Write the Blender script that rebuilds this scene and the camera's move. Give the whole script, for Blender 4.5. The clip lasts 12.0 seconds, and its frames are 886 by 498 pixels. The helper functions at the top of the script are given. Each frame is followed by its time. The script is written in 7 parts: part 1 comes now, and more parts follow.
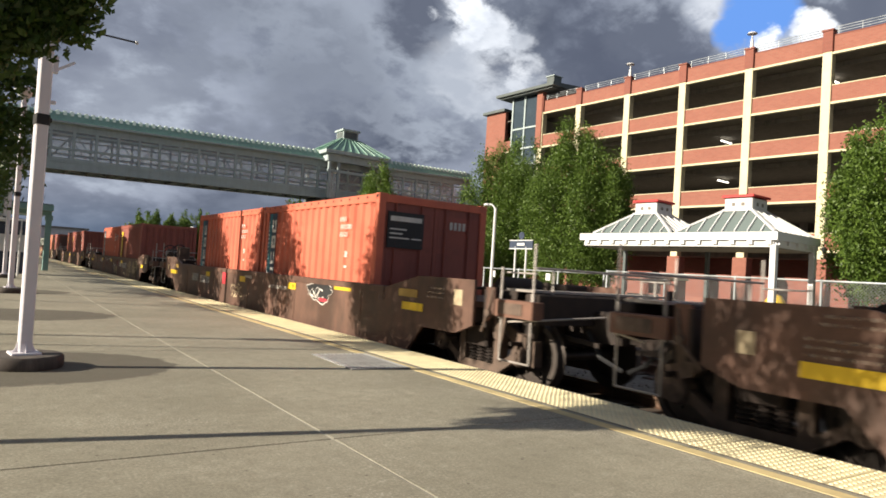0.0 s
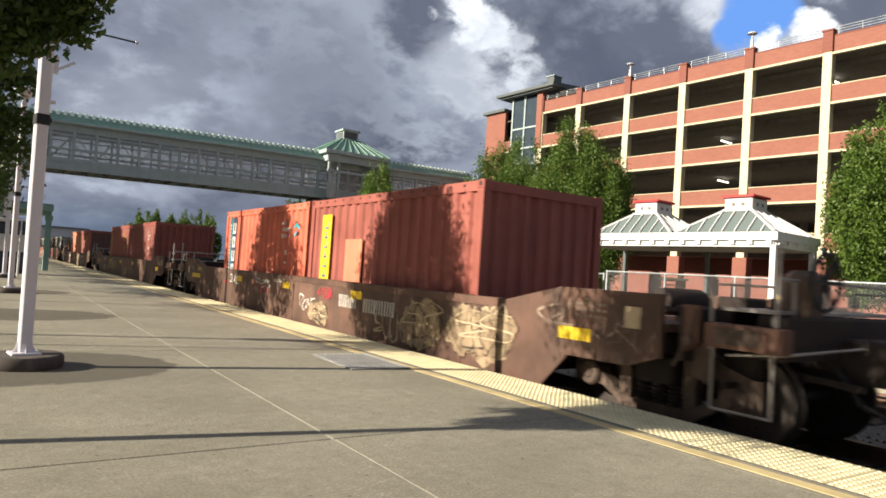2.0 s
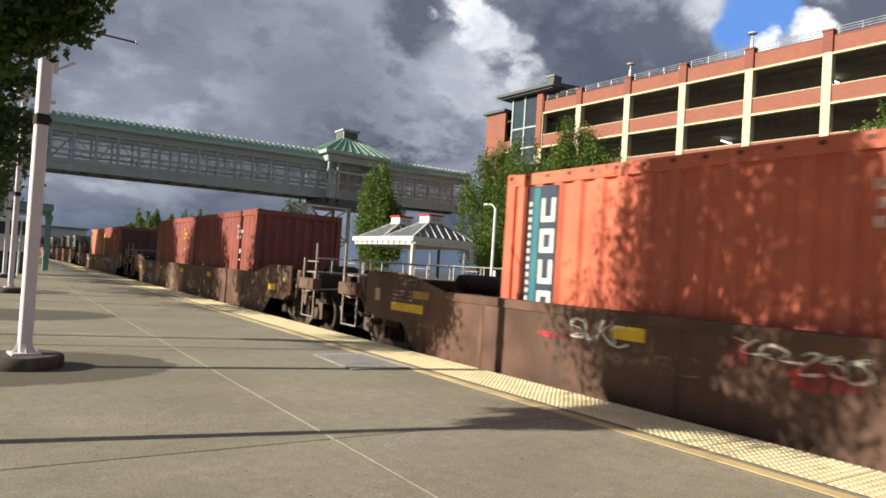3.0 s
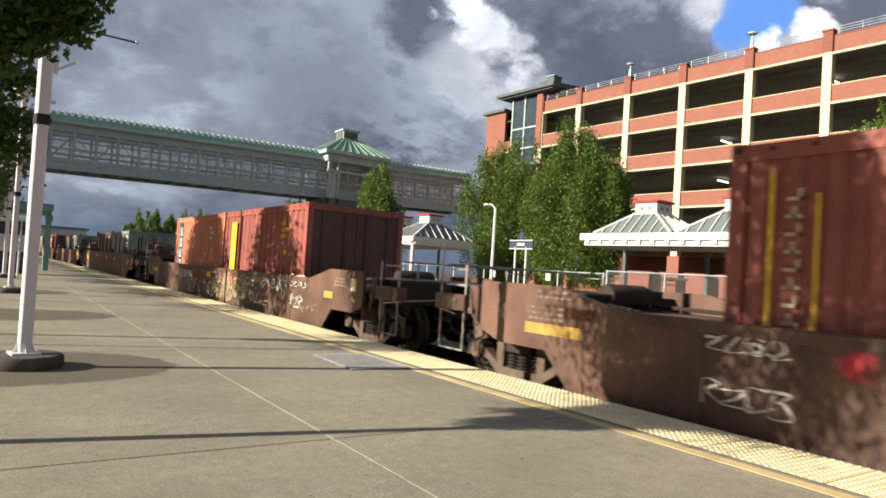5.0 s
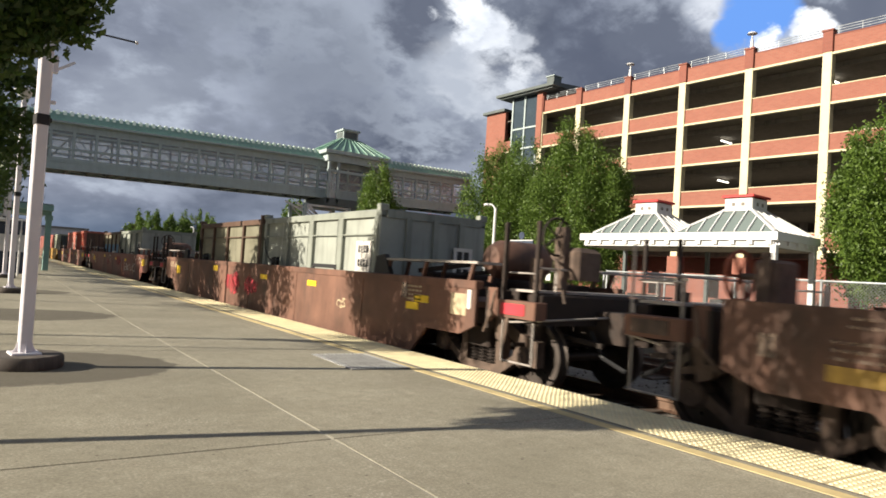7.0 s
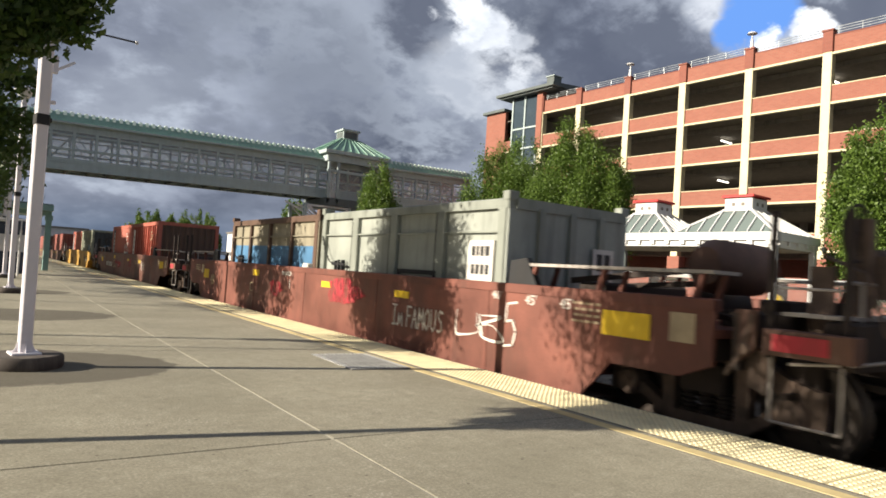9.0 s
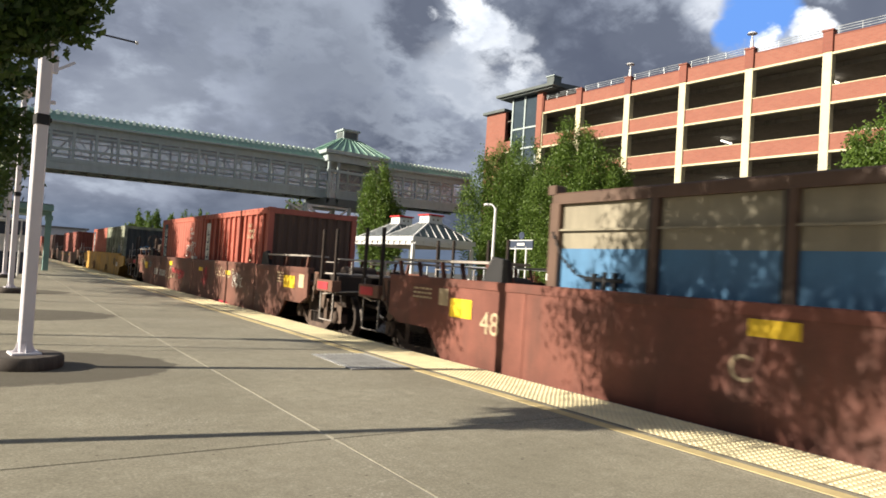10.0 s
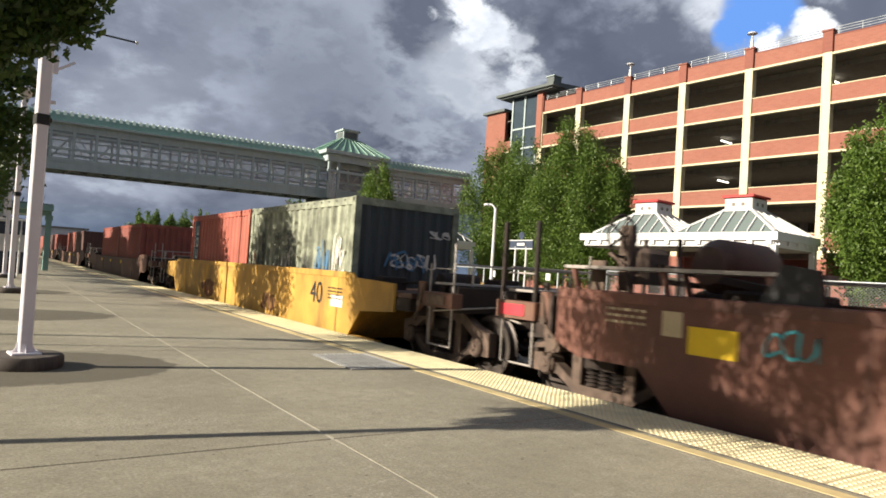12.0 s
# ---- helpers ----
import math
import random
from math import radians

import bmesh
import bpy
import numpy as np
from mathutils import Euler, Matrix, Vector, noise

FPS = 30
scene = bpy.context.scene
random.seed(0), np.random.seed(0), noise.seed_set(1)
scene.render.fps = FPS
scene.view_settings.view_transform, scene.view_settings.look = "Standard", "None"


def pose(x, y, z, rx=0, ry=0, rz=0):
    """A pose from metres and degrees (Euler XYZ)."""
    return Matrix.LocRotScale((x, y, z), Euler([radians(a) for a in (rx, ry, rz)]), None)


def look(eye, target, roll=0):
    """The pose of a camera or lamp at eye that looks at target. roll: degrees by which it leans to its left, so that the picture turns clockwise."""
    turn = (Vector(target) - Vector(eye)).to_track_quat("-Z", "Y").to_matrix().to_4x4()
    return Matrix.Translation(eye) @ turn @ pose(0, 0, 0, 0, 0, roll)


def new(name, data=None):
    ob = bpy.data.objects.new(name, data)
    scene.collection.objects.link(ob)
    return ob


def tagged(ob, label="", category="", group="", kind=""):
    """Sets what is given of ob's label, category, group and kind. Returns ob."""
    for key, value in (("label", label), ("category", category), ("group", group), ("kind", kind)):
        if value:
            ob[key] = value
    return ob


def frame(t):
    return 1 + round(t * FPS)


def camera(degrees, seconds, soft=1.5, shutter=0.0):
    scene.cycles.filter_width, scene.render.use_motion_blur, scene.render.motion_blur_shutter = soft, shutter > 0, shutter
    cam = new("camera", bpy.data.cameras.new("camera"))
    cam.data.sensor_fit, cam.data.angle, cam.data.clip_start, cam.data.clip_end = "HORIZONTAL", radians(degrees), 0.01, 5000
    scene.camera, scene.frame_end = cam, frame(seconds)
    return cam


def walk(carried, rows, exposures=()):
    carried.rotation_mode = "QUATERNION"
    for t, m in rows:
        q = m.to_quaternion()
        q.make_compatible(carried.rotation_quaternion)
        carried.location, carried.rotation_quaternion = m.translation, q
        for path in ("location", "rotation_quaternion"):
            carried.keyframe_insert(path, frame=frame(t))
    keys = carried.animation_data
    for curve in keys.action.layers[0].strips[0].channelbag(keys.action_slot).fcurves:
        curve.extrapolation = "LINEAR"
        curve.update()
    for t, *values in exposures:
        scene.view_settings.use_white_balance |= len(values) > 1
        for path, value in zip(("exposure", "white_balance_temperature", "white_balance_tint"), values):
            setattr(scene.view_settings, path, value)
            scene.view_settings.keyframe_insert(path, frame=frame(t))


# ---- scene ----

# ======== camera, which stands still on the platform ========
cam = camera(67.33, 12.0, soft=1.7, shutter=0.14)
EYE = (0.0, 0.0, 1.19)
AIM = (0.56205, 0.82635, 1.22538)
walk(cam, [(0.0, look(EYE, AIM, 3.748)), (12.0, look(EYE, AIM, 3.748))], exposures=[(0.0, 0.51), (0.5, 0.48), (1.0, 0.34), (1.5, 0.44), (2.0, 0.57), (2.5, 0.46), (3.0, 0.40), (5.0, 0.58), (5.5, 0.61), (6.0, 0.52), (6.5, 0.40), (7.0, 0.58), (9.0, 0.61), (10.5, 0.59), (11.0, 0.60), (11.5, 0.51), (12.0, 0.57)])

# ======== sky and sun ========
SUN_DIR = Vector((-1.0, 0.22, 0.41)).normalized()      # towards the sun
SUN_EL = math.asin(SUN_DIR.z)
SUN_ROT = math.atan2(SUN_DIR.x, SUN_DIR.y)


def make_world():
    w = bpy.data.worlds.new("sky")
    scene.world = w
    w.use_nodes = True
    nt = w.node_tree
    nt.nodes.clear()
    N, L = nt.nodes.new, nt.links.new
    out, bg = N("ShaderNodeOutputWorld"), N("ShaderNodeBackground")
    sky = N("ShaderNodeTexSky")
    sky.sky_type, sky.sun_disc = "NISHITA", False
    sky.sun_elevation, sky.sun_rotation = SUN_EL, SUN_ROT
    tc = N("ShaderNodeTexCoord")
    sep = N("ShaderNodeSeparateXYZ")
    L(tc.outputs["Generated"], sep.inputs[0])

    def m(op, a, b=None, clamp=False):
        n = N("ShaderNodeMath")
        n.operation, n.use_clamp = op, clamp
        for i, v in enumerate((a, b)):
            if v is None:
                continue
            if isinstance(v, (int, float)):
                n.inputs[i].default_value = v
            else:
                L(v, n.inputs[i])
        return n.outputs[0]

    # the cloud deck: directions projected on a flat layer
    up = m("ADD", m("MAXIMUM", sep.outputs[2], 0.0), 0.42)
    comb = N("ShaderNodeCombineXYZ")
    L(m("DIVIDE", sep.outputs[0], up), comb.inputs[0])
    L(m("DIVIDE", sep.outputs[1], up), comb.inputs[1])

    def noise_tex(scale, detail, rough, offset, dist=0.0):
        mp = N("ShaderNodeMapping")
        mp.inputs["Location"].default_value = offset
        L(comb.outputs[0], mp.inputs[0])
        n = N("ShaderNodeTexNoise")
        n.inputs["Scale"].default_value, n.inputs["Detail"].default_value = scale, detail
        n.inputs["Roughness"].default_value, n.inputs["Distortion"].default_value = rough, dist
        L(mp.outputs[0], n.inputs["Vector"])
        return n.outputs["Fac"]

    def towards(d, inner, outer, fray):
        """1 in the direction d, falling to 0; the edge is frayed by the noise."""
        dot = N("ShaderNodeVectorMath")
        dot.operation = "DOT_PRODUCT"
        L(tc.outputs["Generated"], dot.inputs[0])
        dot.inputs[1].default_value = Vector(d).normalized()
        a = m("ADD", dot.outputs["Value"], m("MULTIPLY", m("SUBTRACT", m("ADD", m("MULTIPLY", fine, 0.62), m("MULTIPLY", wisp, 0.38)), 0.5), (inner - outer) * fray))
        r = N("ShaderNodeMapRange")
        r.interpolation_type = "SMOOTHSTEP"
        L(a, r.inputs[0])
        r.inputs[1].default_value, r.inputs[2].default_value = outer, inner
        return r.outputs[0]

    def ramp(fac, stops):
        r = N("ShaderNodeValToRGB")
        els = r.color_ramp.elements
        while len(els) < len(stops):
            els.new(0.5)
        for e, (p, c) in zip(els, stops):
            e.position, e.color = p, (*c, 1)
        L(fac, r.inputs[0])
        return r.outputs[0]

    def mix(f, a, b):
        n = N("ShaderNodeMix")
        n.data_type = "RGBA"
        L(f, n.inputs[0])
        for s, v in ((n.inputs[6], a), (n.inputs[7], b)):
            if isinstance(v, tuple):
                s.default_value = (*v, 1)
            else:
                L(v, s)
        return n.outputs[2]

    def spot(d, degrees, weight=1.0, edge=0.5, fray=5.5):
        """A frayed round patch of the given half width about the direction d."""
        return m("MULTIPLY", towards(d, math.cos(radians(degrees * (1 - edge))), math.cos(radians(degrees * (1 + edge))), fray), weight)

    def most(*values):
        a = values[0]
        for b in values[1:]:
            a = m("MAXIMUM", a, b)
        return a

    big = noise_tex(1.9, 5, 0.44, (0.6, 2.3, 0), 0.10)
    fine = noise_tex(7.5, 6, 0.52, (3.1, 0.4, 0), 0.0)
    wisp = noise_tex(18.0, 6, 0.60, (1.1, 5.4, 0), 0.2)
    dens = m("ADD", m("MULTIPLY", big, 0.80), m("MULTIPLY", fine, 0.20))
    cloud = ramp(dens, [(0.36, (0.37, 0.41, 0.485)), (0.44, (0.258, 0.288, 0.358)), (0.52, (0.160, 0.183, 0.238)), (0.61, (0.076, 0.090, 0.128))])
    # pale billows and dark undersides in the deck
    pale = most(spot((0.520, 0.800, 0.300), 6.0, 0.95, 0.8), spot((0.605, 0.755, 0.255), 4.0, 0.75, 0.7), spot((0.36, 0.87, 0.34), 7.0, 0.7, 0.8), spot((0.715, 0.600, 0.372), 2.6, 0.6, 0.7))
    cloud = mix(pale, cloud, (0.30, 0.335, 0.40))
    dull = most(spot((0.475, 0.800, 0.365), 2.6, 0.85, 0.5), spot((0.680, 0.660, 0.325), 4.4, 0.8, 0.5), spot((0.745, 0.600, 0.300), 3.2, 0.8, 0.5), spot((0.845, 0.375, 0.385), 3.6, 0.8, 0.5), spot((0.385, 0.890, 0.225), 4.5, 0.35, 0.7), spot((0.05, 0.95, 0.25), 9.0, 0.38, 0.8))
    cloud = mix(dull, cloud, (0.075, 0.088, 0.128))
    # bright breaks in the deck, and one blue hole with small white clouds before it
    bright = ramp(fine, [(0.36, (1.05, 1.08, 1.12)), (0.62, (0.55, 0.59, 0.66))])
    gap = most(spot((0.536, 0.760, 0.370), 1.7, 1.0, 0.7, 7), spot((0.562, 0.750, 0.3480), 1.7, 0.75, 0.7, 7), spot((0.606, 0.736, 0.3030), 1.8, 0.55, 0.7, 7), spot((0.570, 0.766, 0.300), 3.0, 0.34, 0.7), spot((0.7600, 0.5330, 0.3720), 1.0, 0.6, 0.7, 7))
    base = mix(gap, cloud, bright)
    hole = most(spot((0.7967, 0.4849, 0.3606), 2.4, 1.0, 0.25), spot((0.7885, 0.5105, 0.343), 1.3, 1.0, 0.3))
    base = mix(hole, base, (0.13, 0.29, 0.70))
    puff = most(spot((0.8127, 0.4811, 0.3288), 0.8, 1.0, 0.6, 8), spot((0.836, 0.4340, 0.3330), 1.0, 0.95, 0.6, 8))
    blue = mix(puff, base, (0.92, 0.95, 1.0))
    tint = N("ShaderNodeMix")
    tint.data_type, tint.blend_type = "RGBA", "MULTIPLY"
    tint.inputs[0].default_value = 1.0
    L(sky.outputs[0], tint.inputs[6])
    tint.inputs[7].default_value = (0.026, 0.026, 0.026, 1)
    # towards the sun the deck is open: clear sky
    clear = N("ShaderNodeMapRange")
    clear.interpolation_type = "SMOOTHSTEP"
    L(sep.outputs[0], clear.inputs[0])
    clear.inputs[1].default_value, clear.inputs[2].default_value = -0.15, -0.75
    final = mix(clear.outputs[0], blue, tint.outputs[2])
    # low over the horizon: dull blue rain haze
    low = N("ShaderNodeMapRange")
    low.interpolation_type = "SMOOTHSTEP"
    L(sep.outputs[2], low.inputs[0])
    low.inputs[1].default_value, low.inputs[2].default_value = 0.085, 0.01
    low.inputs[3].default_value, low.inputs[4].default_value = 0.0, 0.75
    final = mix(low.outputs[0], final, (0.105, 0.145, 0.215))
    L(final, bg.inputs[0])
    bg.inputs[1].default_value = 0.92
    L(bg.outputs[0], out.inputs[0])


make_world()
sun_data = bpy.data.lights.new("sun", "SUN")
sun_data.energy, sun_data.angle, sun_data.color = 6.8, radians(0.55), (1.0, 0.90, 0.74)
sun = new("sun", sun_data)
sun.matrix_world = look(SUN_DIR * 60, (0, 0, 0))


# ======== materials ========
def nodes_of(name):
    mt = bpy.data.materials.new(name)
    mt.use_nodes = True
    nt = mt.node_tree
    return mt, nt, nt.nodes["Principled BSDF"], nt.nodes.new, nt.links.new


def _noise(N, L, vec, scale, detail=4, rough=0.55, stretch=None):
    if stretch:
        mp = N("ShaderNodeMapping")
        mp.inputs["Scale"].default_value = stretch
        L(vec, mp.inputs[0])
        vec = mp.outputs[0]
    n = N("ShaderNodeTexNoise")
    n.inputs["Scale"].default_value, n.inputs["Detail"].default_value, n.inputs["Roughness"].default_value = scale, detail, rough
    L(vec, n.inputs["Vector"])
    return n.outputs["Fac"]


def _range(N, L, fac, a, b, c=0.0, d=1.0):
    r = N("ShaderNodeMapRange")
    L(fac, r.inputs[0])
    for i, v in enumerate((a, b, c, d)):
        r.inputs[i + 1].default_value = v
    return r.outputs[0]


def _mix(N, L, f, a, b, blend="MIX"):
    n = N("ShaderNodeMix")
    n.data_type, n.blend_type = "RGBA", blend
    if isinstance(f, (int, float)):
        n.inputs[0].default_value = f
    else:
        L(f, n.inputs[0])
    for s, v in ((n.inputs[6], a), (n.inputs[7], b)):
        if isinstance(v, tuple):
            s.default_value = (*v[:3], 1)
        else:
            L(v, s)
    return n.outputs[2]


def surface(name, col, rough=0.6, metal=0.0, var=0.25, grime=0.35, grime_col=(0.05, 0.04, 0.032), scale=2.0, fine=40.0, bump=0.15, streak=(5, 5, 0.5), spec=0.4, patchy=0.0):
    """Paint, metal or stone with broad unevenness, fine grain, streaks of grime and a light relief."""
    mt, nt, bsdf, N, L = nodes_of(name)
    tc = N("ShaderNodeTexCoord")
    v = tc.outputs["Object"]
    info = N("ShaderNodeObjectInfo")
    add = N("ShaderNodeVectorMath")
    add.operation = "ADD"
    L(v, add.inputs[0])
    sc = N("ShaderNodeVectorMath")
    sc.operation = "SCALE"
    sc.inputs[0].default_value = (31, 17, 9)
    L(info.outputs["Random"], sc.inputs["Scale"])
    L(sc.outputs[0], add.inputs[1])
    v = add.outputs[0]
    broad = _noise(N, L, v, scale, 5, 0.6)
    grain = _noise(N, L, v, fine, 3, 0.6)
    runs = _noise(N, L, v, 1.0, 6, 0.65, streak)
    dark = tuple(c * (1 - var) for c in col)
    lite = tuple(min(1, c * (1 + var * 0.6)) for c in col)
    c = _mix(N, L, _range(N, L, broad, 0.35, 0.65), dark, lite)
    c = _mix(N, L, _range(N, L, grain, 0.3, 0.7, 0.0, 0.35), c, dark)
    if grime:
        c = _mix(N, L, _range(N, L, runs, 0.5, 0.72, 0.0, grime), c, grime_col)
    L(c, bsdf.inputs["Base Color"])
    L(_range(N, L, broad, 0.3, 0.7, max(0.05, rough - 0.1), min(1, rough + 0.12)), bsdf.inputs["Roughness"])
    bsdf.inputs["Metallic"].default_value = metal
    bsdf.inputs["Specular IOR Level"].default_value = spec
    if patchy:
        worn = _noise(N, L, v, 5.0, 8, 0.7, (1, 1, 0.6))
        L(_range(N, L, worn, 0.62 - 0.22 * (1 - patchy), 0.44 - 0.22 * (1 - patchy), 0.12, 0.92), bsdf.inputs["Alpha"])
    if bump:
        b = N("ShaderNodeBump")
        b.inputs["Strength"].default_value, b.inputs["Distance"].default_value = bump, 0.01
        L(grain, b.inputs["Height"])
        L(b.outputs[0], bsdf.inputs["Normal"])
    return mt


def plain(name, col, rough=0.5, metal=0.0, emit=0.0):
    mt, nt, bsdf, N, L = nodes_of(name)
    bsdf.inputs["Base Color"].default_value = (*col, 1)
    bsdf.inputs["Roughness"].default_value, bsdf.inputs["Metallic"].default_value = rough, metal
    if emit:
        bsdf.inputs["Emission Color"].default_value = (*col, 1)
        bsdf.inputs["Emission Strength"].default_value = emit
    return mt


def concrete_platform():
    """Old broom-finished concrete with worn patches, hairline cracks and round damp stains about the lamp posts."""
    mt, nt, bsdf, N, L = nodes_of("platform_concrete")
    geo = N("ShaderNodeNewGeometry")
    v = geo.outputs["Position"]
    info = N("ShaderNodeObjectInfo")
    broad = _noise(N, L, v, 0.55, 6, 0.6)
    mid = _noise(N, L, v, 3.5, 6, 0.62)
    grain = _noise(N, L, v, 160, 2, 0.6)
    c = _mix(N, L, _range(N, L, broad, 0.3, 0.7), (0.212, 0.195, 0.143), (0.355, 0.327, 0.246))
    c = _mix(N, L, _range(N, L, mid, 0.45, 0.75, 0.0, 0.35), c, (0.28, 0.255, 0.195))
    c = _mix(N, L, _range(N, L, grain, 0.25, 0.75, 0.0, 0.5), c, (0.25, 0.23, 0.18))
    speck = _noise(N, L, v, 55, 4, 0.7)
    c = _mix(N, L, _range(N, L, speck, 0.50, 0.66, 0.0, 0.75), c, (0.155, 0.142, 0.110))
    c = _mix(N, L, _range(N, L, speck, 0.48, 0.34, 0.0, 0.35), c, (0.56, 0.53, 0.43))
    drift = _noise(N, L, v, 1.3, 5, 0.65, (1, 0.35, 1))
    c = _mix(N, L, _range(N, L, drift, 0.5, 0.72, 0.0, 0.32), c, (0.23, 0.21, 0.165))
    c = _mix(N, L, _range(N, L, info.outputs["Random"], 0, 1, 0.0, 0.12), c, (0.40, 0.37, 0.30))
    spots = N("ShaderNodeTexVoronoi")
    spots.inputs["Scale"].default_value = 2.3
    L(v, spots.inputs["Vector"])
    c = _mix(N, L, _range(N, L, spots.outputs["Distance"], 0.045, 0.02, 0.0, 0.6), c, (0.10, 0.09, 0.075))
    blot = _noise(N, L, v, 9.0, 6, 0.7)
    c = _mix(N, L, _range(N, L, blot, 0.50, 0.68, 0.0, 0.55), c, (0.185, 0.170, 0.130))
    c = _mix(N, L, _range(N, L, blot, 0.44, 0.30, 0.0, 0.30), c, (0.50, 0.47, 0.38))
    # worn patches where the pale aggregate shows, and small dark chips
    worn = _noise(N, L, v, 0.8, 4, 0.6, (1.0, 1.4, 1))
    pits = N("ShaderNodeTexVoronoi")
    pits.inputs["Scale"].default_value = 42
    L(v, pits.inputs["Vector"])
    both = N("ShaderNodeMath")
    both.operation = "MULTIPLY"
    L(_range(N, L, worn, 0.52, 0.62), both.inputs[0])
    L(_range(N, L, pits.outputs["Distance"], 0.38, 0.20), both.inputs[1])
    c = _mix(N, L, _range(N, L, both.outputs[0], 0, 1, 0, 0.6), c, (0.47, 0.445, 0.37))
    c = _mix(N, L, _range(N, L, worn, 0.50, 0.34, 0.0, 0.30), c, (0.185, 0.172, 0.125))
    chips = N("ShaderNodeTexVoronoi")
    chips.inputs["Scale"].default_value = 5.5
    L(v, chips.inputs["Vector"])
    c = _mix(N, L, _range(N, L, chips.outputs["Distance"], 0.07, 0.035, 0.0, 0.8), c, (0.085, 0.072, 0.055))
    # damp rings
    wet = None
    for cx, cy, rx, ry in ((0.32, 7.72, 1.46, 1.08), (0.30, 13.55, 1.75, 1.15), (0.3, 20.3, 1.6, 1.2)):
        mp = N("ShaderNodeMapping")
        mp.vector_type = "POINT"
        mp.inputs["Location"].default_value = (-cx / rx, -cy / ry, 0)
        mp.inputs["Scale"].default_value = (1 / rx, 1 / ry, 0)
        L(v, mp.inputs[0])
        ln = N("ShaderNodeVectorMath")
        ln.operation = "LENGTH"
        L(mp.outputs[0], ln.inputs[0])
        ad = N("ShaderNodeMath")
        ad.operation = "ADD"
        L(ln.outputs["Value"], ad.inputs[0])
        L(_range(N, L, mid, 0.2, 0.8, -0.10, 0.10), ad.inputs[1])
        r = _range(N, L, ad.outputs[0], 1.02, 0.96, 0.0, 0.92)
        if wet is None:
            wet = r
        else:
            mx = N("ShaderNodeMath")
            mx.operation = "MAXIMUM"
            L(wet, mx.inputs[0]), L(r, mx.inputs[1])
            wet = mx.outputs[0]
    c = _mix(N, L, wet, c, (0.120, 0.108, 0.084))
    L(c, bsdf.inputs["Base Color"])
    L(_range(N, L, mid, 0.3, 0.7, 0.75, 0.92), bsdf.inputs["Roughness"])
    bsdf.inputs["Specular IOR Level"].default_value = 0.25
    b = N("ShaderNodeBump")
    b.inputs["Strength"].default_value, b.inputs["Distance"].default_value = 0.6, 0.006
    L(grain, b.inputs["Height"])
    L(b.outputs[0], bsdf.inputs["Normal"])
    return mt


def brick_mat(name, c1, c2, mortar, scale=1.0):
    mt, nt, bsdf, N, L = nodes_of(name)
    tc = N("ShaderNodeTexCoord")
    sep, comb = N("ShaderNodeSeparateXYZ"), N("ShaderNodeCombineXYZ")
    L(tc.outputs["Object"], sep.inputs[0])
    ad = N("ShaderNodeMath")
    ad.operation = "ADD"
    L(sep.outputs[0], ad.inputs[0]), L(sep.outputs[1], ad.inputs[1])
    L(ad.outputs[0], comb.inputs[0]), L(sep.outputs[2], comb.inputs[1])
    br = N("ShaderNodeTexBrick")
    br.inputs["Scale"].default_value = scale
    br.inputs["Brick Width"].default_value, br.inputs["Row Height"].default_value = 0.30, 0.10
    br.inputs["Mortar Size"].default_value = 0.008
    for k, c in (("Color1", c1), ("Color2", c2), ("Mortar", mortar)):
        br.inputs[k].default_value = (*c, 1)
    L(comb.outputs[0], br.inputs["Vector"])
    broad = _noise(N, L, tc.outputs["Object"], 0.5, 5, 0.6)
    c = _mix(N, L, _range(N, L, broad, 0.3, 0.7, 0.0, 0.3), br.outputs["Color"], tuple(x * 0.6 for x in c1))
    L(c, bsdf.inputs["Base Color"])
    bsdf.inputs["Roughness"].default_value = 0.85
    b = N("ShaderNodeBump")
    b.inputs["Strength"].default_value, b.inputs["Distance"].default_value = 0.4, 0.01
    L(br.outputs["Fac"], b.inputs["Height"])
    b.invert = True
    L(b.outputs[0], bsdf.inputs["Normal"])
    return mt


def leaf_mat(name, dark, lite):
    mt, nt, bsdf, N, L = nodes_of(name)
    geo = N("ShaderNodeNewGeometry")
    tc = N("ShaderNodeTexCoord")
    clump = _noise(N, L, tc.outputs["Object"], 1.6, 3, 0.6)
    c = _mix(N, L, geo.outputs["Random Per Island"], dark, lite)
    c = _mix(N, L, _range(N, L, clump, 0.35, 0.7, 0.0, 0.5), c, tuple(x * 0.7 for x in dark))
    L(c, bsdf.inputs["Base Color"])
    bsdf.inputs["Roughness"].default_value = 0.5
    bsdf.inputs["Specular IOR Level"].default_value = 0.3
    tr = N("ShaderNodeBsdfTranslucent")
    L(_mix(N, L, 0.5, c, (lite[0] * 1.3, lite[1] * 1.5, lite[2]), "MIX"), tr.inputs["Color"])
    ms = N("ShaderNodeMixShader")
    ms.inputs[0].default_value = 0.22
    out = nt.nodes["Material Output"]
    L(bsdf.outputs[0], ms.inputs[1]), L(tr.outputs[0], ms.inputs[2]), L(ms.outputs[0], out.inputs["Surface"])
    return mt


def glass_mat(name, col, rough=0.05, alpha=0.45):
    mt, nt, bsdf, N, L = nodes_of(name)
    bsdf.inputs["Base Color"].default_value = (*col, 1)
    bsdf.inputs["Roughness"].default_value = rough
    bsdf.inputs["IOR"].default_value = 1.5
    bsdf.inputs["Alpha"].default_value = alpha
    return mt


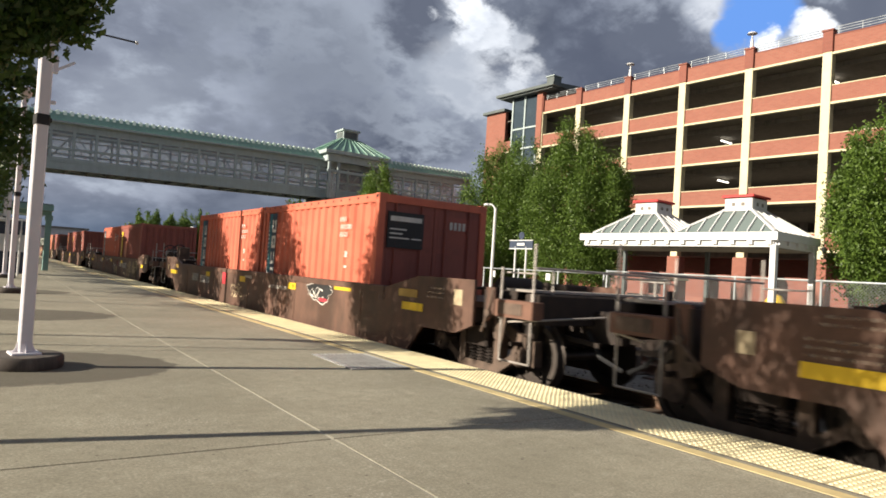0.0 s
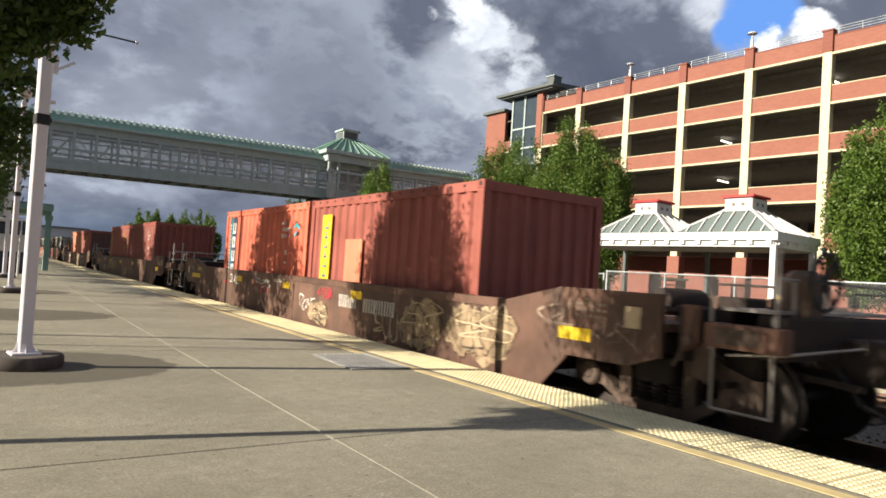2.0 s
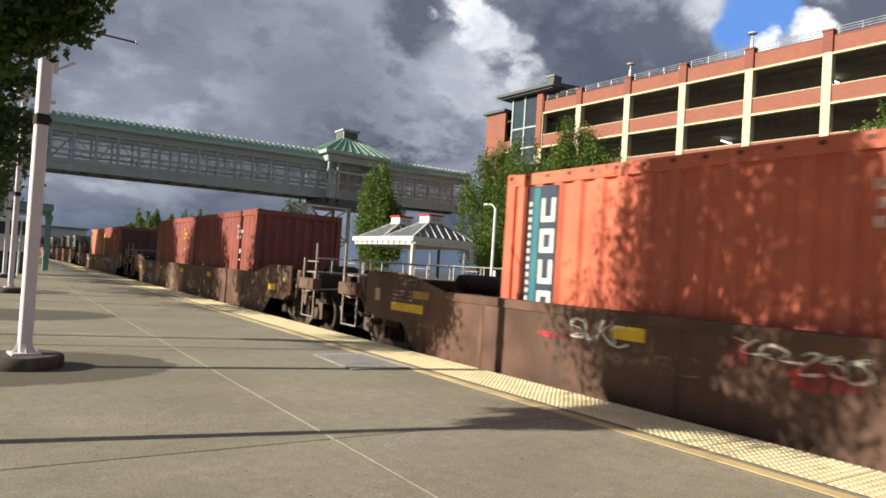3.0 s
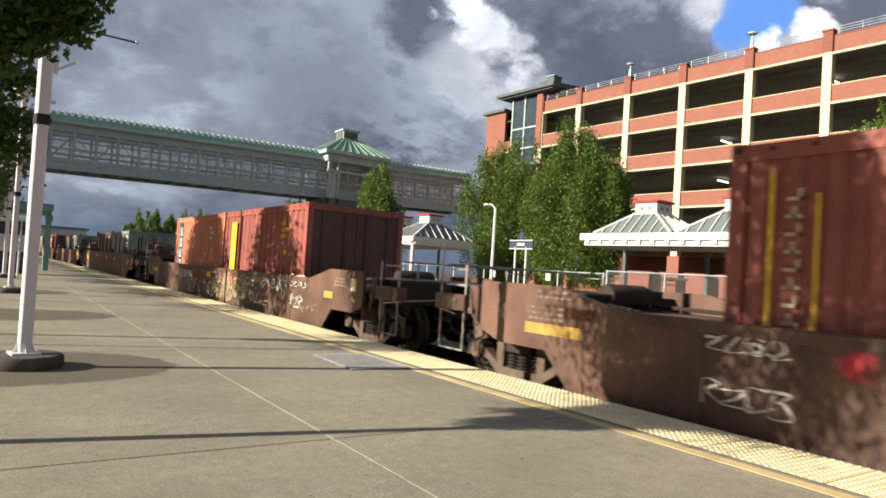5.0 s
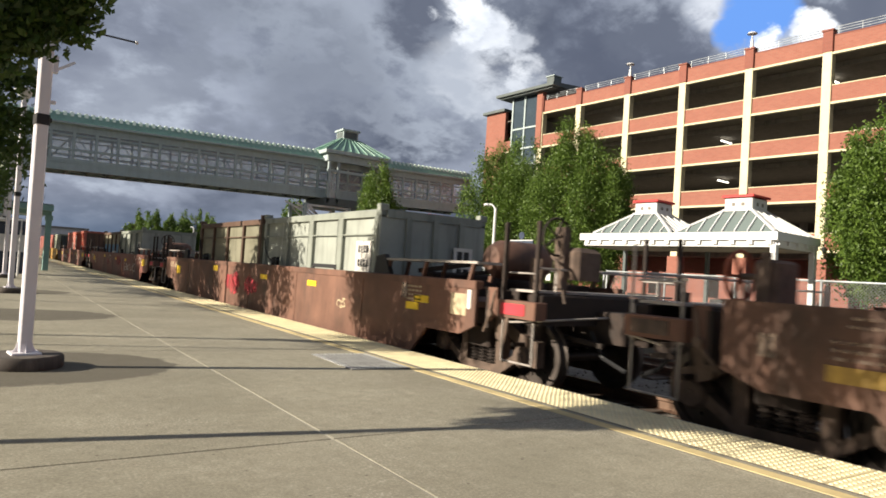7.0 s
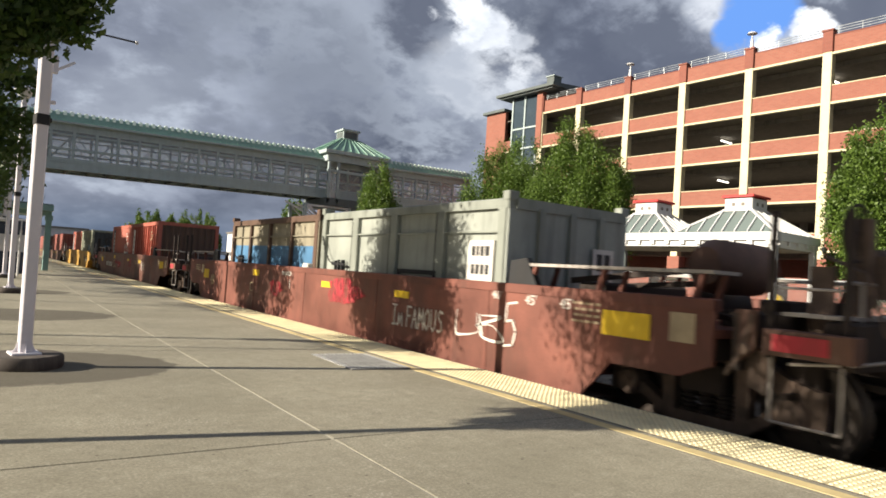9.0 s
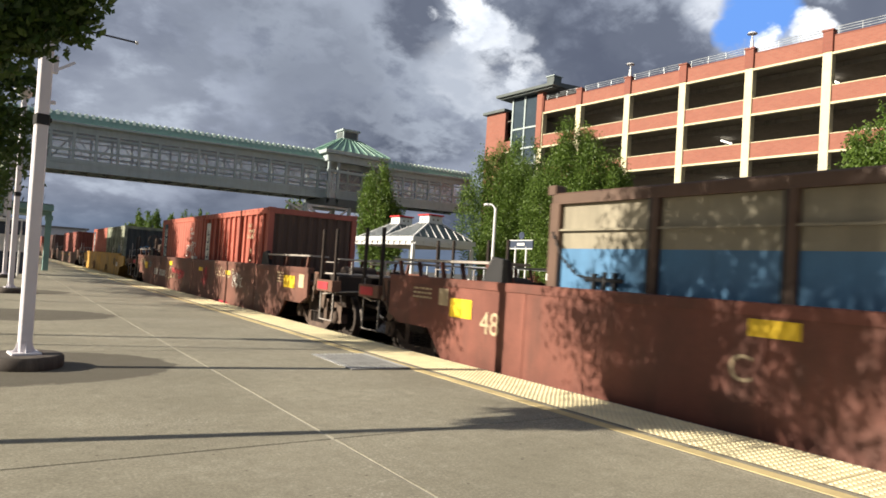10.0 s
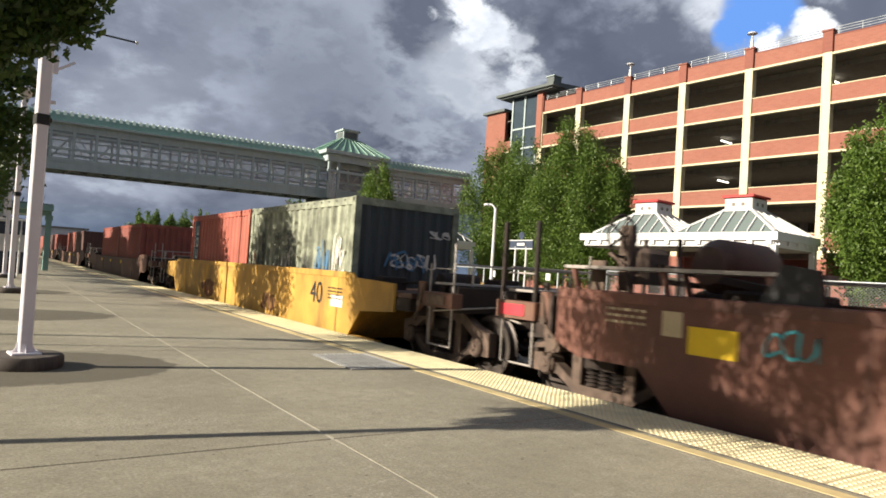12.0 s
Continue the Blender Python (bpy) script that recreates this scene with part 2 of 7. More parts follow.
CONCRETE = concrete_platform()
JOINT = surface("joint_filler", (0.41, 0.385, 0.315), 0.9, var=0.4, grime=1.0, grime_col=(0.27, 0.25, 0.19), scale=1.0, streak=(1, 0.7, 1))
JOINT_DARK = surface("joint_dark", (0.10, 0.09, 0.075), 0.9)
TACTILE = surface("tactile_yellow", (0.80, 0.70, 0.44), 0.75, var=0.15, grime=0.25, grime_col=(0.32, 0.26, 0.15), scale=3, streak=(2, 2, 2))
YELLOW_LINE = surface("yellow_line_paint", (0.66, 0.53, 0.27), 0.8, var=0.25, grime=0.5, grime_col=(0.25, 0.21, 0.13), streak=(6, 1.5, 2))
BALLAST = surface("ballast", (0.16, 0.145, 0.125), 0.95, var=0.5, grime=0.4, scale=9, fine=60, bump=1.0)
SOIL = surface("ground_asphalt", (0.085, 0.085, 0.083), 0.9, var=0.3, scale=0.6, fine=80, bump=0.4)
RAIL = surface("rail_steel", (0.16, 0.10, 0.07), 0.5, 0.6, grime=0.4)
TIE = surface("tie_wood", (0.09, 0.065, 0.048), 0.9, var=0.4)
BRICK = brick_mat("garage_brick", (0.29, 0.105, 0.072), (0.25, 0.085, 0.058), (0.24, 0.14, 0.105))
BRICK_DK = brick_mat("pier_brick", (0.25, 0.078, 0.055), (0.21, 0.066, 0.046), (0.20, 0.11, 0.085))
CREAM = surface("cream_concrete", (0.62, 0.56, 0.38), 0.8, var=0.12, grime=0.2, grime_col=(0.35, 0.31, 0.22))
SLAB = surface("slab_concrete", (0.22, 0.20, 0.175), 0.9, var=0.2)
WIRE = surface("weathered_wire", (0.20, 0.21, 0.215), 0.6, 0.4, grime=0.2)
GRATE_BAR = surface("grate_bar_worn", (0.36, 0.36, 0.35), 0.6, 0.2, var=0.3, grime=0.4)
GALV = surface("galvanised_rail", (0.42, 0.45, 0.47), 0.45, 0.6, grime=0.1)
GRATE = surface("grate_zinc", (0.62, 0.62, 0.60), 0.55, 0.1, var=0.2, grime=0.3)
WHITE = surface("white_paint", (0.62, 0.62, 0.62), 0.45, var=0.06, grime=0.12, grime_col=(0.35, 0.34, 0.32))
LILAC = surface("lamp_post_paint", (0.68, 0.655, 0.70), 0.4, var=0.07, grime=0.15, grime_col=(0.34, 0.30, 0.32))
GREENROOF = surface("green_roof_metal", (0.23, 0.38, 0.31), 0.5, 0.0, var=0.14, grime=0.15, grime_col=(0.12, 0.2, 0.17))
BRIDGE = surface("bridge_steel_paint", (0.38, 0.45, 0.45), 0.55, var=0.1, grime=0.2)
# bridge paint darkened for shade under the deck; also used for dark roof metal
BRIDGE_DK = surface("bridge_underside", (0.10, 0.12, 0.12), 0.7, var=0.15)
TEAL = surface("teal_paint", (0.20, 0.34, 0.31), 0.5, var=0.1, grime=0.15)
REDTRIM = surface("red_trim", (0.50, 0.03, 0.03), 0.5, var=0.1, grime=0.1)
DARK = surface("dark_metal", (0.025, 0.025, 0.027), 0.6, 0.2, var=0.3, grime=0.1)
PANE = glass_mat("clear_pane", (0.60, 0.64, 0.66), 0.2, 0.30)
SEAM = surface("pale_seam", (0.62, 0.74, 0.66), 0.5, var=0.1, grime=0.1)
ROOFGLASS = glass_mat("roof_glass", (0.15, 0.185, 0.18), 0.12, 0.78)
TOWERGLASS = glass_mat("tower_glass", (0.05, 0.07, 0.09), 0.03, 0.80)
RUBBER = surface("base_rubber", (0.075, 0.062, 0.055), 0.85, var=0.4, grime=0.5, grime_col=(0.2, 0.17, 0.14))
BARK = surface("bark", (0.13, 0.095, 0.07), 0.95, var=0.4, bump=0.8)
LEAF = leaf_mat("leaves_fresh", (0.056, 0.100, 0.017), (0.136, 0.208, 0.035))
LEAF_NEAR = leaf_mat("leaves_dark", (0.030, 0.058, 0.014), (0.085, 0.135, 0.025))
TUBE = plain("tube_light", (1.0, 0.95, 0.82), 0.4, 0, 3.0)
YELLOW = surface("yellow_reflector", (0.78, 0.52, 0.02), 0.55, var=0.12, grime=0.3, grime_col=(0.3, 0.2, 0.05))
CAR_BROWN = surface("freight_car_brown", (0.130, 0.068, 0.047), 0.62, var=0.5, grime=0.8, grime_col=(0.045, 0.03, 0.022), scale=1.1, streak=(2.2, 2.2, 0.5), bump=0.25)
CAR_RUST = surface("freight_car_rust", (0.175, 0.062, 0.044), 0.6, var=0.4, grime=0.75, grime_col=(0.075, 0.035, 0.026), scale=0.9, streak=(2, 2, 0.45), bump=0.25)
CAR_TAN = surface("freight_car_dull_brown", (0.165, 0.082, 0.056), 0.65, var=0.45, grime=0.8, grime_col=(0.06, 0.036, 0.027), scale=0.9, streak=(2, 2, 0.45), bump=0.25)
CAR_DULLRED = surface("freight_car_dull_red", (0.150, 0.064, 0.046), 0.6, var=0.4, grime=0.75, grime_col=(0.07, 0.036, 0.027), scale=0.9, streak=(2, 2, 0.45), bump=0.25)
CAR_YELLOW = surface("freight_car_yellow", (0.48, 0.275, 0.055), 0.6, var=0.3, grime=0.85, grime_col=(0.13, 0.075, 0.03), scale=1.0, streak=(2, 2, 0.5), bump=0.25)
# grimy iron, made darker to hold the deep shade between the wagons
BOGIE = surface("bogie_grime", (0.040, 0.028, 0.023), 0.8, 0.1, var=0.45, grime=0.5, grime_col=(0.02, 0.017, 0.015), scale=5)
HANDRED = surface("hand_wheel_red", (0.33, 0.085, 0.04), 0.7, var=0.3)
# paler dusty copy, with sunlight on the side frames put into the colour
BOGIE_SIDE = surface("bogie_side_dust", (0.14, 0.098, 0.076), 0.85, 0.05, var=0.45, grime=0.5, grime_col=(0.03, 0.024, 0.02), scale=5)
TREAD = surface("wheel_tread", (0.085, 0.07, 0.062), 0.5, 0.5, grime=0.3)
STEEL_LT = surface("worn_handhold", (0.40, 0.36, 0.33), 0.5, 0.2, grime=0.4)
BLACKPLATE = surface("black_plate", (0.02, 0.02, 0.022), 0.5, var=0.3, grime=0.2)
MARK = surface("white_marking", (0.66, 0.63, 0.58), 0.7, var=0.15, grime=0.3, grime_col=(0.3, 0.22, 0.18))
FADED = surface("faded_stencil", (0.36, 0.27, 0.21), 0.7, var=0.3, grime=0.6, grime_col=(0.16, 0.09, 0.07), patchy=0.8)
MARK_OCHRE = surface("dull_ochre_plate", (0.42, 0.27, 0.06), 0.6, var=0.3, grime=0.5, grime_col=(0.2, 0.12, 0.05))
MARK_RED = surface("red_spray", (0.50, 0.035, 0.05), 0.6, var=0.3, grime=0.4, grime_col=(0.2, 0.04, 0.03))
MARK_TAN = surface("tan_spray", (0.50, 0.40, 0.26), 0.7, var=0.3, grime=0.4, grime_col=(0.25, 0.17, 0.11))
MARK_TEAL = surface("teal_mark", (0.06, 0.36, 0.42), 0.6, var=0.2, grime=0.2)
LABEL_TEAL = surface("label_teal", (0.03, 0.17, 0.21), 0.6, var=0.2, grime=0.3)
SPRAY_RED = surface("faded_red_spray", (0.50, 0.04, 0.06), 0.6, var=0.3, grime=0.4, patchy=0.85)
SPRAY_TAN = surface("faded_tan_spray", (0.36, 0.265, 0.165), 0.7, var=0.4, grime=0.6, grime_col=(0.20, 0.12, 0.08), patchy=1.2)
SPRAY_DARK = surface("faded_black_spray", (0.02, 0.02, 0.022), 0.6, var=0.3, grime=0.3, patchy=0.6)
SPRAY_INK = surface("faded_dark_outline", (0.045, 0.032, 0.026), 0.7, var=0.3, grime=0.3, patchy=0.75)
SPRAY_RUST = surface("rust_bloom", (0.16, 0.06, 0.03), 0.8, var=0.4, grime=0.4, patchy=1.0)
SLATE = surface("slate_lettering", (0.12, 0.17, 0.26), 0.6, var=0.2, grime=0.2)
NAVY = surface("navy_label", (0.035, 0.05, 0.085), 0.5, var=0.2, grime=0.2)


def box_paint(name, col, grime=0.35):
    return surface(name, col, 0.55, var=0.18, grime=grime, grime_col=tuple(c * 0.35 for c in col), scale=1.3, streak=(4, 4, 0.5), bump=0.15)


ORANGE = box_paint("container_orange", (0.58, 0.145, 0.083))
ORANGE2 = box_paint("container_orange_pale", (0.57, 0.205, 0.12))
REDBOX = box_paint("container_red", (0.43, 0.125, 0.088))
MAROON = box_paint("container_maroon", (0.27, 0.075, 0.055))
BROWNBOX = box_paint("container_brown", (0.305, 0.088, 0.066), 0.45)
GREYGREEN = box_paint("bin_grey_green", (0.31, 0.33, 0.295), 0.55)
OLIVE = box_paint("bin_olive", (0.20, 0.19, 0.135), 0.6)
# navy end, darkened in colour for the side turned from the sun
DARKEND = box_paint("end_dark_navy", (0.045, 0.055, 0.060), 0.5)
POSTGREY = box_paint("bin_post_grey", (0.25, 0.268, 0.235), 0.6)
BEIGE = box_paint("bin_beige", (0.27, 0.24, 0.175), 0.5)
BLUE = box_paint("bin_blue", (0.075, 0.19, 0.34), 0.4)
# rusty bin frames; also holds the shade on one container end
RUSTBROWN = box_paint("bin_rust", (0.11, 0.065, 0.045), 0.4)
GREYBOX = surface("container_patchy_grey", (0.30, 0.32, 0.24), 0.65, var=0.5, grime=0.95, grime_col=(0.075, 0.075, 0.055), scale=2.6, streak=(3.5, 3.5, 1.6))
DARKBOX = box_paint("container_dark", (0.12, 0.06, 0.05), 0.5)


# ======== mesh building ========
class M:
    """Vertices and faces of one mesh."""

    def __init__(self):
        self.v, self.f = [], []

    def add(self, vs, fs):
        o = len(self.v)
        self.v += [tuple(p) for p in vs]
        self.f += [tuple(i + o for i in f) for f in fs]
        return self

    def box(self, x0, x1, y0, y1, z0, z1, m=None):
        vs = [Vector((x, y, z)) for z in (z0, z1) for y in (y0, y1) for x in (x0, x1)]
        if m:
            vs = [m @ p for p in vs]
        return self.add(vs, [(0, 2, 3, 1), (4, 5, 7, 6), (0, 1, 5, 4), (2, 6, 7, 3), (0, 4, 6, 2), (1, 3, 7, 5)])

    def bevel_box(self, x0, x1, y0, y1, z0, z1, b):
        """A box with its upright and top edges chamfered by b."""
        def ring(i, z):
            return [(x0 + i + b, y0 + i, z), (x1 - i - b, y0 + i, z), (x1 - i, y0 + i + b, z), (x1 - i, y1 - i - b, z),
                    (x1 - i - b, y1 - i, z), (x0 + i + b, y1 - i, z), (x0 + i, y1 - i - b, z), (x0 + i, y0 + i + b, z)]
        vs = ring(0, z0) + ring(0, z1 - b) + ring(b, z1)
        fs = [tuple(range(7, -1, -1)), tuple(range(16, 24))]
        for k in (0, 8):
            fs += [(k + i, k + (i + 1) % 8, k + 8 + (i + 1) % 8, k + 8 + i) for i in range(8)]
        return self.add(vs, fs)

    def cyl(self, p0, p1, r0, r1=None, n=10, caps=True):
        p0, p1 = Vector(p0), Vector(p1)
        r1 = r0 if r1 is None else r1
        d = (p1 - p0).normalized()
        a = d.orthogonal().normalized()
        b = d.cross(a)
        vs = []
        for p, r in ((p0, r0), (p1, r1)):
            vs += [p + (a * math.cos(2 * math.pi * i / n) + b * math.sin(2 * math.pi * i / n)) * r for i in range(n)]
        fs = [(i, (i + 1) % n, n + (i + 1) % n, n + i) for i in range(n)]
        if caps:
            fs += [tuple(range(n - 1, -1, -1)), tuple(range(n, 2 * n))]
        return self.add(vs, fs)

    def pipe(self, pts, r, n=8):
        for a, b in zip(pts, pts[1:]):
            self.cyl(a, b, r, n=n)
        return self

    def lathe(self, prof, centre, axis="z", n=20):
        """prof: (radius, height) pairs turned about an axis through centre."""
        c = Vector(centre)
        vs = []
        for r, h in prof:
            for i in range(n):
                a = 2 * math.pi * i / n
                p, q = r * math.cos(a), r * math.sin(a)
                vs.append(c + Vector((p, q, h) if axis == "z" else (h, p, q)))
        fs = [(k * n + i, k * n + (i + 1) % n, (k + 1) * n + (i + 1) % n, (k + 1) * n + i) for k in range(len(prof) - 1) for i in range(n)]
        fs += [tuple(range(n - 1, -1, -1)), tuple(range((len(prof) - 1) * n, len(prof) * n))]
        return self.add(vs, fs)

    def ring(self, centre, R, r, n=22, k=6):
        """A round rim about the x axis."""
        c = Vector(centre)
        vs = []
        for i in range(n):
            a = 2 * math.pi * i / n
            o = Vector((0, math.cos(a), math.sin(a)))
            vs += [c + o * (R + r * math.cos(2 * math.pi * j / k)) + Vector((r * math.sin(2 * math.pi * j / k), 0, 0)) for j in range(k)]
        return self.add(vs, [(i * k + j, i * k + (j + 1) % k, ((i + 1) % n) * k + (j + 1) % k, ((i + 1) % n) * k + j) for i in range(n) for j in range(k)])

    def quarter_turn(self, centre):
        """Turns the mesh by 90 degrees about an upright axis through centre."""
        cx, cy = centre[:2]
        self.v = [(cx - (p[1] - cy), cy + (p[0] - cx), p[2]) for p in self.v]
        return self

    def prism(self, pts, a, b, axis="x"):
        """A flat outline (pairs) drawn out from a to b along an axis."""
        n = len(pts)
        put = {"x": lambda p, h: (h, p[0], p[1]), "y": lambda p, h: (p[0], h, p[1]), "z": lambda p, h: (p[0], p[1], h)}[axis]
        vs = [put(p, a) for p in pts] + [put(p, b) for p in pts]
        fs = [(i, (i + 1) % n, n + (i + 1) % n, n + i) for i in range(n)] + [tuple(range(n - 1, -1, -1)), tuple(range(n, 2 * n))]
        return self.add(vs, fs)

    def beam(self, p0, p1, w, h=None):
        """A square bar from point to point."""
        p0, p1 = Vector(p0), Vector(p1)
        h = w if h is None else h
        d = (p1 - p0).normalized()
        side = d.cross(Vector((0, 0, 1)))
        side = Vector((1, 0, 0)) if side.length < 1e-4 else side.normalized()
        up = side.cross(d)
        vs = [p + side * (sx * w / 2) + up * (sz * h / 2) for p in (p0, p1) for sz in (-1, 1) for sx in (-1, 1)]
        return self.add(vs, [(0, 2, 3, 1), (4, 5, 7, 6), (0, 1, 5, 4), (2, 6, 7, 3), (0, 4, 6, 2), (1, 3, 7, 5)])

    def mesh(self, name, material, smooth=False):
        me = bpy.data.meshes.new(name)
        me.from_pydata(self.v, [], self.f)
        bm = bmesh.new()
        bm.from_mesh(me)
        bmesh.ops.recalc_face_normals(bm, faces=bm.faces)
        bm.to_mesh(me)
        bm.free()
        if smooth:
            me.shade_smooth()
            me.set_sharp_from_angle(angle=radians(40))
        me.materials.append(material)
        return me


FINE = ("bars", "graffiti", "label_mark", "stencil_marking", "small_stencil", "text_mark", "rail_slot", "casting_hole", "weld_strap", "chain", "inner_rib", "brake_spoke", "cross_joint", "floor_joist")


def part(name, m, material, parent, label="", smooth=False):
    ob = new(name, m.mesh(name, material, smooth))
    ob.parent = parent
    if label:
        ob["label"] = label
    if name.endswith(FINE):
        ob["kind"] = "stuff"
    return ob


def thing(name, label, category, at=None, group="", kind=""):
    ob = new(name)
    ob.empty_display_size = 0.2
    if at is not None:
        ob.matrix_world = at
    return tagged(ob, label, category, group, kind)


def solid(name, m, material, label, category, group="", kind="", smooth=False):
    return tagged(new(name, m.mesh(name, material, smooth)), label, category, group, kind)


# ======== ground, tracks and platforms ========
EDGE = 5.296          # the platform's edge over the near track
TRACK = 6.92          # middle of the near track
RAILTOP = -0.30


def ground_and_tracks():
    g = M()
    g.add([(-900, -300, -0.75), (1500, -300, -0.75), (1500, 1500, -0.75), (-900, 1500, -0.75)], [(0, 1, 2, 3)])
    solid("ground", g, SOIL, "grey asphalt and bare ground reaching to the horizon", "ground", kind="structure")
    b = M()
    b.prism([(5.0, -0.76), (14.2, -0.76), (14.0, -0.50), (5.2, -0.50)], -40, 260, "y")
    solid("ballast_bed", b, BALLAST, "grey crushed-stone ballast under both tracks", "ballast", kind="structure")
    rnd = random.Random(4)
    st = M()
    for i in range(2600):
        x, y = rnd.uniform(5.35, 12.5), rnd.uniform(1.0, 26)
        s = rnd.uniform(0.02, 0.045)
        a = rnd.uniform(0, 6.3)
        vs = [(x + s * math.cos(a + k * 2.1), y + s * math.sin(a + k * 2.1), -0.505) for k in range(3)] + [(x, y, -0.5 + s * 0.9)]
        st.add(vs, [(0, 1, 3), (1, 2, 3), (2, 0, 3)])
    solid("ballast_stones", st, BALLAST, "loose grey crushed stones between the rails", "ballast", kind="stuff")
    for cx in (TRACK, TRACK + 4.4):
        tr = thing("railway_track", "rusty steel rails on dark wooden ties in ballast", "track", group="tracks", kind="structure")
        for sx in (-1, 1):
            x = cx + sx * 0.7525
            z = RAILTOP
            m = M().prism([(x - .036, z), (x + .036, z), (x + .036, z - .04), (x + .009, z - .055), (x + .009, z - .15), (x + .07, z - .175), (x - .07, z - .175), (x - .009, z - .15), (x - .009, z - .055), (x - .036, z - .04)], -40, 250, "y")
            part("rail", m, RAIL, tr)
        tie = M().bevel_box(-1.3, 1.3, -0.115, 0.115, -0.17, 0.0, 0.012).mesh("tie", TIE)
        for i in range(90):
            t = new("tie", tie)
            t.parent, t.location = tr, (cx, -2 + i * 0.52, RAILTOP - 0.165)


def near_platform():
    base = M()
    base.box(-6.0, EDGE - 0.02, -12, 120, -0.7, -0.16)
    pl = solid("platform", base, SLAB, "long low concrete railway platform with yellow tactile edge", "platform", kind="structure")
    pl["kind"] = "structure"
    # slabs with open joints between
    ys = [-12 + 4.55 * i for i in range(29)]
    off = 4.2 - min(ys, key=lambda y: abs(y - 4.2))
    ys = [y + off for y in ys]
    for x0, x1 in ((-6.0, -2.2), (-2.19, 2.036), (2.053, 4.235)):
        big = M().bevel_box(x0, x1, 0.008, 4.542, -0.16, 0.0, 0.004).mesh("slab", CONCRETE)
        for y in ys[:-1]:
            s = new("slab", big)
            s.parent, s.location = pl, (0, y, 0)
    part("joint", M().box(2.036, 2.053, -12, 119, -0.16, -0.003), JOINT, pl, "pale worn joint filler")
    cross = M()
    for y in ys:
        cross.box(-6, 4.235, y - 0.008, y + 0.008, -0.16, -0.006)
    part("cross_joint", cross, JOINT_DARK, pl)
    part("yellow_line", M().box(4.30, 4.425, -12, 119, -0.16, 0.0035), YELLOW_LINE, pl, "worn yellow painted line")
    part("curb_strip", M().box(4.235, 4.30, -12, 119, -0.16, 0.0).box(4.425, 4.50, -12, 119, -0.16, -0.002), CONCRETE, pl)
    part("edge_joint", M().box(4.500, 4.5205, -12, 119, -0.1, 0.0008), JOINT_DARK, pl, "dark joint beside the tactile tiles")
    part("edge_nosing", M().box(EDGE - 0.03, EDGE, -12, 119, -0.45, -0.004), SLAB, pl)
    # tactile tiles with raised domes
    t = M().bevel_box(0, 0.745, 0.004, 0.906, -0.1, 0.0, 0.003)
    for i in range(12):
        for j in range(15):
            x, y = 0.031 + i * 0.062, 0.035 + j * 0.06
            r, q = 0.017, 0.010
            vs = [(x + r * math.cos(k * 1.0472), y + r * math.sin(k * 1.0472), 0) for k in range(6)]
            vs += [(x + q * math.cos(k * 1.0472), y + q * math.sin(k * 1.0472), 0.007) for k in range(6)]
            t.add(vs, [(k, (k + 1) % 6, 6 + (k + 1) % 6, 6 + k) for k in range(6)] + [(6, 7, 8, 9, 10, 11)])
    tile = t.mesh("tactile_tile", TACTILE)
    for i in range(66):
        o = new("tactile_tile", tile)
        o.parent, o.location = pl, (4.521, 0.32 + 0.91 * (i - 3), 0)
    far = M().box(4.521, 5.266, 0.32 + 0.91 * 63, 119, -0.1, 0.002).box(4.521, 5.266, -12, 0.32 - 0.91 * 3, -0.1, 0.002)
    part("tactile_strip", far, TACTILE, pl)


def drain_grate():
    g = thing("drain_grate", "galvanised steel drain grate set flush in the platform", "grate", pose(3.95, 7.52, 0.004, rz=-2))
    fr = M()
    for x0, x1, y0, y1 in ((-.39, .39, -.63, -.62), (-.39, .39, .62, .63), (-.39, -.385, -.62, .62), (.385, .39, -.62, .62)):
        fr.box(x0, x1, y0, y1, 0, 0.012)
    part("frame", fr, GRATE_BAR, g)
    # no hollow here: a dark sheet gives the shade below the bars
    part("pit", M().box(-.385, .385, -.62, .62, 0.0, 0.002), JOINT_DARK, g, "flat dark sheet for the shade in the pit")
    bar = M().box(-0.39, 0.39, -0.007, 0.007, 0.002, 0.010).mesh("bar", GRATE_BAR)
    for i in range(30):
        o = new("bar", bar)
        o.parent, o.location = g, (0, -0.6 + i * 0.0413, 0)
    rib = M().box(-0.006, 0.006, -0.62, 0.62, 0.002, 0.011).mesh("rib", GRATE_BAR)
    for i in range(19):
        o = new("rib", rib)
        o.parent, o.location = g, (-0.36 + 0.04 * i, 0, 0)
    tooth = M().box(-0.030, 0.030, -0.014, 0.014, 0.002, 0.013).mesh("tooth", GRATE)
    for i in range(25):
        for x in (-0.36, 0.36):
            o = new("tooth", tooth)
            o.parent, o.location = g, (x, -0.6 + i * 0.05, 0)
    for i in range(12):
        for y in (-0.585, 0.585):
            o = new("tooth", tooth)
            o.parent, o.matrix_basis = g, pose(-0.33 + i * 0.06, y, 0, rz=90)


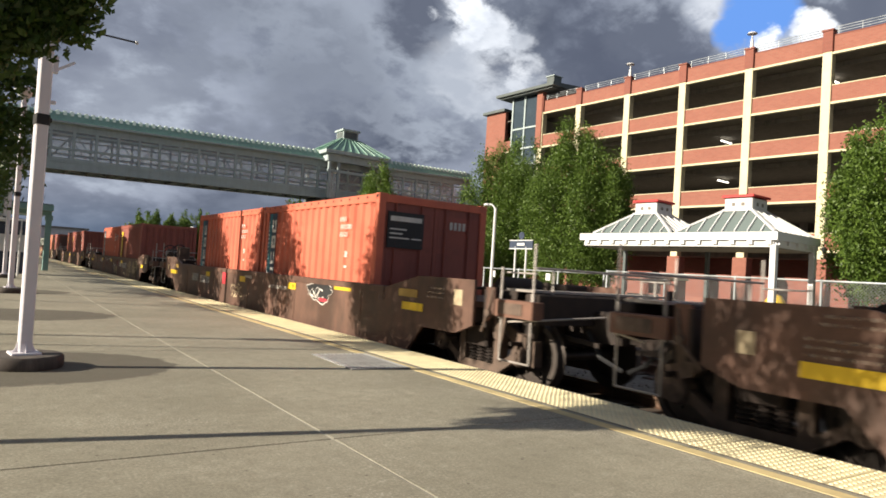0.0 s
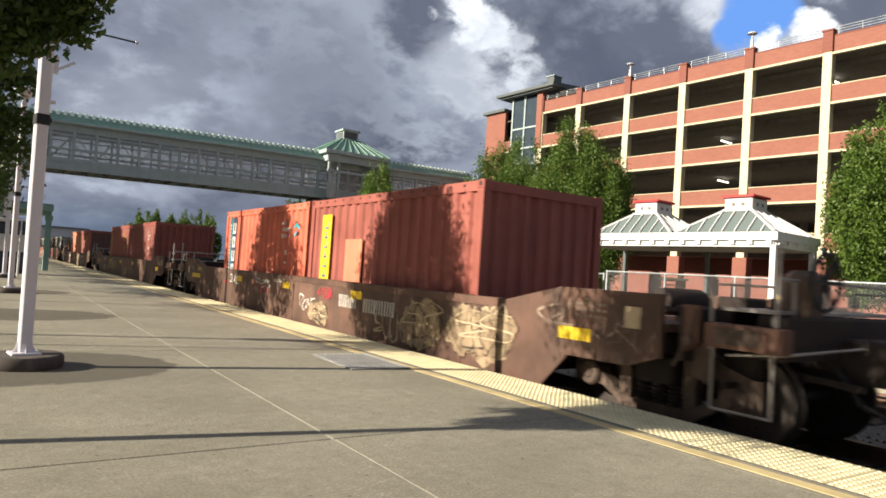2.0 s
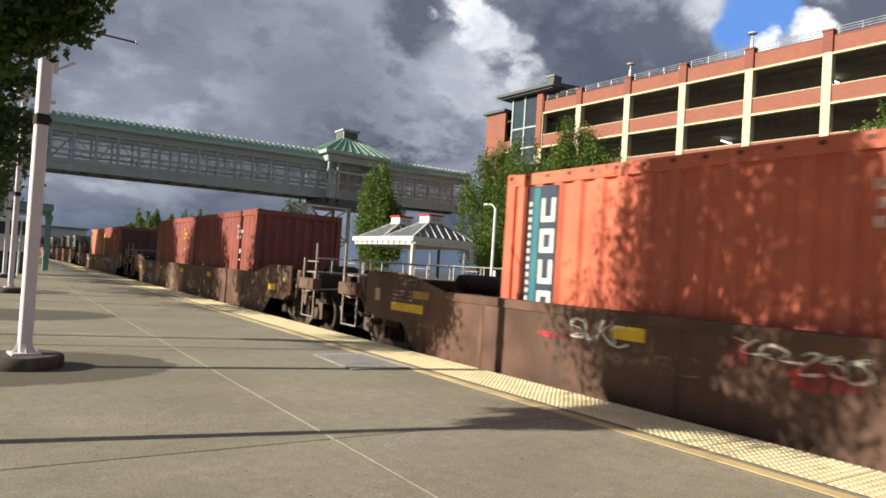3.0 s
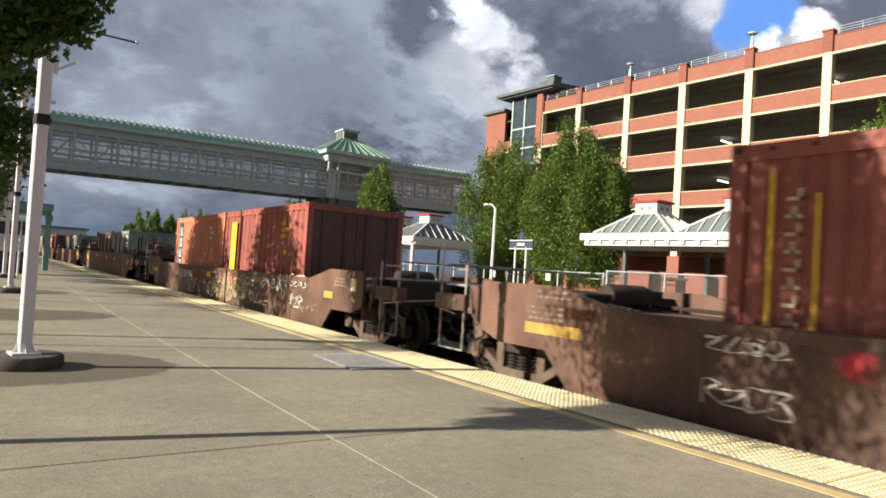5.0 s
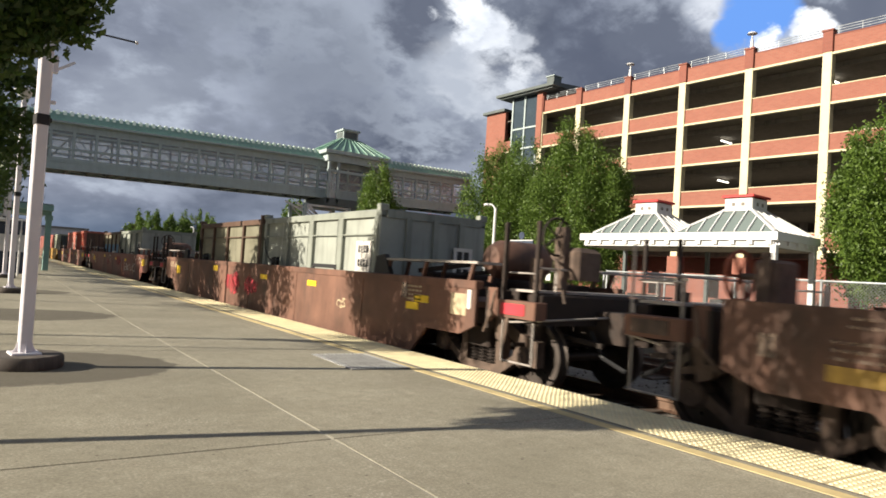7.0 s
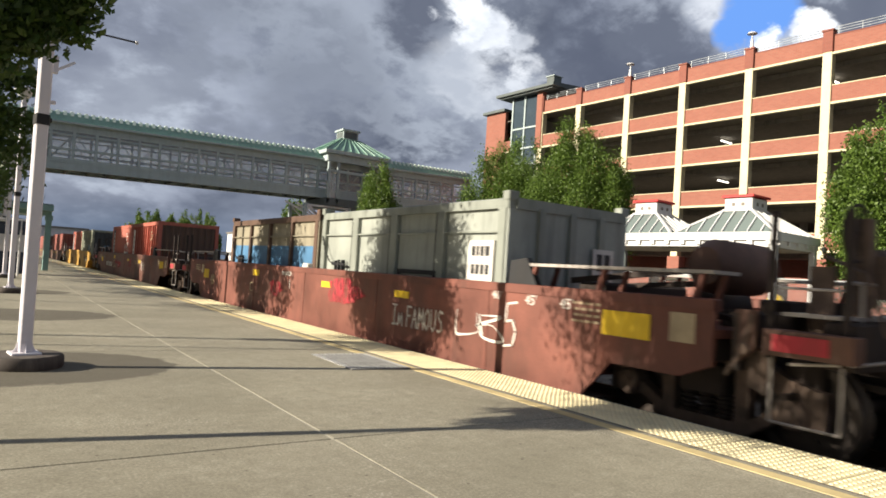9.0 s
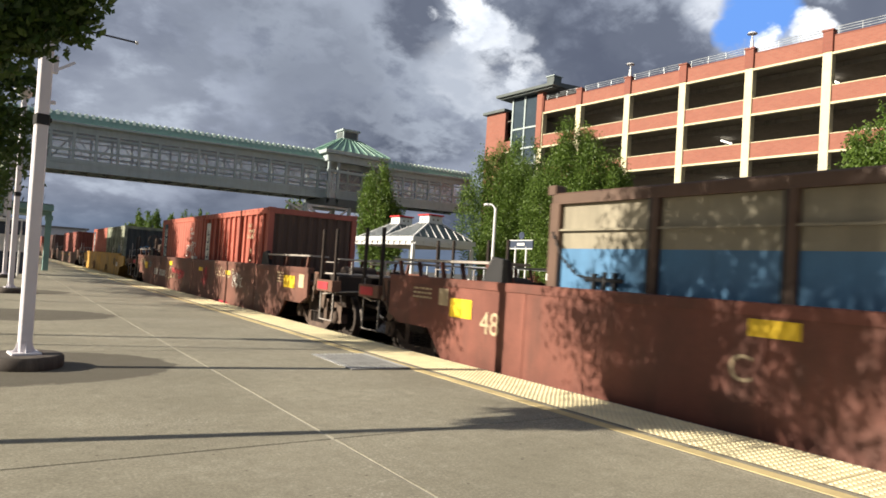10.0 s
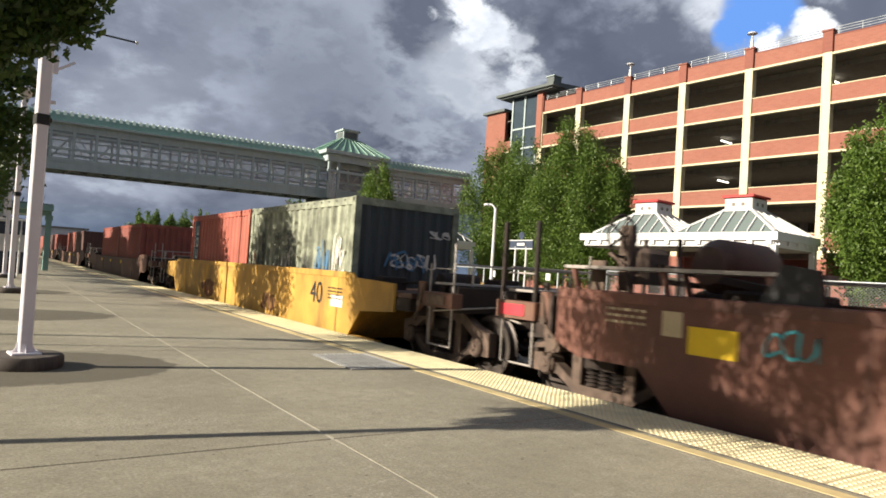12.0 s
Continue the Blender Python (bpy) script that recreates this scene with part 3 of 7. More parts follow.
def lamp_post(at, height=4.6, arm=True):
    p = thing("lamp_post", "pale lilac square steel lamp post on a round dark base", "lamp post", at, "platform lamp posts")
    part("base", M().lathe([(0.34, 0), (0.35, 0.02), (0.35, 0.10), (0.33, 0.125), (0.0, 0.125)], (0, 0, 0), n=28), RUBBER, p, "round dark rubber and concrete base", True)
    part("foot_plate", M().bevel_box(-0.13, 0.13, -0.13, 0.13, 0.125, 0.145, 0.006), LILAC, p)
    w = 0.057
    part("shaft", M().bevel_box(-w, w, -w, w, 0.145, height, 0.012), LILAC, p)
    for a in (0, 90, 180, 270):
        m = pose(0, 0, 0, rz=a)
        gus = M().prism([(w, 0.145), (w + 0.045, 0.145), (w + 0.02, 0.19), (w, 0.26)], -0.006, 0.006, "y")
        gus.v = [tuple(m @ Vector(q)) for q in gus.v]
        part("gusset", gus, LILAC, p)
    part("clamp", M().bevel_box(-w - .008, w + .008, -w - .008, w + .008, 2.39, 2.50, 0.01), DARK, p, "dark clamp band")
    part("clamp_bolt", M().box(w, w + 0.03, -0.02, 0.02, 2.43, 2.47), DARK, p)
    if arm:
        part("banner_arm", M().pipe([(w, -0.05, 3.42), (0.82, -0.05, 3.43)], 0.010), DARK, p, "thin banner rod")
        part("banner_arm_tip", M().lathe([(0, -.02), (0.018, -.012), (0.018, 0.012), (0, 0.02)], (0.82, -0.05, 3.43), "x", 10), WHITE, p)
        part("bracket", M().box(w, w + .05, -.03, .03, 2.93, 3.10).beam((w + .03, 0, 2.96), (w + .20, 0, 3.08), 0.025), LILAC, p)
        part("outlet_box", M().bevel_box(w, w + 0.05, -0.03, 0.03, 2.62, 2.65, 0.004), LILAC, p)
    head = M().lathe([(0.0, height + 0.34), (0.20, height + 0.30), (0.24, height + 0.22), (0.10, height + 0.05), (0.06, height)], (0, 0, 0), n=20)
    part("lantern", head, WHITE, p, "white round lantern", True)
    return p


# ======== parking garage ========
def parking_garage():
    at = pose(42.0, 20.7, -0.4, rz=3.04)
    g = thing("parking_garage", "five-storey red brick parking garage with cream columns", "building", at)
    cols = [-25.0, -20.0, -15.0, -10.0, -5.0, 0.0, 5.0, 10.05, 15.0, 20.05, 24.5]
    led = [4.45, 7.55, 10.6, 13.6, 16.7]
    y0, y1 = cols[0], cols[-1]
    for z in led:
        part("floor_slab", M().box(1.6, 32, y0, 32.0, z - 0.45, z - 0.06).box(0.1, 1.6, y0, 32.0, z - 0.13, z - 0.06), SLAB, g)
    for z in led:
        part("ledge", M().box(-0.16, 0.1, y0, y1, z - 0.13, z), CREAM, g, "cream concrete ledge")
        for a, b in zip(cols, cols[1:]):
            sp = M().box(-0.08, 0.12, a + 0.28, b - 0.28, z + 0.002, z + 1.03)
            part("spandrel", sp, BRICK, g)
            part("coping", M().box(-0.11, 0.15, a + 0.28, b - 0.28, z + 1.03, z + 1.08), CREAM if z < 16 else BRICK_DK, g)
    for y in cols:
        part("column", M().bevel_box(-0.20, 0.35, y - 0.28, y + 0.28, 3.9, 16.75, 0.03), CREAM, g, "cream concrete column")
        part("pier", M().bevel_box(-0.24, 0.35, y - 0.30, y + 0.30, 16.75, 18.05, 0.02), BRICK_DK, g, "brick pier above the roof line")
        part("pier_cap", M().box(-0.29, 0.40, y - 0.35, y + 0.35, 18.05, 18.15), BRICK_DK, g)
        part("ground_pillar", M().bevel_box(-0.25, 0.55, y - 0.5, y + 0.5, 0, 3.9, 0.03), BRICK, g, "brick pillar at street level")
        for x in (9, 18, 27):
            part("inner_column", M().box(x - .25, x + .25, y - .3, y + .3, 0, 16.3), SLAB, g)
    for a, b in zip(cols, cols[1:]):
        rl = M()
        for z in (17.98, 18.14, 18.30):
            rl.pipe([(0.05, a + 0.3, z), (0.05, b - 0.3, z)], 0.022, 6)
        for k in range(4):
            y = a + 0.5 + (b - a - 1.0) * k / 3
            rl.cyl((0.05, y, 17.85), (0.05, y, 18.3), 0.02, n=6)
        part("roof_rail", rl, GALV, g, "galvanised three-bar roof rail")
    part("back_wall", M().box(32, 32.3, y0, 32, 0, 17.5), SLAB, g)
    part("end_wall", M().box(0.1, 32, y0 - 0.3, y0, 0, 17.8), BRICK, g)
    part("side_wall", M().box(0.3, 32, 24.8, 25.1, 0, 16.2), SLAB, g)
    # street level behind the pillars
    part("street_wall", M().box(3.5, 3.8, y0, 24.5, 0, 4.0), BRICK_DK, g)
    for a, b in zip(cols, cols[1:]):
        part("street_parapet", M().box(0.0, 0.25, a + 0.5, b - 0.5, 0, 1.05), BRICK, g)
    # ceiling strip lights
    for y, z, x in ((1.1, 16.05, 3.5), (8.8, 12.95, 4.0), (8.9, 9.95, 4.0), (19.0, 15.9, 4.5), (-3.5, 16.0, 4.5)):
        part("strip_light", M().box(x - .7, x + .7, y - 0.06, y + 0.06, z - .10, z - .03), TUBE, g, "lit fluorescent ceiling tube")
    # roof lamps
    for y in (5.0, 15.0):
        m = M().cyl((0.05, y, 18.15), (0.05, y, 19.2), 0.05, n=8).cyl((0.05, y, 18.15), (0.05, y, 18.8), 0.13, 0.09, n=10)
        m.lathe([(0.05, 19.12), (0.33, 19.18), (0.30, 19.25), (0.1, 19.28), (0.0, 19.29)], (0.05, y, 0), n=16)
        part("roof_lamp", m, WHITE, g, "white dish lamp on the roof", True)
    # stair tower: glazed corner and brick flank
    part("tower_wall", M().box(-0.15, 0.2, 29.3, 32.05, 0, 17.55).box(0.2, 7, 31.75, 32.05, 0, 17.55), BRICK, g)
    part("tower_roof_edge", M().box(-0.45, 7.2, 29.2, 32.4, 17.55, 17.8), BRIDGE_DK, g, "dark metal roof edge")
    part("tower_back", M().box(3.4, 3.6, 24.8, 31.7, 0, 18.3), SLAB, g)
    part("tower_pier", M().bevel_box(-0.3, 0.3, 24.3, 25.0, 13.5, 18.6, 0.02), BRICK, g)
    part("glazing", M().box(-0.04, 0.0, 25.1, 28.4, 3.5, 18.6).box(0.0, 3.4, 24.85, 24.88, 17.0, 18.6), TOWERGLASS, g, "dark tower glazing")
    for y0b in (25.05, 26.7, 28.35):
        part("mullion", M().box(-0.14, 0.06, y0b - 0.08, y0b + 0.08, 3.5, 18.6), BRIDGE, g)
    for z in (4.6, 6.2, 7.6, 9.2, 10.7, 12.2, 13.7, 15.6):
        part("transom", M().box(-0.12, 0.05, 25.0, 28.4, z - 0.07, z + 0.07), BRIDGE, g)
    for z in (4.6, 7.6, 10.7, 13.7):
        part("tower_spandrel", M().box(-0.1, 0.15, 28.45, 29.3, z - 0.1, z + 0.9), BRICK, g)
        part("tower_ledge", M().box(-0.14, 0.18, 28.45, 29.3, z - 0.22, z - 0.1), CREAM, g)
        part("stair_landing", M().box(0.1, 3.3, 25.0, 29.2, z - 0.2, z), CREAM, g)
    part("tower_eave", M().prism([(-1.0, 18.75), (5.6, 18.75), (5.6, 18.95), (2.3, 19.30), (-1.0, 19.0)], 22.4, 29.9, "y"), BRIDGE_DK, g, "overhanging dark green metal roof")
    part("tower_fascia", M().box(-0.75, 5.3, 22.7, 29.6, 18.60, 18.76), BRIDGE_DK, g)
    part("roof_vent", M().bevel_box(0.0, 1.0, 23.3, 24.2, 18.9, 19.95, 0.03), BRIDGE_DK, g)
    part("roof_vent_cap", M().box(-0.08, 1.08, 23.22, 24.28, 19.95, 20.02), BRIDGE, g)


# ======== pedestrian bridge ========
def footbridge():
    at = pose(-6.0, 55.0, 6.86, ry=-0.95)
    b = thing("pedestrian_bridge", "enclosed grey-green steel footbridge with green roof", "bridge", at)
    W, X1 = 3.2, 46.3
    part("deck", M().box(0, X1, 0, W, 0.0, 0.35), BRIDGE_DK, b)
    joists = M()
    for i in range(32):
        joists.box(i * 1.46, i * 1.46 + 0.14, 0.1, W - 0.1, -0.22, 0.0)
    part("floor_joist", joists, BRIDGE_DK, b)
    for y in (-0.10, W):
        part("bottom_girder", M().box(0, X1, y, y + 0.10, -0.18, 0.62).box(0, X1, y - 0.06, y + 0.16, -0.24, -0.18).box(0, X1, y - 0.03, y + 0.13, 0.30, 0.36), BRIDGE, b)
        part("top_girder", M().box(0, X1, y, y + 0.10, 2.55, 3.0).box(0, X1, y - 0.06, y + 0.16, 3.0, 3.12), BRIDGE, b)
        part("hand_beam", M().box(0, X1, y, y + 0.10, 1.18, 1.36), BRIDGE, b)
        part("head_beam", M().box(0, X1, y, y + 0.10, 2.26, 2.38), BRIDGE, b)
        post = M().box(-0.09, 0.09, y - 0.03, y + 0.11, 0.62, 2.55).mesh("post", BRIDGE)
        pane = M().box(0.09, 1.37, y + 0.045, y + 0.055, 0.62, 2.55).mesh("pane", PANE)
        for i in range(32):
            for me in (post, pane):
                o = new(me.name, me)
                o.parent, o.location = b, (0.3 + i * 1.46, 0, 0)
        tr = M()
        for i in range(16):
            x = 0.3 + i * 2.92
            yy = y + (0.25 if y < 1 else -0.18)
            tr.beam((x, yy, 0.6), (x + 1.46, yy, 2.5), 0.07).beam((x + 1.46, yy, 2.5), (x + 2.92, yy, 0.6), 0.07)
        part("truss", tr, BRIDGE, b)
    part("roof", M().prism([(-0.35, 3.12), (W + 0.35, 3.12), (W + 0.35, 3.2), (0.22, 3.95), (-0.30, 3.2)], 0, X1, "x"), GREENROOF, b, "green standing-seam metal roof")
    seam = M()
    seam.prism([(-0.32, 3.2), (0.16, 3.95), (0.20, 4.02), (W + 0.36, 3.27), (W + 0.36, 3.2), (0.24, 3.94), (-0.28, 3.2)], -0.02, 0.02, "x")
    sm = seam.mesh("roof_seam", GREENROOF)
    lite = M().prism([(-0.02, 3.70), (0.17, 3.99), (0.22, 4.05), (0.62, 3.96), (0.62, 3.90), (0.24, 3.97)], -0.11, 0.11, "x").mesh("ridge_light", SEAM)
    for i in range(100):
        for me in (sm, lite):
            o = new(me.name, me)
            o.parent, o.location = b, (0.2 + i * 0.46, 0, 0)
    part("eave_gutter", M().box(0, X1, -0.46, -0.34, 3.08, 3.22), BRIDGE, b)
    for i in range(9):
        part("under_lamp", M().lathe([(0.0, -0.02), (0.09, 0.0), (0.09, 0.10), (0, 0.12)], (8.0 + 4.6 * i, -0.1, -0.36), n=10), DARK, b)
    # tower over the stair and lift
    t = thing("bridge_tower", "grey-green bridge tower with green hipped roof and cupola", "tower", pose(24.0, 54.0, 0))
    for x in (0.0, 0.9, 4.3, 5.2):
        part("tower_post", M().box(x, x + 0.22, -0.1, 0.12, 6.7, 10.9), BRIDGE, t)
        part("tower_post", M().box(x, x + 0.22, 4.6, 4.8, 6.7, 10.9), BRIDGE, t)
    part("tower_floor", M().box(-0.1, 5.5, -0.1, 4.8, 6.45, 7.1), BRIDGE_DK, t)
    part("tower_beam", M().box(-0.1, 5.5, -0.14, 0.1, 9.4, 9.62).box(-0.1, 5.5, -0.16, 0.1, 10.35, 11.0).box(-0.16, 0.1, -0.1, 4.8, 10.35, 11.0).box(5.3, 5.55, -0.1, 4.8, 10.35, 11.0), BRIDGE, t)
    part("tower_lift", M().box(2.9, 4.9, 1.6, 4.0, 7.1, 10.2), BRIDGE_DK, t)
    part("tower_panel", M().box(0.25, 0.9, 0.02, 0.06, 7.1, 9.4).box(4.5, 5.2, 0.02, 0.06, 7.1, 9.4), PANE, t)
    part("tower_eave", M().box(-0.5, 5.9, -0.5, 5.2, 11.0, 11.3), BRIDGE, t, "wide grey eave")
    part("hip_roof", M().add([(-0.5, -0.5, 11.3), (5.9, -0.5, 11.3), (5.9, 5.2, 11.3), (-0.5, 5.2, 11.3), (1.9, 1.6, 12.85), (3.6, 1.6, 12.85), (3.6, 3.1, 12.85), (1.9, 3.1, 12.85)],
         [(0, 1, 5, 4), (1, 2, 6, 5), (2, 3, 7, 6), (3, 0, 4, 7), (4, 5, 6, 7), (0, 3, 2, 1)]), GREENROOF, t, "green seamed hip roof")
    for i in range(9):
        f = i / 8
        part("hip_seam", M().beam((-0.5 + 6.4 * f, -0.5, 11.34), (1.9 + 1.7 * f, 1.6, 12.89), 0.05, 0.07), GREENROOF, t)
        part("hip_seam", M().beam((-0.5, -0.5 + 5.7 * f, 11.34), (1.9, 1.6 + 1.5 * f, 12.89), 0.05, 0.07), GREENROOF, t)
    part("cupola", M().box(2.0, 3.5, 1.6, 3.1, 12.85, 13.6).box(1.85, 3.65, 1.45, 3.25, 13.6, 13.75), BRIDGE, t)
    part("cupola_louvre", M().box(1.97, 2.0, 1.75, 2.95, 12.95, 13.5).box(2.15, 3.35, 1.57, 1.6, 12.95, 13.5), BRIDGE_DK, t)
    # braced steel legs
    legs = thing("bridge_support", "white cross-braced steel legs under the footbridge", "support", pose(22.2, 54.2, -0.5))
    for x, y in ((0.0, 0.0), (4.2, 0.0), (0.0, 3.4), (4.2, 3.4)):
        part("leg", M().box(x - .13, x + .13, y - .13, y + .13, 0, 6.95), BRIDGE, legs)
    for y in (0.0, 3.4):
        for z in (0.8, 3.8):
            part("brace", M().beam((0, y, z), (4.2, y, z + 3.0), 0.14).beam((4.2, y, z), (0, y, z + 3.0), 0.14).beam((0, y, z + 3), (4.2, y, z + 3), 0.16), WHITE, legs)
    for i in range(3):
        part("spread_arm", M().beam((2.1, 0.0, 5.2), (0.2 - i * 1.0, 0.0, 6.9), 0.14), WHITE, legs)


# ======== far platform: shelters, fence, signs ========
def far_platform():
    m = M().prism([(13.4, -0.7), (13.4, -0.02), (13.45, 0.0), (26, 0.0), (26, -0.7)], -10, 120, "y")
    solid("far_platform", m, CONCRETE, "concrete platform across the tracks", "platform", kind="structure")
    solid("far_tactile_strip", M().box(13.46, 14.1, -10, 119, 0.0, 0.006), TACTILE, "yellow tactile strip on the opposite platform edge", "tactile strip", kind="structure")


def shelter(at, LEN, D, lift=0.0):
    s = thing("platform_shelter", "white platform shelter with twin glazed hip roofs and red-capped cupolas", "shelter", at, "platform shelters")
    for x0, x1, y0, y1 in ((0, 0.14, 0, LEN), (D - 0.14, D, 0, LEN), (0.14, D - 0.14, 0, 0.14), (0.14, D - 0.14, LEN - 0.14, LEN), (0.14, D - 0.14, LEN / 2 - .07, LEN / 2 + .07)):
        part("eave_beam", M().box(x0, x1, y0, y1, 2.62, 2.84), WHITE, s)
    part("lower_fascia", M().box(0.09, 0.14, 0.14, LEN - 0.14, 2.44, 2.62).box(D - .14, D - .09, 0.14, LEN - 0.14, 2.44, 2.62).box(0.14, D - .14, 0.09, 0.14, 2.44, 2.62).box(0.14, D - .14, LEN - .14, LEN - .09, 2.44, 2.62), WHITE, s)
    part("soffit", M().box(0.23, D - 0.23, 0.16, LEN - 0.16, 2.41, 2.45), SLAB, s, "grey soffit under the roof")
    den = M().box(0.02, 0.09, -0.075, 0.075, 2.50, 2.63).mesh("dentil", WHITE)
    for i in range(int((LEN - 0.3) / 0.52) + 1):
        for x in (0,):
            o = new("dentil", den)
            o.parent, o.location = s, (x, 0.25 + i * 0.52, 0)
    den2 = M().box(-0.075, 0.075, 0.02, 0.09, 2.50, 2.63).mesh("dentil", WHITE)
    for i in range(6):
        o = new("dentil", den2)
        o.parent, o.location = s, (0.25 + i * 0.51, 0, 0)
    post = M().bevel_box(-0.08, 0.08, -0.08, 0.08, 0.0, 2.5, 0.012).mesh("post", WHITE)
    # rear posts coloured dark to hold the shade under the roof
    shaded_back_post = M().bevel_box(-0.06, 0.06, -0.06, 0.06, 0.0, 2.5, 0.012).mesh("post", BRIDGE_DK)
    for x in (0.13, D - 0.13):
        for y in (0.14, LEN / 2, LEN - 0.14):
            if x < 1 and y > 1:
                continue
            o = new("post", post if y < 1 else shaded_back_post)
            o.parent, o.location = s, (x, y, 0)
    for k in (0, 1):
        y0, y1 = k * (LEN - 0.45) / 2 + 0.02, (k + 1) * (LEN - 0.45) / 2 - 0.02
        cx, cy, q = D / 2, (y0 + y1) / 2, 0.42
        zb, zt = 2.84, 3.52 + lift
        lo = [(0.12, y0 + 0.12), (0.12, y1), (D - 0.12, y1), (D - 0.12, y0 + 0.12)]
        hi = [(cx - q, cy - q), (cx - q, cy + q), (cx + q, cy + q), (cx + q, cy - q)]
        for i in range(4):
            a, b2, c, d = lo[i], lo[(i + 1) % 4], hi[(i + 1) % 4], hi[i]
            part("roof_pane", M().add([(*a, zb), (*b2, zb), (*c, zt), (*d, zt)] + [(a[0], a[1], zb - .02), (b2[0], b2[1], zb - .02), (c[0], c[1], zt - .02), (d[0], d[1], zt - .02)],
                 [(0, 1, 2, 3), (7, 6, 5, 4), (0, 4, 5, 1), (1, 5, 6, 2), (2, 6, 7, 3), (3, 7, 4, 0)]), ROOFGLASS, s, "tinted roof glazing").visible_shadow = False
            # hips, and glazing bars square to the eave that end on the hips
            va, vb, vc, vd = (Vector((*p, h)) for p, h in ((a, zb), (b2, zb), (c, zt), (d, zt)))
            along = (vb - va).normalized()
            ln = (vb - va).length
            fa, fb = (vd - va).dot(along) / ln, (vc - va).dot(along) / ln
            rise = vd - va - along * (fa * ln)
            part("hip_bar", M().beam(va + Vector((0, 0, .03)), vd + Vector((0, 0, .03)), 0.07, 0.06), WHITE, s)
            for j in range(1, 8):
                f = j / 8
                k2 = f / fa if f < fa else (1 - f) / (1 - fb) if f > fb else 1.0
                p0 = va + along * (f * ln) + Vector((0, 0, .03))
                part("glazing_bar", M().beam(p0, p0 + rise * min(1.0, k2), 0.03, 0.06), WHITE, s)
        part("cupola", M().bevel_box(cx - q, cx + q, cy - q, cy + q, zt - 0.02, zt + 0.38, 0.02).box(cx - q - .04, cx + q + .04, cy - q - .04, cy + q + .04, zt, zt + 0.06), WHITE, s)
        for sx in (-1, 1):
            part("cupola_vent", M().box(cx - q - .012, cx - q, cy + sx * .14 - .05, cy + sx * .14 + .05, zt + .15, zt + .25).box(cx + sx * .14 - .05, cx + sx * .14 + .05, cy - q - .012, cy - q, zt + .15, zt + .25), SLAB, s)
        part("cupola_cap", M().bevel_box(cx - q - .07, cx + q + .07, cy - q - .07, cy + q + .07, zt + 0.40, zt + 0.47, 0.02), REDTRIM, s, "red cap plate")
    return s


def shelter_furniture():
    pd = thing("brick_pedestal", "small patterned brick pedestal under the shelter", "pedestal", pose(19.7, 14.6, 0))
    part("shaft", M().bevel_box(-.3, .3, -.3, .3, 0, 1.45, 0.02), BRICK_DK, pd)
    part("cap", M().bevel_box(-.36, .36, -.36, .36, 1.45, 1.53, 0.02), CREAM, pd)
    for x, y in ((19.7, 12.6), (19.6, 16.0)):
        bn = thing("bench", "dark metal bench under the shelter roof", "bench", pose(x, y, 0), "benches")
        part("seat", M().box(-.22, .22, -.7, .7, .42, .46), DARK, bn)
        part("backrest", M().box(.2, .25, -.7, .7, .55, .9), DARK, bn)
        for yy in (-.6, .6):
            part("leg", M().box(-.2, .22, yy - .03, yy + .03, 0, .42), DARK, bn)
    bin_ = thing("litter_bin", "round yellow-lidded litter bin on the platform", "bin", pose(19.6, 10.9, 0))
    part("drum", M().lathe([(0.22, 0), (0.27, 0.1), (0.28, 0.85), (0, 0.85)], (0, 0, 0), n=16), DARK, bin_, smooth=True)
    part("lid", M().lathe([(0.3, 0.85), (0.3, 0.95), (0.18, 1.15), (0, 1.2)], (0, 0, 0), n=16), YELLOW, bin_, "yellow domed lid", True)


def chain_fence(x, y0, y1, top, mesh_on, name_label):
    f = thing("platform_fence", name_label, "fence", pose(x, 0, 0), "fences")
    part("top_rail", M().pipe([(0, y0, top), (0, y1, top)], 0.028, 8), GALV, f)
    part("bottom_rail", M().pipe([(0, y0, 0.12), (0, y1, 0.12)], 0.02, 6), GALV, f)
    post = M().cyl((0, 0, 0), (0, 0, top + 0.04), 0.035, n=8).mesh("post", GALV)
    n = max(2, int((y1 - y0) / 2.35) + 1)
    for i in range(n):
        o = new("post", post)
        o.parent, o.location = f, (0, y0 + (y1 - y0) * i / (n - 1), 0)
    if mesh_on:
        wires = M()
        hgt, st = top - 0.14, 0.085
        k = int((y1 - y0 + hgt) / st)
        for i in range(k):
            for sg in (1, -1):
                a, b = y0 - hgt + i * st, y0 + i * st
                za, zb = (0.12, top - 0.02) if sg > 0 else (top - 0.02, 0.12)
                if a < y0:
                    za += (zb - za) * (y0 - a) / hgt
                    a = y0
                if b > y1:
                    zb += (za - zb) * (b - y1) / (b - a)
                    b = y1
                w = 0.004
                wires.add([(0, a - w, za), (0, a + w, za), (0, b + w, zb), (0, b - w, zb)], [(0, 1, 2, 3)])
        o = part("mesh_wire", wires, WIRE, f, "galvanised chain-link mesh")
        o["kind"] = "stuff"
    for yy in (y0 + 2.9, y0 + 6.4):
        if yy < y1:
            part("notice", M().box(-0.05, -0.035, yy - .13, yy + .13, top - 0.38, top - 0.1), WHITE, f, "small white notice plate")


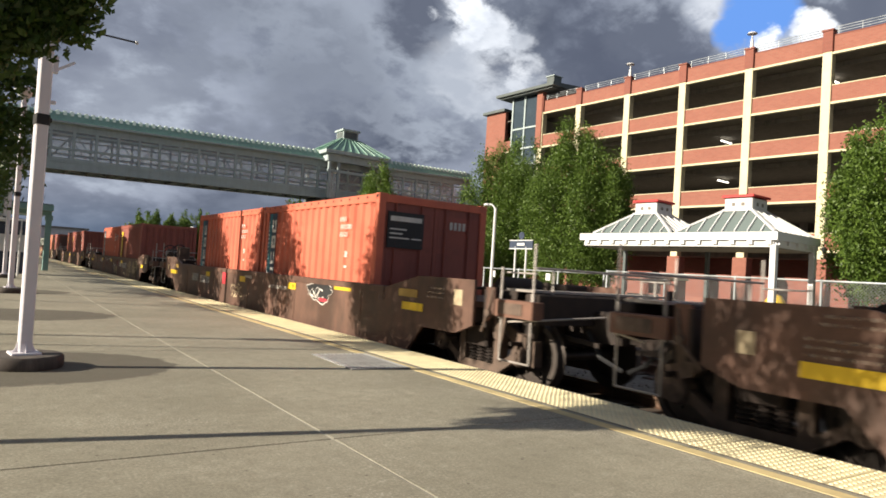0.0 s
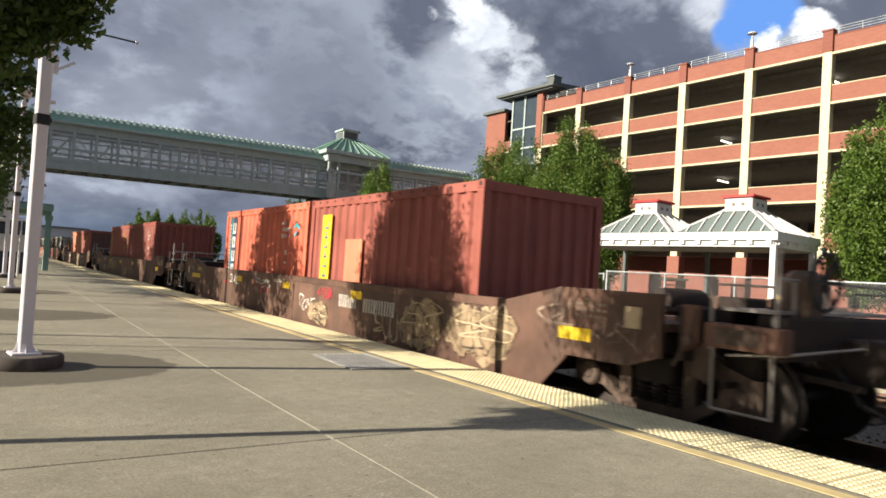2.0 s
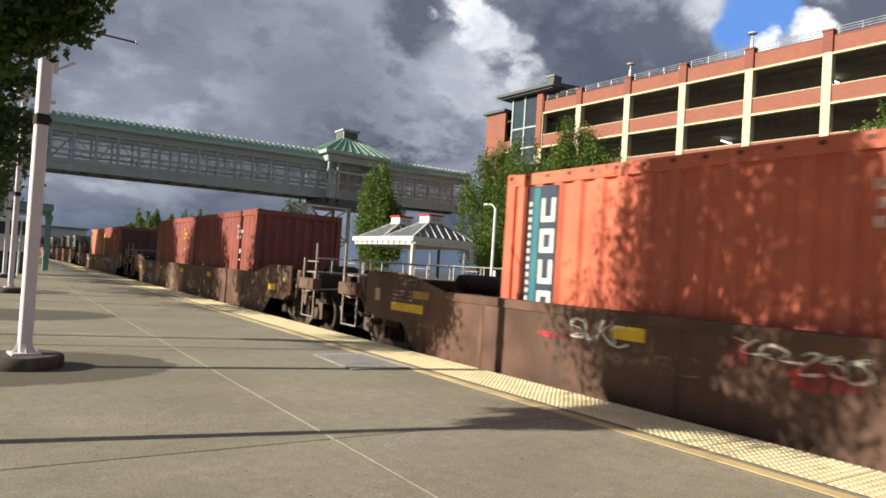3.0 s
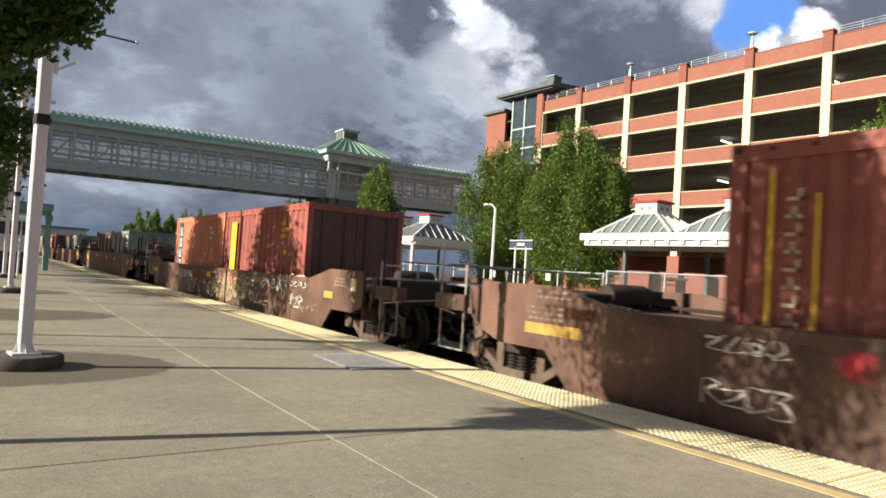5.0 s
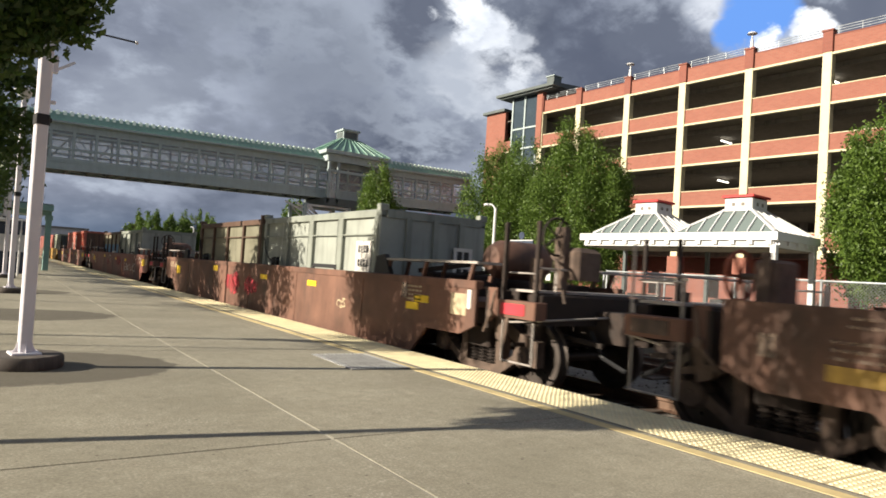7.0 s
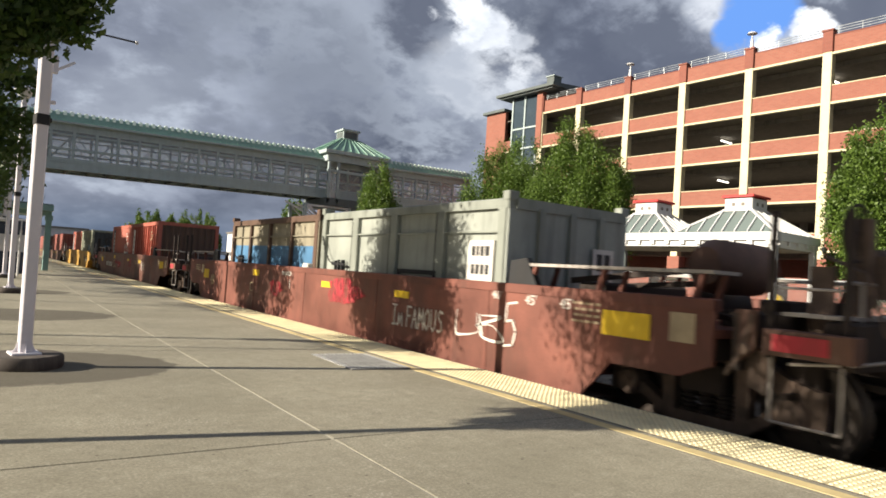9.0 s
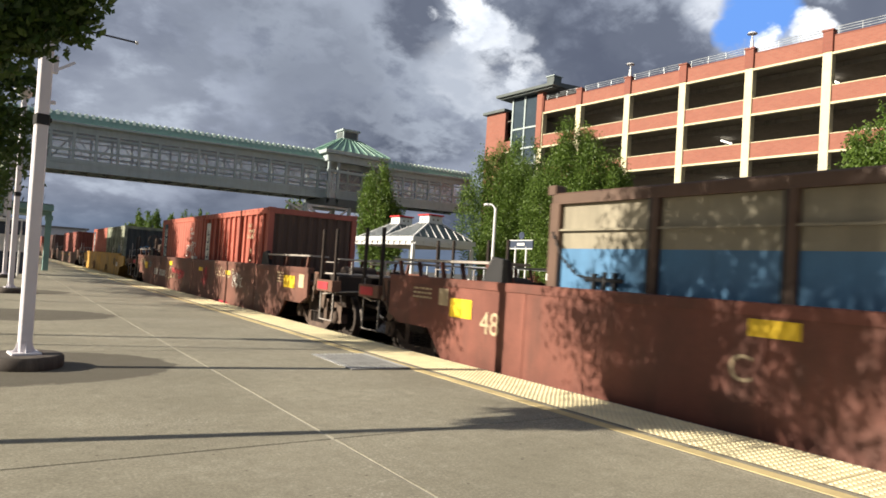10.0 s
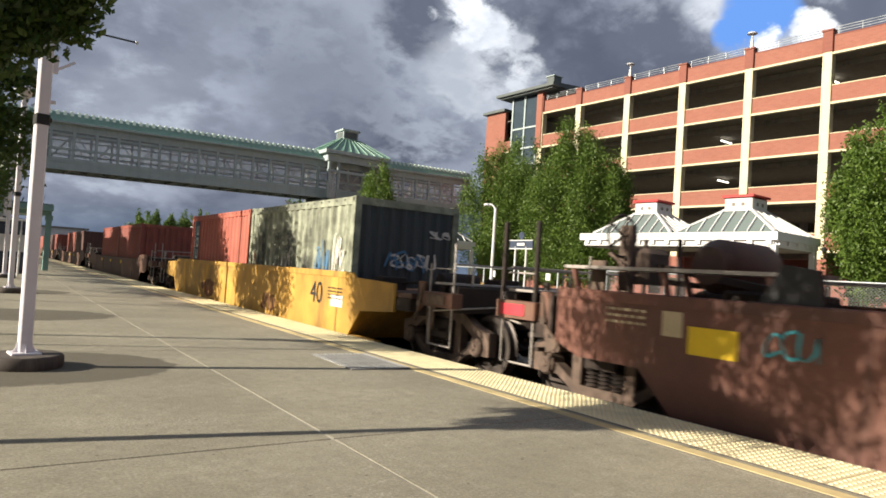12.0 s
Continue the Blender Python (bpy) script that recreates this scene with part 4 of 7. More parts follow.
def station_sign():
    s = thing("station_sign", "dark blue station name board with red ring emblem on white posts", "sign", pose(15.6, 18.0, 0))
    for y in (-0.28, 0.30):
        part("post", M().cyl((0, y, 0), (0, y, 2.3), 0.035, n=8), WHITE, s)
    part("board", M().bevel_box(-0.03, 0.03, -0.62, 0.62, 2.22, 2.52, 0.01), NAVY, s, "dark blue board")
    part("border", M().box(-0.036, -0.03, -0.62, 0.62, 2.20, 2.235).box(-0.036, -0.03, -0.62, 0.62, 2.50, 2.53), WHITE, s)
    part("lettering_bar", M().box(-0.036, -0.031, -0.2, 0.2, 2.33, 2.42), WHITE, s)
    part("emblem", M().lathe([(0.10, -0.02), (0.14, -0.02), (0.14, 0.02), (0.10, 0.02)], (0, 0, 2.68), "x", 20), NAVY, s)
    part("emblem_disc", M().lathe([(0.0, -0.01), (0.10, -0.01), (0.10, 0.01), (0, 0.01)], (0, 0, 2.68), "x", 16), REDTRIM, s, "red disc")


def far_lamp(at):
    p = thing("street_lamp", "slim white lamp post with a short curved arm", "lamp post", at, "far lamp posts")
    part("shaft", M().cyl((0, 0, 0), (0, 0, 3.75), 0.065, 0.05, 10), WHITE, p)
    part("arm", M().pipe([(0, 0, 3.7), (-0.05, 0.12, 3.86), (-0.1, 0.30, 3.9)], 0.03), WHITE, p)
    part("lamp_head", M().lathe([(0.0, 0.06), (0.13, 0.03), (0.14, -0.03), (0, -0.05)], (-0.1, 0.38, 3.88), n=12), WHITE, p)


# ======== trees ========
def tree(at, height, radius, base, leaf, count, material, seed, label, cone=0.6, name="tree", limbs=14, wide=0.22, foot=0.55, shear=0.0, sprays=(), spread=0.13, stem=0.0, clump=42, tall=1.25, flames=0):
    rnd = np.random.RandomState(seed)
    t = thing(name, label, "tree", at, "trees")
    stem = stem or 0.055 + 0.012 * height
    tr = M().cyl((0, 0, -0.3), (0.02, 0.03, base + 0.4), stem, stem * 0.8, 9, False)
    tr.cyl((0.02, 0.03, base + 0.4), (0.0, 0.05, height * 0.82), stem * 0.8, 0.012, 7, False)
    lim = []
    for i in range(limbs):
        a = i * 2.4 + rnd.rand()
        z0 = base + 0.1 + (height * 0.72 - base) * i / limbs
        k = 1 - (z0 - base) / (height - base)
        ln = radius * (0.55 + 0.45 * k) * 0.85
        p0, p1 = Vector((0.01, 0.03, z0)), Vector((math.cos(a) * ln, math.sin(a) * ln, z0 + ln * 0.75 + 0.3))
        mid = p0.lerp(p1, 0.5) + Vector((0, 0, -0.08 * ln))
        tr.cyl(p0, mid, 0.035 + 0.01 * k, 0.024, 5, False).cyl(mid, p1, 0.024, 0.006, 5, False)
        lim.append((mid, p1))
    part("trunk", tr, BARK, t, "slim grey-brown trunk and limbs", True)
    # clumps of leaves: many upright sprays with gaps between
    nclump = max(60, count // clump)
    u = rnd.rand(nclump)
    zz = u * 0.94
    prof = np.where(zz < wide, foot + (1 - foot) * np.sqrt(zz / wide), (1 - (np.maximum(zz - wide, 0) / (1 - wide)) ** (1.0 + cone)) * 0.98 + 0.03)
    ang = rnd.rand(nclump) * 2 * np.pi
    lobes = 1 + 0.13 * np.sin(3 * ang + seed) + 0.09 * np.sin(5 * ang + 2 * seed + 6 * zz)
    rr = radius * prof * lobes * np.sqrt(0.25 + 0.75 * rnd.rand(nclump)) * 0.94
    cen = np.stack([rr * np.cos(ang), rr * np.sin(ang), base + zz * (height - base) * 0.95], 1)
    cen[:, 2] += np.maximum(-cen[:, 0], 0) * shear * np.clip(1.3 - zz, 0, 1)
    if flames:
        # upright tapering boughs that end in points of their own
        fa, fr = rnd.rand(flames) * 2 * np.pi, np.sqrt(rnd.rand(flames)) * 0.82
        top = base + (height - base) * (1 - min(0.9, 0.25 + 0.25 * cone) * fr ** 1.7) * (0.88 + 0.12 * rnd.rand(flames))
        bot = base + (height - base) * (0.02 + 0.25 * rnd.rand(flames) * (1 - fr))
        fat = radius * (0.16 + 0.09 * rnd.rand(flames))
        k = np.arange(nclump) % flames
        u = rnd.rand(nclump)
        w = fat[k] * np.minimum(1, 0.35 + 2.5 * u) * (1 - u ** 2.2) + 0.05
        a = rnd.rand(nclump) * 2 * np.pi
        rc = radius * fr[k] * (0.55 + 0.45 * np.sqrt(np.minimum(1, 1.8 * u)))
        cen = np.stack([rc * np.cos(fa[k]) + w * np.cos(a), rc * np.sin(fa[k]) + w * np.sin(a), bot[k] + (top - bot)[k] * u], 1)
    # boughs that reach out beyond the crown, and unseen low clumps set for their shadow
    more = [np.array([(x0 + (x1 - x0) * f, y0 + (y1 - y0) * f, z0 + (z1 - z0) * f) for f in np.linspace(0, 1, k)]) for (x0, y0, z0), (x1, y1, z1), k in sprays]
    sizes = np.concatenate([0.55 + 0.6 * rnd.rand(nclump), *[np.full(len(q), 0.34) for q in more]])
    cen = np.concatenate([cen, *more])
    per = count // nclump
    nclump = len(cen)
    cs = radius * spread + 0.06
    idx = np.repeat(np.arange(nclump), per)
    n = len(idx)
    off = np.clip(rnd.normal(size=(n, 3)), -1.7, 1.7) * np.array([cs, cs, cs * tall]) * sizes[idx][:, None]
    c = cen[idx] + off
    d = rnd.normal(size=(n, 3)) + np.array([0, 0, 0.5])
    outw = c.copy()
    outw[:, 2] = 0.3
    d += outw / (np.linalg.norm(outw, axis=1, keepdims=True) + 1e-6) * 0.6
    d /= np.linalg.norm(d, axis=1, keepdims=True)
    e = np.cross(d, rnd.normal(size=(n, 3)))
    e /= np.linalg.norm(e, axis=1, keepdims=True)
    s = leaf * (0.65 + 0.7 * rnd.rand(n))[:, None]
    v = np.empty((n, 4, 3))
    v[:, 0], v[:, 1], v[:, 2], v[:, 3] = c - d * s, c + e * s * 0.55 - d * s * 0.1, c + d * s, c - e * s * 0.55 - d * s * 0.1
    me = bpy.data.meshes.new("crown")
    me.from_pydata(v.reshape(-1, 3).tolist(), [], np.arange(n * 4).reshape(-1, 4).tolist())
    me.materials.append(material)
    o = new("crown", me)
    o.parent = t
    o["kind"] = "stuff"
    return t


def far_buildings():
    for x, y, w, d, h, z in ((46, 150, 9, 8, 7.5, 0), (55, 152, 6, 7, 9.5, 0), (61, 149, 5, 6, 8.0, 0)):
        b = thing("far_house", "white low town building far behind the trees", "building", pose(x, y, -0.5), "far buildings")
        part("wall", M().box(0, w, 0, d, 0, h), WHITE, b)
        part("roof", M().prism([(-0.3, h), (w + .3, h), (w + .3, h + .3), (w / 2, h + 1.2), (-.3, h + .3)], -0.3, d + 0.3, "y"), SLAB, b)
        for i in range(int(w / 1.6)):
            part("window", M().box(0.5 + i * 1.6, 1.3 + i * 1.6, -0.04, 0.02, h - 2.3, h - 1.0), DARK, b)
    h = thing("far_warehouse", "long pale grey low building beyond the platform end", "building", pose(-10, 190, -0.5))
    part("wall", M().box(0, 30, 0, 10, 0, 6.5), WHITE, h)
    part("roof", M().box(-0.5, 30.5, -0.5, 10.5, 6.5, 6.9), SLAB, h)


def near_canopy():
    c = thing("platform_canopy", "teal steel canopy far down the near platform", "canopy", pose(2.35, 38.6, 0))
    part("column", M().bevel_box(-0.13, 0.13, -0.13, 0.13, 0, 2.75, 0.02), TEAL, c)
    part("capital", M().bevel_box(-0.17, 0.17, -0.17, 0.17, 2.5, 2.75, 0.02), TEAL, c)
    part("column", M().bevel_box(-4.4, -4.14, -0.13, 0.13, 0, 2.75, 0.02), TEAL, c)
    part("roof_beam", M().box(-4.7, 0.10, -0.25, 0.25, 2.75, 2.95).box(-4.9, 0.12, -0.9, 8.0, 2.95, 3.22), TEAL, c)
    part("roof_light", M().box(-4.6, 0.1, -0.6, 7.7, 3.22, 3.30), ROOFGLASS, c)
    k = thing("ticket_kiosk", "white and blue ticket machine shelter by the lamp posts", "kiosk", pose(0.75, 33.0, 0))
    part("body", M().bevel_box(-0.6, 0.6, -0.5, 0.5, 0, 2.1, 0.04), NAVY, k)
    part("panel", M().box(-0.5, 0.5, -0.515, -0.5, 0.9, 1.6), WHITE, k)
    part("hood", M().bevel_box(-0.75, 0.75, -0.7, 0.6, 2.1, 2.25, 0.03), WHITE, k)
    for y, h in ((30.0, 2.1), (42.0, 2.6)):
        s = thing("info_board", "dark platform information board on a post", "sign", pose(0.95, y, 0), "info boards")
        part("post", M().cyl((0, 0, 0), (0, 0, h), 0.04, n=8), WHITE, s)
        part("board", M().box(-0.45, 0.45, -0.03, 0.03, h - 0.35, h), NAVY, s)


def sign_pole(at):
    p = thing("sign_pole", "thin tall steel pole at the back of the platform", "pole", at)
    part("shaft", M().cyl((0, 0, 0), (0, 0, 4.4), 0.028, n=8), GALV, p)
    part("foot", M().bevel_box(-.1, .1, -.1, .1, 0, 0.02, 0.004), GALV, p)


# ======== the train ========
def run(t):
    """How far the train has come by t seconds."""
    return 12.714 * t + 0.01833 * t * t


MOVING = []           # (thing, y at the start)
SPINNING = []         # wheelsets


# loose spray-can gestures in a unit cell: loops, hooks, arches, zigzags
GESTURES = ([(.1, .9), (.2, .1), (.75, .15), (.6, .55), (.15, .55), (.7, .85), (.1, .9)], [(.85, .9), (.3, 1), (.1, .6), (.7, .45), (.8, .1), (.1, 0)],
            [(0, 0), (.2, .95), (.45, .25), (.7, 1), (.95, .05)], [(.9, .85), (.35, .95), (.05, .45), (.35, .02), (.95, .2)], [(.1, 1), (.15, .2), (.5, 0), (.8, .3), (.85, 1), (.9, 0)],
            [(.2, 0), (.25, 1), (.85, .8), (.3, .5), (1.1, -.1)], [(.1, .7), (.5, .75), (.9, .9), (.5, .5), (.15, .05), (1.0, .12)], [(.5, .05), (.1, .4), (.5, .95), (.85, .5), (.5, .02), (1.15, .1)])


def strokes(seed, w, h, n, width):
    """A tag of spray-can gestures on a plane facing -x; y runs 0..w, z 0..h."""
    rnd = random.Random(seed)
    m = M()
    cell = w / n
    lean = rnd.uniform(-0.15, 0.25)
    for i in range(n):
        g = rnd.choice(GESTURES)
        y0 = w - cell * i
        low, tall = rnd.uniform(0, 0.12), rnd.uniform(0.75, 1.0)
        pts = [Vector((0, y0 - cell * (1.3 * (a + rnd.uniform(-.15, .15)) + lean * (b - 0.5)), h * (low + tall * 0.9 * (b + rnd.uniform(-.13, .13))))) for a, b in g]
        if i + 1 < n and rnd.random() < 0.35:
            pts.append(Vector((0, y0 - cell * 1.3, h * rnd.uniform(0.1, 0.5))))
        pts = [pts[0]] + pts + [pts[-1]]
        sm = []
        for a, b, c, d in zip(pts, pts[1:], pts[2:], pts[3:]):
            for k in range(6):
                f = k / 6
                sm.append(0.5 * (2 * b + (c - a) * f + (2 * a - 5 * b + 4 * c - d) * f * f + (3 * b - a - 3 * c + d) * f ** 3))
        sm.append(pts[-1])
        rim = []
        for k, p in enumerate(sm):
            d = sm[min(k + 1, len(sm) - 1)] - sm[max(k - 1, 0)]
            if d.length < 1e-5:
                continue
            o = Vector((0, -d.z, d.y)).normalized() * width * (0.36 + 0.2 * math.sin(k * 0.35 + seed))
            rim += [p - o, p + o]
        m.add(rim, [(2 * k, 2 * k + 2, 2 * k + 3, 2 * k + 1) for k in range(len(rim) // 2 - 1)])
    return m


def shift(m, x, y, z):
    m.v = [(p[0] + x, p[1] + y, p[2] + z) for p in m.v]
    return m


def letter_blocks(y0, y1, z0, z1, n, gapf=0.22):
    """A row of plain upright bars in place of lettering."""
    m = M()
    h = z1 - z0
    p = min((y1 - y0) / n, h * 0.80)
    for i in range(n):
        a = y0 + i * p
        m.box(0, 0.003, a, a + 0.15 * h, z0, z1).box(0, 0.003, a + 0.38 * h, a + 0.53 * h, z0, z1)
    return m


def spray_blob(seed, w, h):
    rnd = random.Random(seed)
    m = M()
    n = 48
    ph = [rnd.uniform(0, 6.28) for _ in range(5)]

    def edge(a):
        return 0.86 + 0.10 * math.sin(3 * a + ph[0]) + 0.07 * math.sin(5 * a + ph[1]) + 0.05 * math.sin(9 * a + ph[2]) + 0.04 * math.sin(17 * a + ph[3])
    ring = [(0, w / 2 + w / 2 * math.cos(6.283 * i / n) * edge(6.283 * i / n), h / 2 + h / 2 * math.sin(6.283 * i / n) * edge(6.283 * i / n)) for i in range(n)]
    return m.add([(0, w / 2, h / 2)] + ring, [(0, 1 + i, 1 + (i + 1) % n) for i in range(n)])


def lettering(text, size, material, parent, x, y, z, label):
    """Stencilled text that reads from the platform."""
    cu = bpy.data.curves.new("stencil", "FONT")
    cu.body, cu.size, cu.extrude = text, size, 0.0015
    tmp = bpy.data.objects.new("stencil", cu)
    scene.collection.objects.link(tmp)
    bpy.context.view_layer.update()
    me = bpy.data.meshes.new_from_object(tmp.evaluated_get(bpy.context.evaluated_depsgraph_get()))
    bpy.data.objects.remove(tmp)
    me.materials.clear()
    me.materials.append(material)
    o = new("stencil", me)
    o.parent = parent
    # text runs towards -y on a face whose outside is -x
    o.matrix_local = Matrix(((0, 0, -1, x), (-1, 0, 0, y), (0, 1, 0, z), (0, 0, 0, 1)))
    o["label"] = label
    return o


HAND = {"I": [[(0, 1), (.5, 1)], [(.25, 1), (.22, 0)], [(0, 0), (.5, .03)]], "m": [[(0, 0), (.05, .6), (.25, .1), (.45, .62), (.55, 0)]],
        "F": [[(.05, 0), (.1, 1), (.6, .98)], [(.08, .55), (.45, .55)]], "A": [[(0, 0), (.28, 1), (.5, 0)], [(.1, .4), (.42, .42)]], "M": [[(0, 0), (.05, 1), (.3, .35), (.52, 1), (.6, 0)]],
        "O": [[(.3, 1), (.05, .7), (.05, .25), (.3, 0), (.52, .3), (.5, .75), (.3, 1)]], "U": [[(0, 1), (.03, .25), (.28, 0), (.48, .25), (.5, 1)]], "S": [[(.5, .9), (.25, 1), (.05, .75), (.4, .42), (.45, .15), (.2, 0), (0, .1)]],
        "5": [[(.5, 1), (.08, .95), (.05, .55), (.35, .6), (.5, .35), (.4, .05), (.0, 0)]], " ": []}


def hand_lettering(text, size, width):
    """Sprayed capitals that run towards -y."""
    m = M()
    y = 0.0
    for ch in text:
        for line in HAND[ch]:
            pts = [Vector((0, y - p[0] * size * 0.78, p[1] * size)) for p in line]
            for a, b in zip(pts, pts[1:]):
                d = b - a
                o = Vector((0, -d.z, d.y)).normalized() * width / 2
                e = d.normalized() * width * 0.4
                m.add([a - o - e, b - o + e, b + o + e, a + o - e], [(0, 1, 2, 3)])
        y -= size * (0.25 if ch == " " else 0.56)
    return m


def corrugated(m, y0, y1, z0, z1, x, out, pitch, depth, flat=0.32):
    """A trapezoidally folded wall in the plane x, its ridges towards out."""
    n = max(1, round((y1 - y0) / pitch))
    p = (y1 - y0) / n
    ys = []
    for i in range(n):
        a = y0 + i * p
        ys += [(a, 0), (a + p * flat, 0), (a + p * 0.5, 1), (a + p * (0.5 + flat), 1)]
    ys.append((y1, 0))
    vs = [(x + out * depth * (k - 1), y, z) for z in (z0, z1) for y, k in ys]
    c = len(ys)
    m.add(vs, [(i, i + 1, c + i + 1, c + i) for i in range(c - 1)])
    return m


def container(at_y, paint, label, pitch=0.33, depth=0.042, doors=False, marks=(), end_plate=False, height=2.591, ribs=False, end_shade_paint=None):
    """A 20-foot box; local y 0 is its end towards the train's head, x 0 its middle, z 0 its bottom."""
    t = thing("shipping_container", label, "container", pose(TRACK, at_y, -0.037), "containers")
    W, LN, H = 1.219, 6.058, height
    for x in (-W, W - 0.14):
        for y in (0.0, LN - 0.16):
            part("corner_post", M().box(x, x + 0.14, y, y + 0.16, 0.12, H - 0.12), paint, t)
    for x in (-W + 0.002, W - 0.062):
        part("top_rail", M().box(x, x + 0.06, 0.16, LN - 0.16, H - 0.16, H - 0.012), paint, t)
        part("bottom_rail", M().box(x, x + 0.06, 0.16, LN - 0.16, 0.01, 0.16), paint, t)
        nots = M()
        for i in range(15):
            y = 0.45 + i * 0.37
            nots.box(x - 0.004, x, y, y + 0.05, H - 0.085, H - 0.045) if x < 0 else None
        if x < 0:
            part("rail_slot", nots, BLACKPLATE, t)
    cast = M().bevel_box(-0.089, 0.089, -0.081, 0.081, -0.059, 0.059, 0.006).mesh("corner_casting", paint)
    for x in (-W + 0.087, W - 0.087):
        for y in (0.079, LN - 0.079):
            for z in (0.059, H - 0.057):
                o = new("corner_casting", cast)
                o.parent, o.location = t, (x, y, z)
    dk = M()
    for y in (0.079, LN - 0.079):
        dk.lathe([(0.0, 0), (0.035, 0), (0.035, 0.003), (0, 0.003)], (-W - 0.006, y, H - 0.057), "x", 8)
    part("casting_hole", dk, BLACKPLATE, t)
    inset = 0.012 if not ribs else 0.055
    for sx in (-1, 1):
        m = M()
        corrugated(m, 0.16, LN - 0.16, 0.15, H - 0.15, sx * (W - inset), sx, pitch, depth, 0.37)
        part("side_panel", m, paint, t)
    if ribs:
        rb = M().box(-W - 0.002, -W + 0.06, -0.03, 0.03, 0.16, H - 0.16).mesh("side_rib", paint)
        for i in range(12):
            o = new("side_rib", rb)
            o.parent, o.location = t, (0, 0.42 + i * 0.475, 0)
    rf = M().box(-W + 0.06, W - 0.06, 0.05, LN - 0.05, H - 0.05, H - 0.02)
    for i in range(18):
        rf.box(-W + 0.2, W - 0.2, 0.3 + i * 0.31, 0.42 + i * 0.31, H - 0.02, H - 0.008)
    part("roof", rf, paint, t)
    part("floor", M().box(-W + 0.06, W - 0.06, 0.05, LN - 0.05, 0.06, 0.16), DARK, t)
    # a separate end colour carries the shade on the end wall
    for y, s in ((0.0, 1), (LN, -1)):
        if doors and s > 0:
            for sx in (-1, 1):
                d = part("door", M().bevel_box(-0.545, 0.545, 0.03, 0.07, 0.14, H - 0.14, 0.01), end_shade_paint or paint, t)
                d.location = (sx * 0.55, 0, 0)
                pan = M()
                for k in range(3):
                    z0 = 0.25 + k * (H - 0.45) / 3
                    pan.box(-0.46, 0.46, 0.024, 0.03, z0, z0 + (H - 0.75) / 3)
                part("door_panel", pan, end_shade_paint or paint, d)
                for bx in (-0.3, 0.25):
                    part("lock_bar", M().cyl((bx, 0.005, 0.15), (bx, 0.005, H - 0.15), 0.018, n=6).box(bx - .05, bx + .05, -0.01, 0.02, 1.0, 1.05).box(bx - .04, bx + .04, -0.01, 0.03, 0.4, 0.46).box(bx - .04, bx + .04, -0.01, 0.03, 2.0, 2.06), end_shade_paint or paint, d)
        else:
            m = M()
            corrugated(m, -W + 0.14, W - 0.14, 0.15, H - 0.15, 0, -1, 0.26, 0.04)
            m.v = [(p[1], y + s * (0.02 + abs(p[0])), p[2]) for p in m.v]
            part("end_panel", m, end_shade_paint or paint, t)
        part("end_sill", M().box(-W + 0.14, W - 0.14, min(y, y + s * .1), max(y, y + s * .1), 0.0, 0.15), paint, t)
        part("end_header", M().box(-W + 0.14, W - 0.14, min(y, y + s * .1), max(y, y + s * .1), H - 0.15, H - 0.01), paint, t)
    if end_plate:
        part("end_plate", M().box(-1.02, -0.25, -0.012, 0.018, 1.62, 2.28), BLACKPLATE, t, "black maker's plate")
        part("plate_text_mark", M().box(-0.97, -0.30, -0.016, -0.012, 2.11, 2.20).box(-0.97, -0.62, -0.016, -0.012, 1.95, 1.975).box(-0.97, -0.70, -0.016, -0.012, 1.87, 1.895).box(-0.97, -0.56, -0.016, -0.012, 1.79, 1.815).box(-0.5, -0.3, -0.016, -0.012, 1.79, 1.815), MARK, t)
        nb = M()
        for k in range(4):
            nb.box(0.35 + k * 0.1, 0.41 + k * 0.1, 0.0, 0.004, 2.05, 2.2)
        part("end_text_mark", nb, MARK, t)
    X = -W - 0.008
    for mk in marks:
        kind = mk[0]
        if kind == "big_label":       # upright label in navy, teal and white near the tail end
            y = LN - 0.69
            part("side_label", M().box(X, X + 0.004, y - 0.29, y + 0.24, 0.32, 2.40), NAVY, t, "dark upright label panel")
            part("label_stripe", M().box(X - 0.003, X, y + 0.02, y + 0.13, 0.32, 2.38), LABEL_TEAL, t, "dark teal stripe")
            bl = M()
            for k in range(5):
                z = 0.40 + k * 0.385
                bl.box(X - 0.003, X, y - 0.26, y - 0.20, z, z + 0.30).box(X - 0.003, X, y - 0.08, y - 0.02, z, z + 0.30)
                bl.box(X - 0.003, X, y - 0.20, y - 0.08, z, z + 0.07)
                if k % 2:
                    bl.box(X - 0.003, X, y - 0.20, y - 0.08, z + 0.23, z + 0.30)
            part("label_mark", bl, MARK, t, "pale block shapes")
            sm = M()
            for k in range(13):
                z = 0.95 + k * 0.10
                sm.box(X - 0.003, X, y + 0.165, y + 0.21, z, z + 0.055)
            part("label_text_mark", sm, MARK, t)
        elif kind == "pale_label":
            y = LN - 0.62
            part("side_label", M().box(X, X + 0.004, y - 0.2, y + 0.22, 0.30, 2.3), MARK, t, "white upright label panel")
            part("label_mark", upright_bars(X, y, 0.5, 2.15, 7), NAVY, t, "dark block shapes")
        elif kind == "yellow_label":
            y = LN - 0.85
            part("side_label", M().box(X, X + 0.004, y - 0.22, y + 0.22, 0.25, 2.26), YELLOW, t, "yellow upright label panel")
            part("label_mark", upright_bars(X, y, 0.98, 2.16, 6, 0.09), SLATE, t, "pale block shapes")
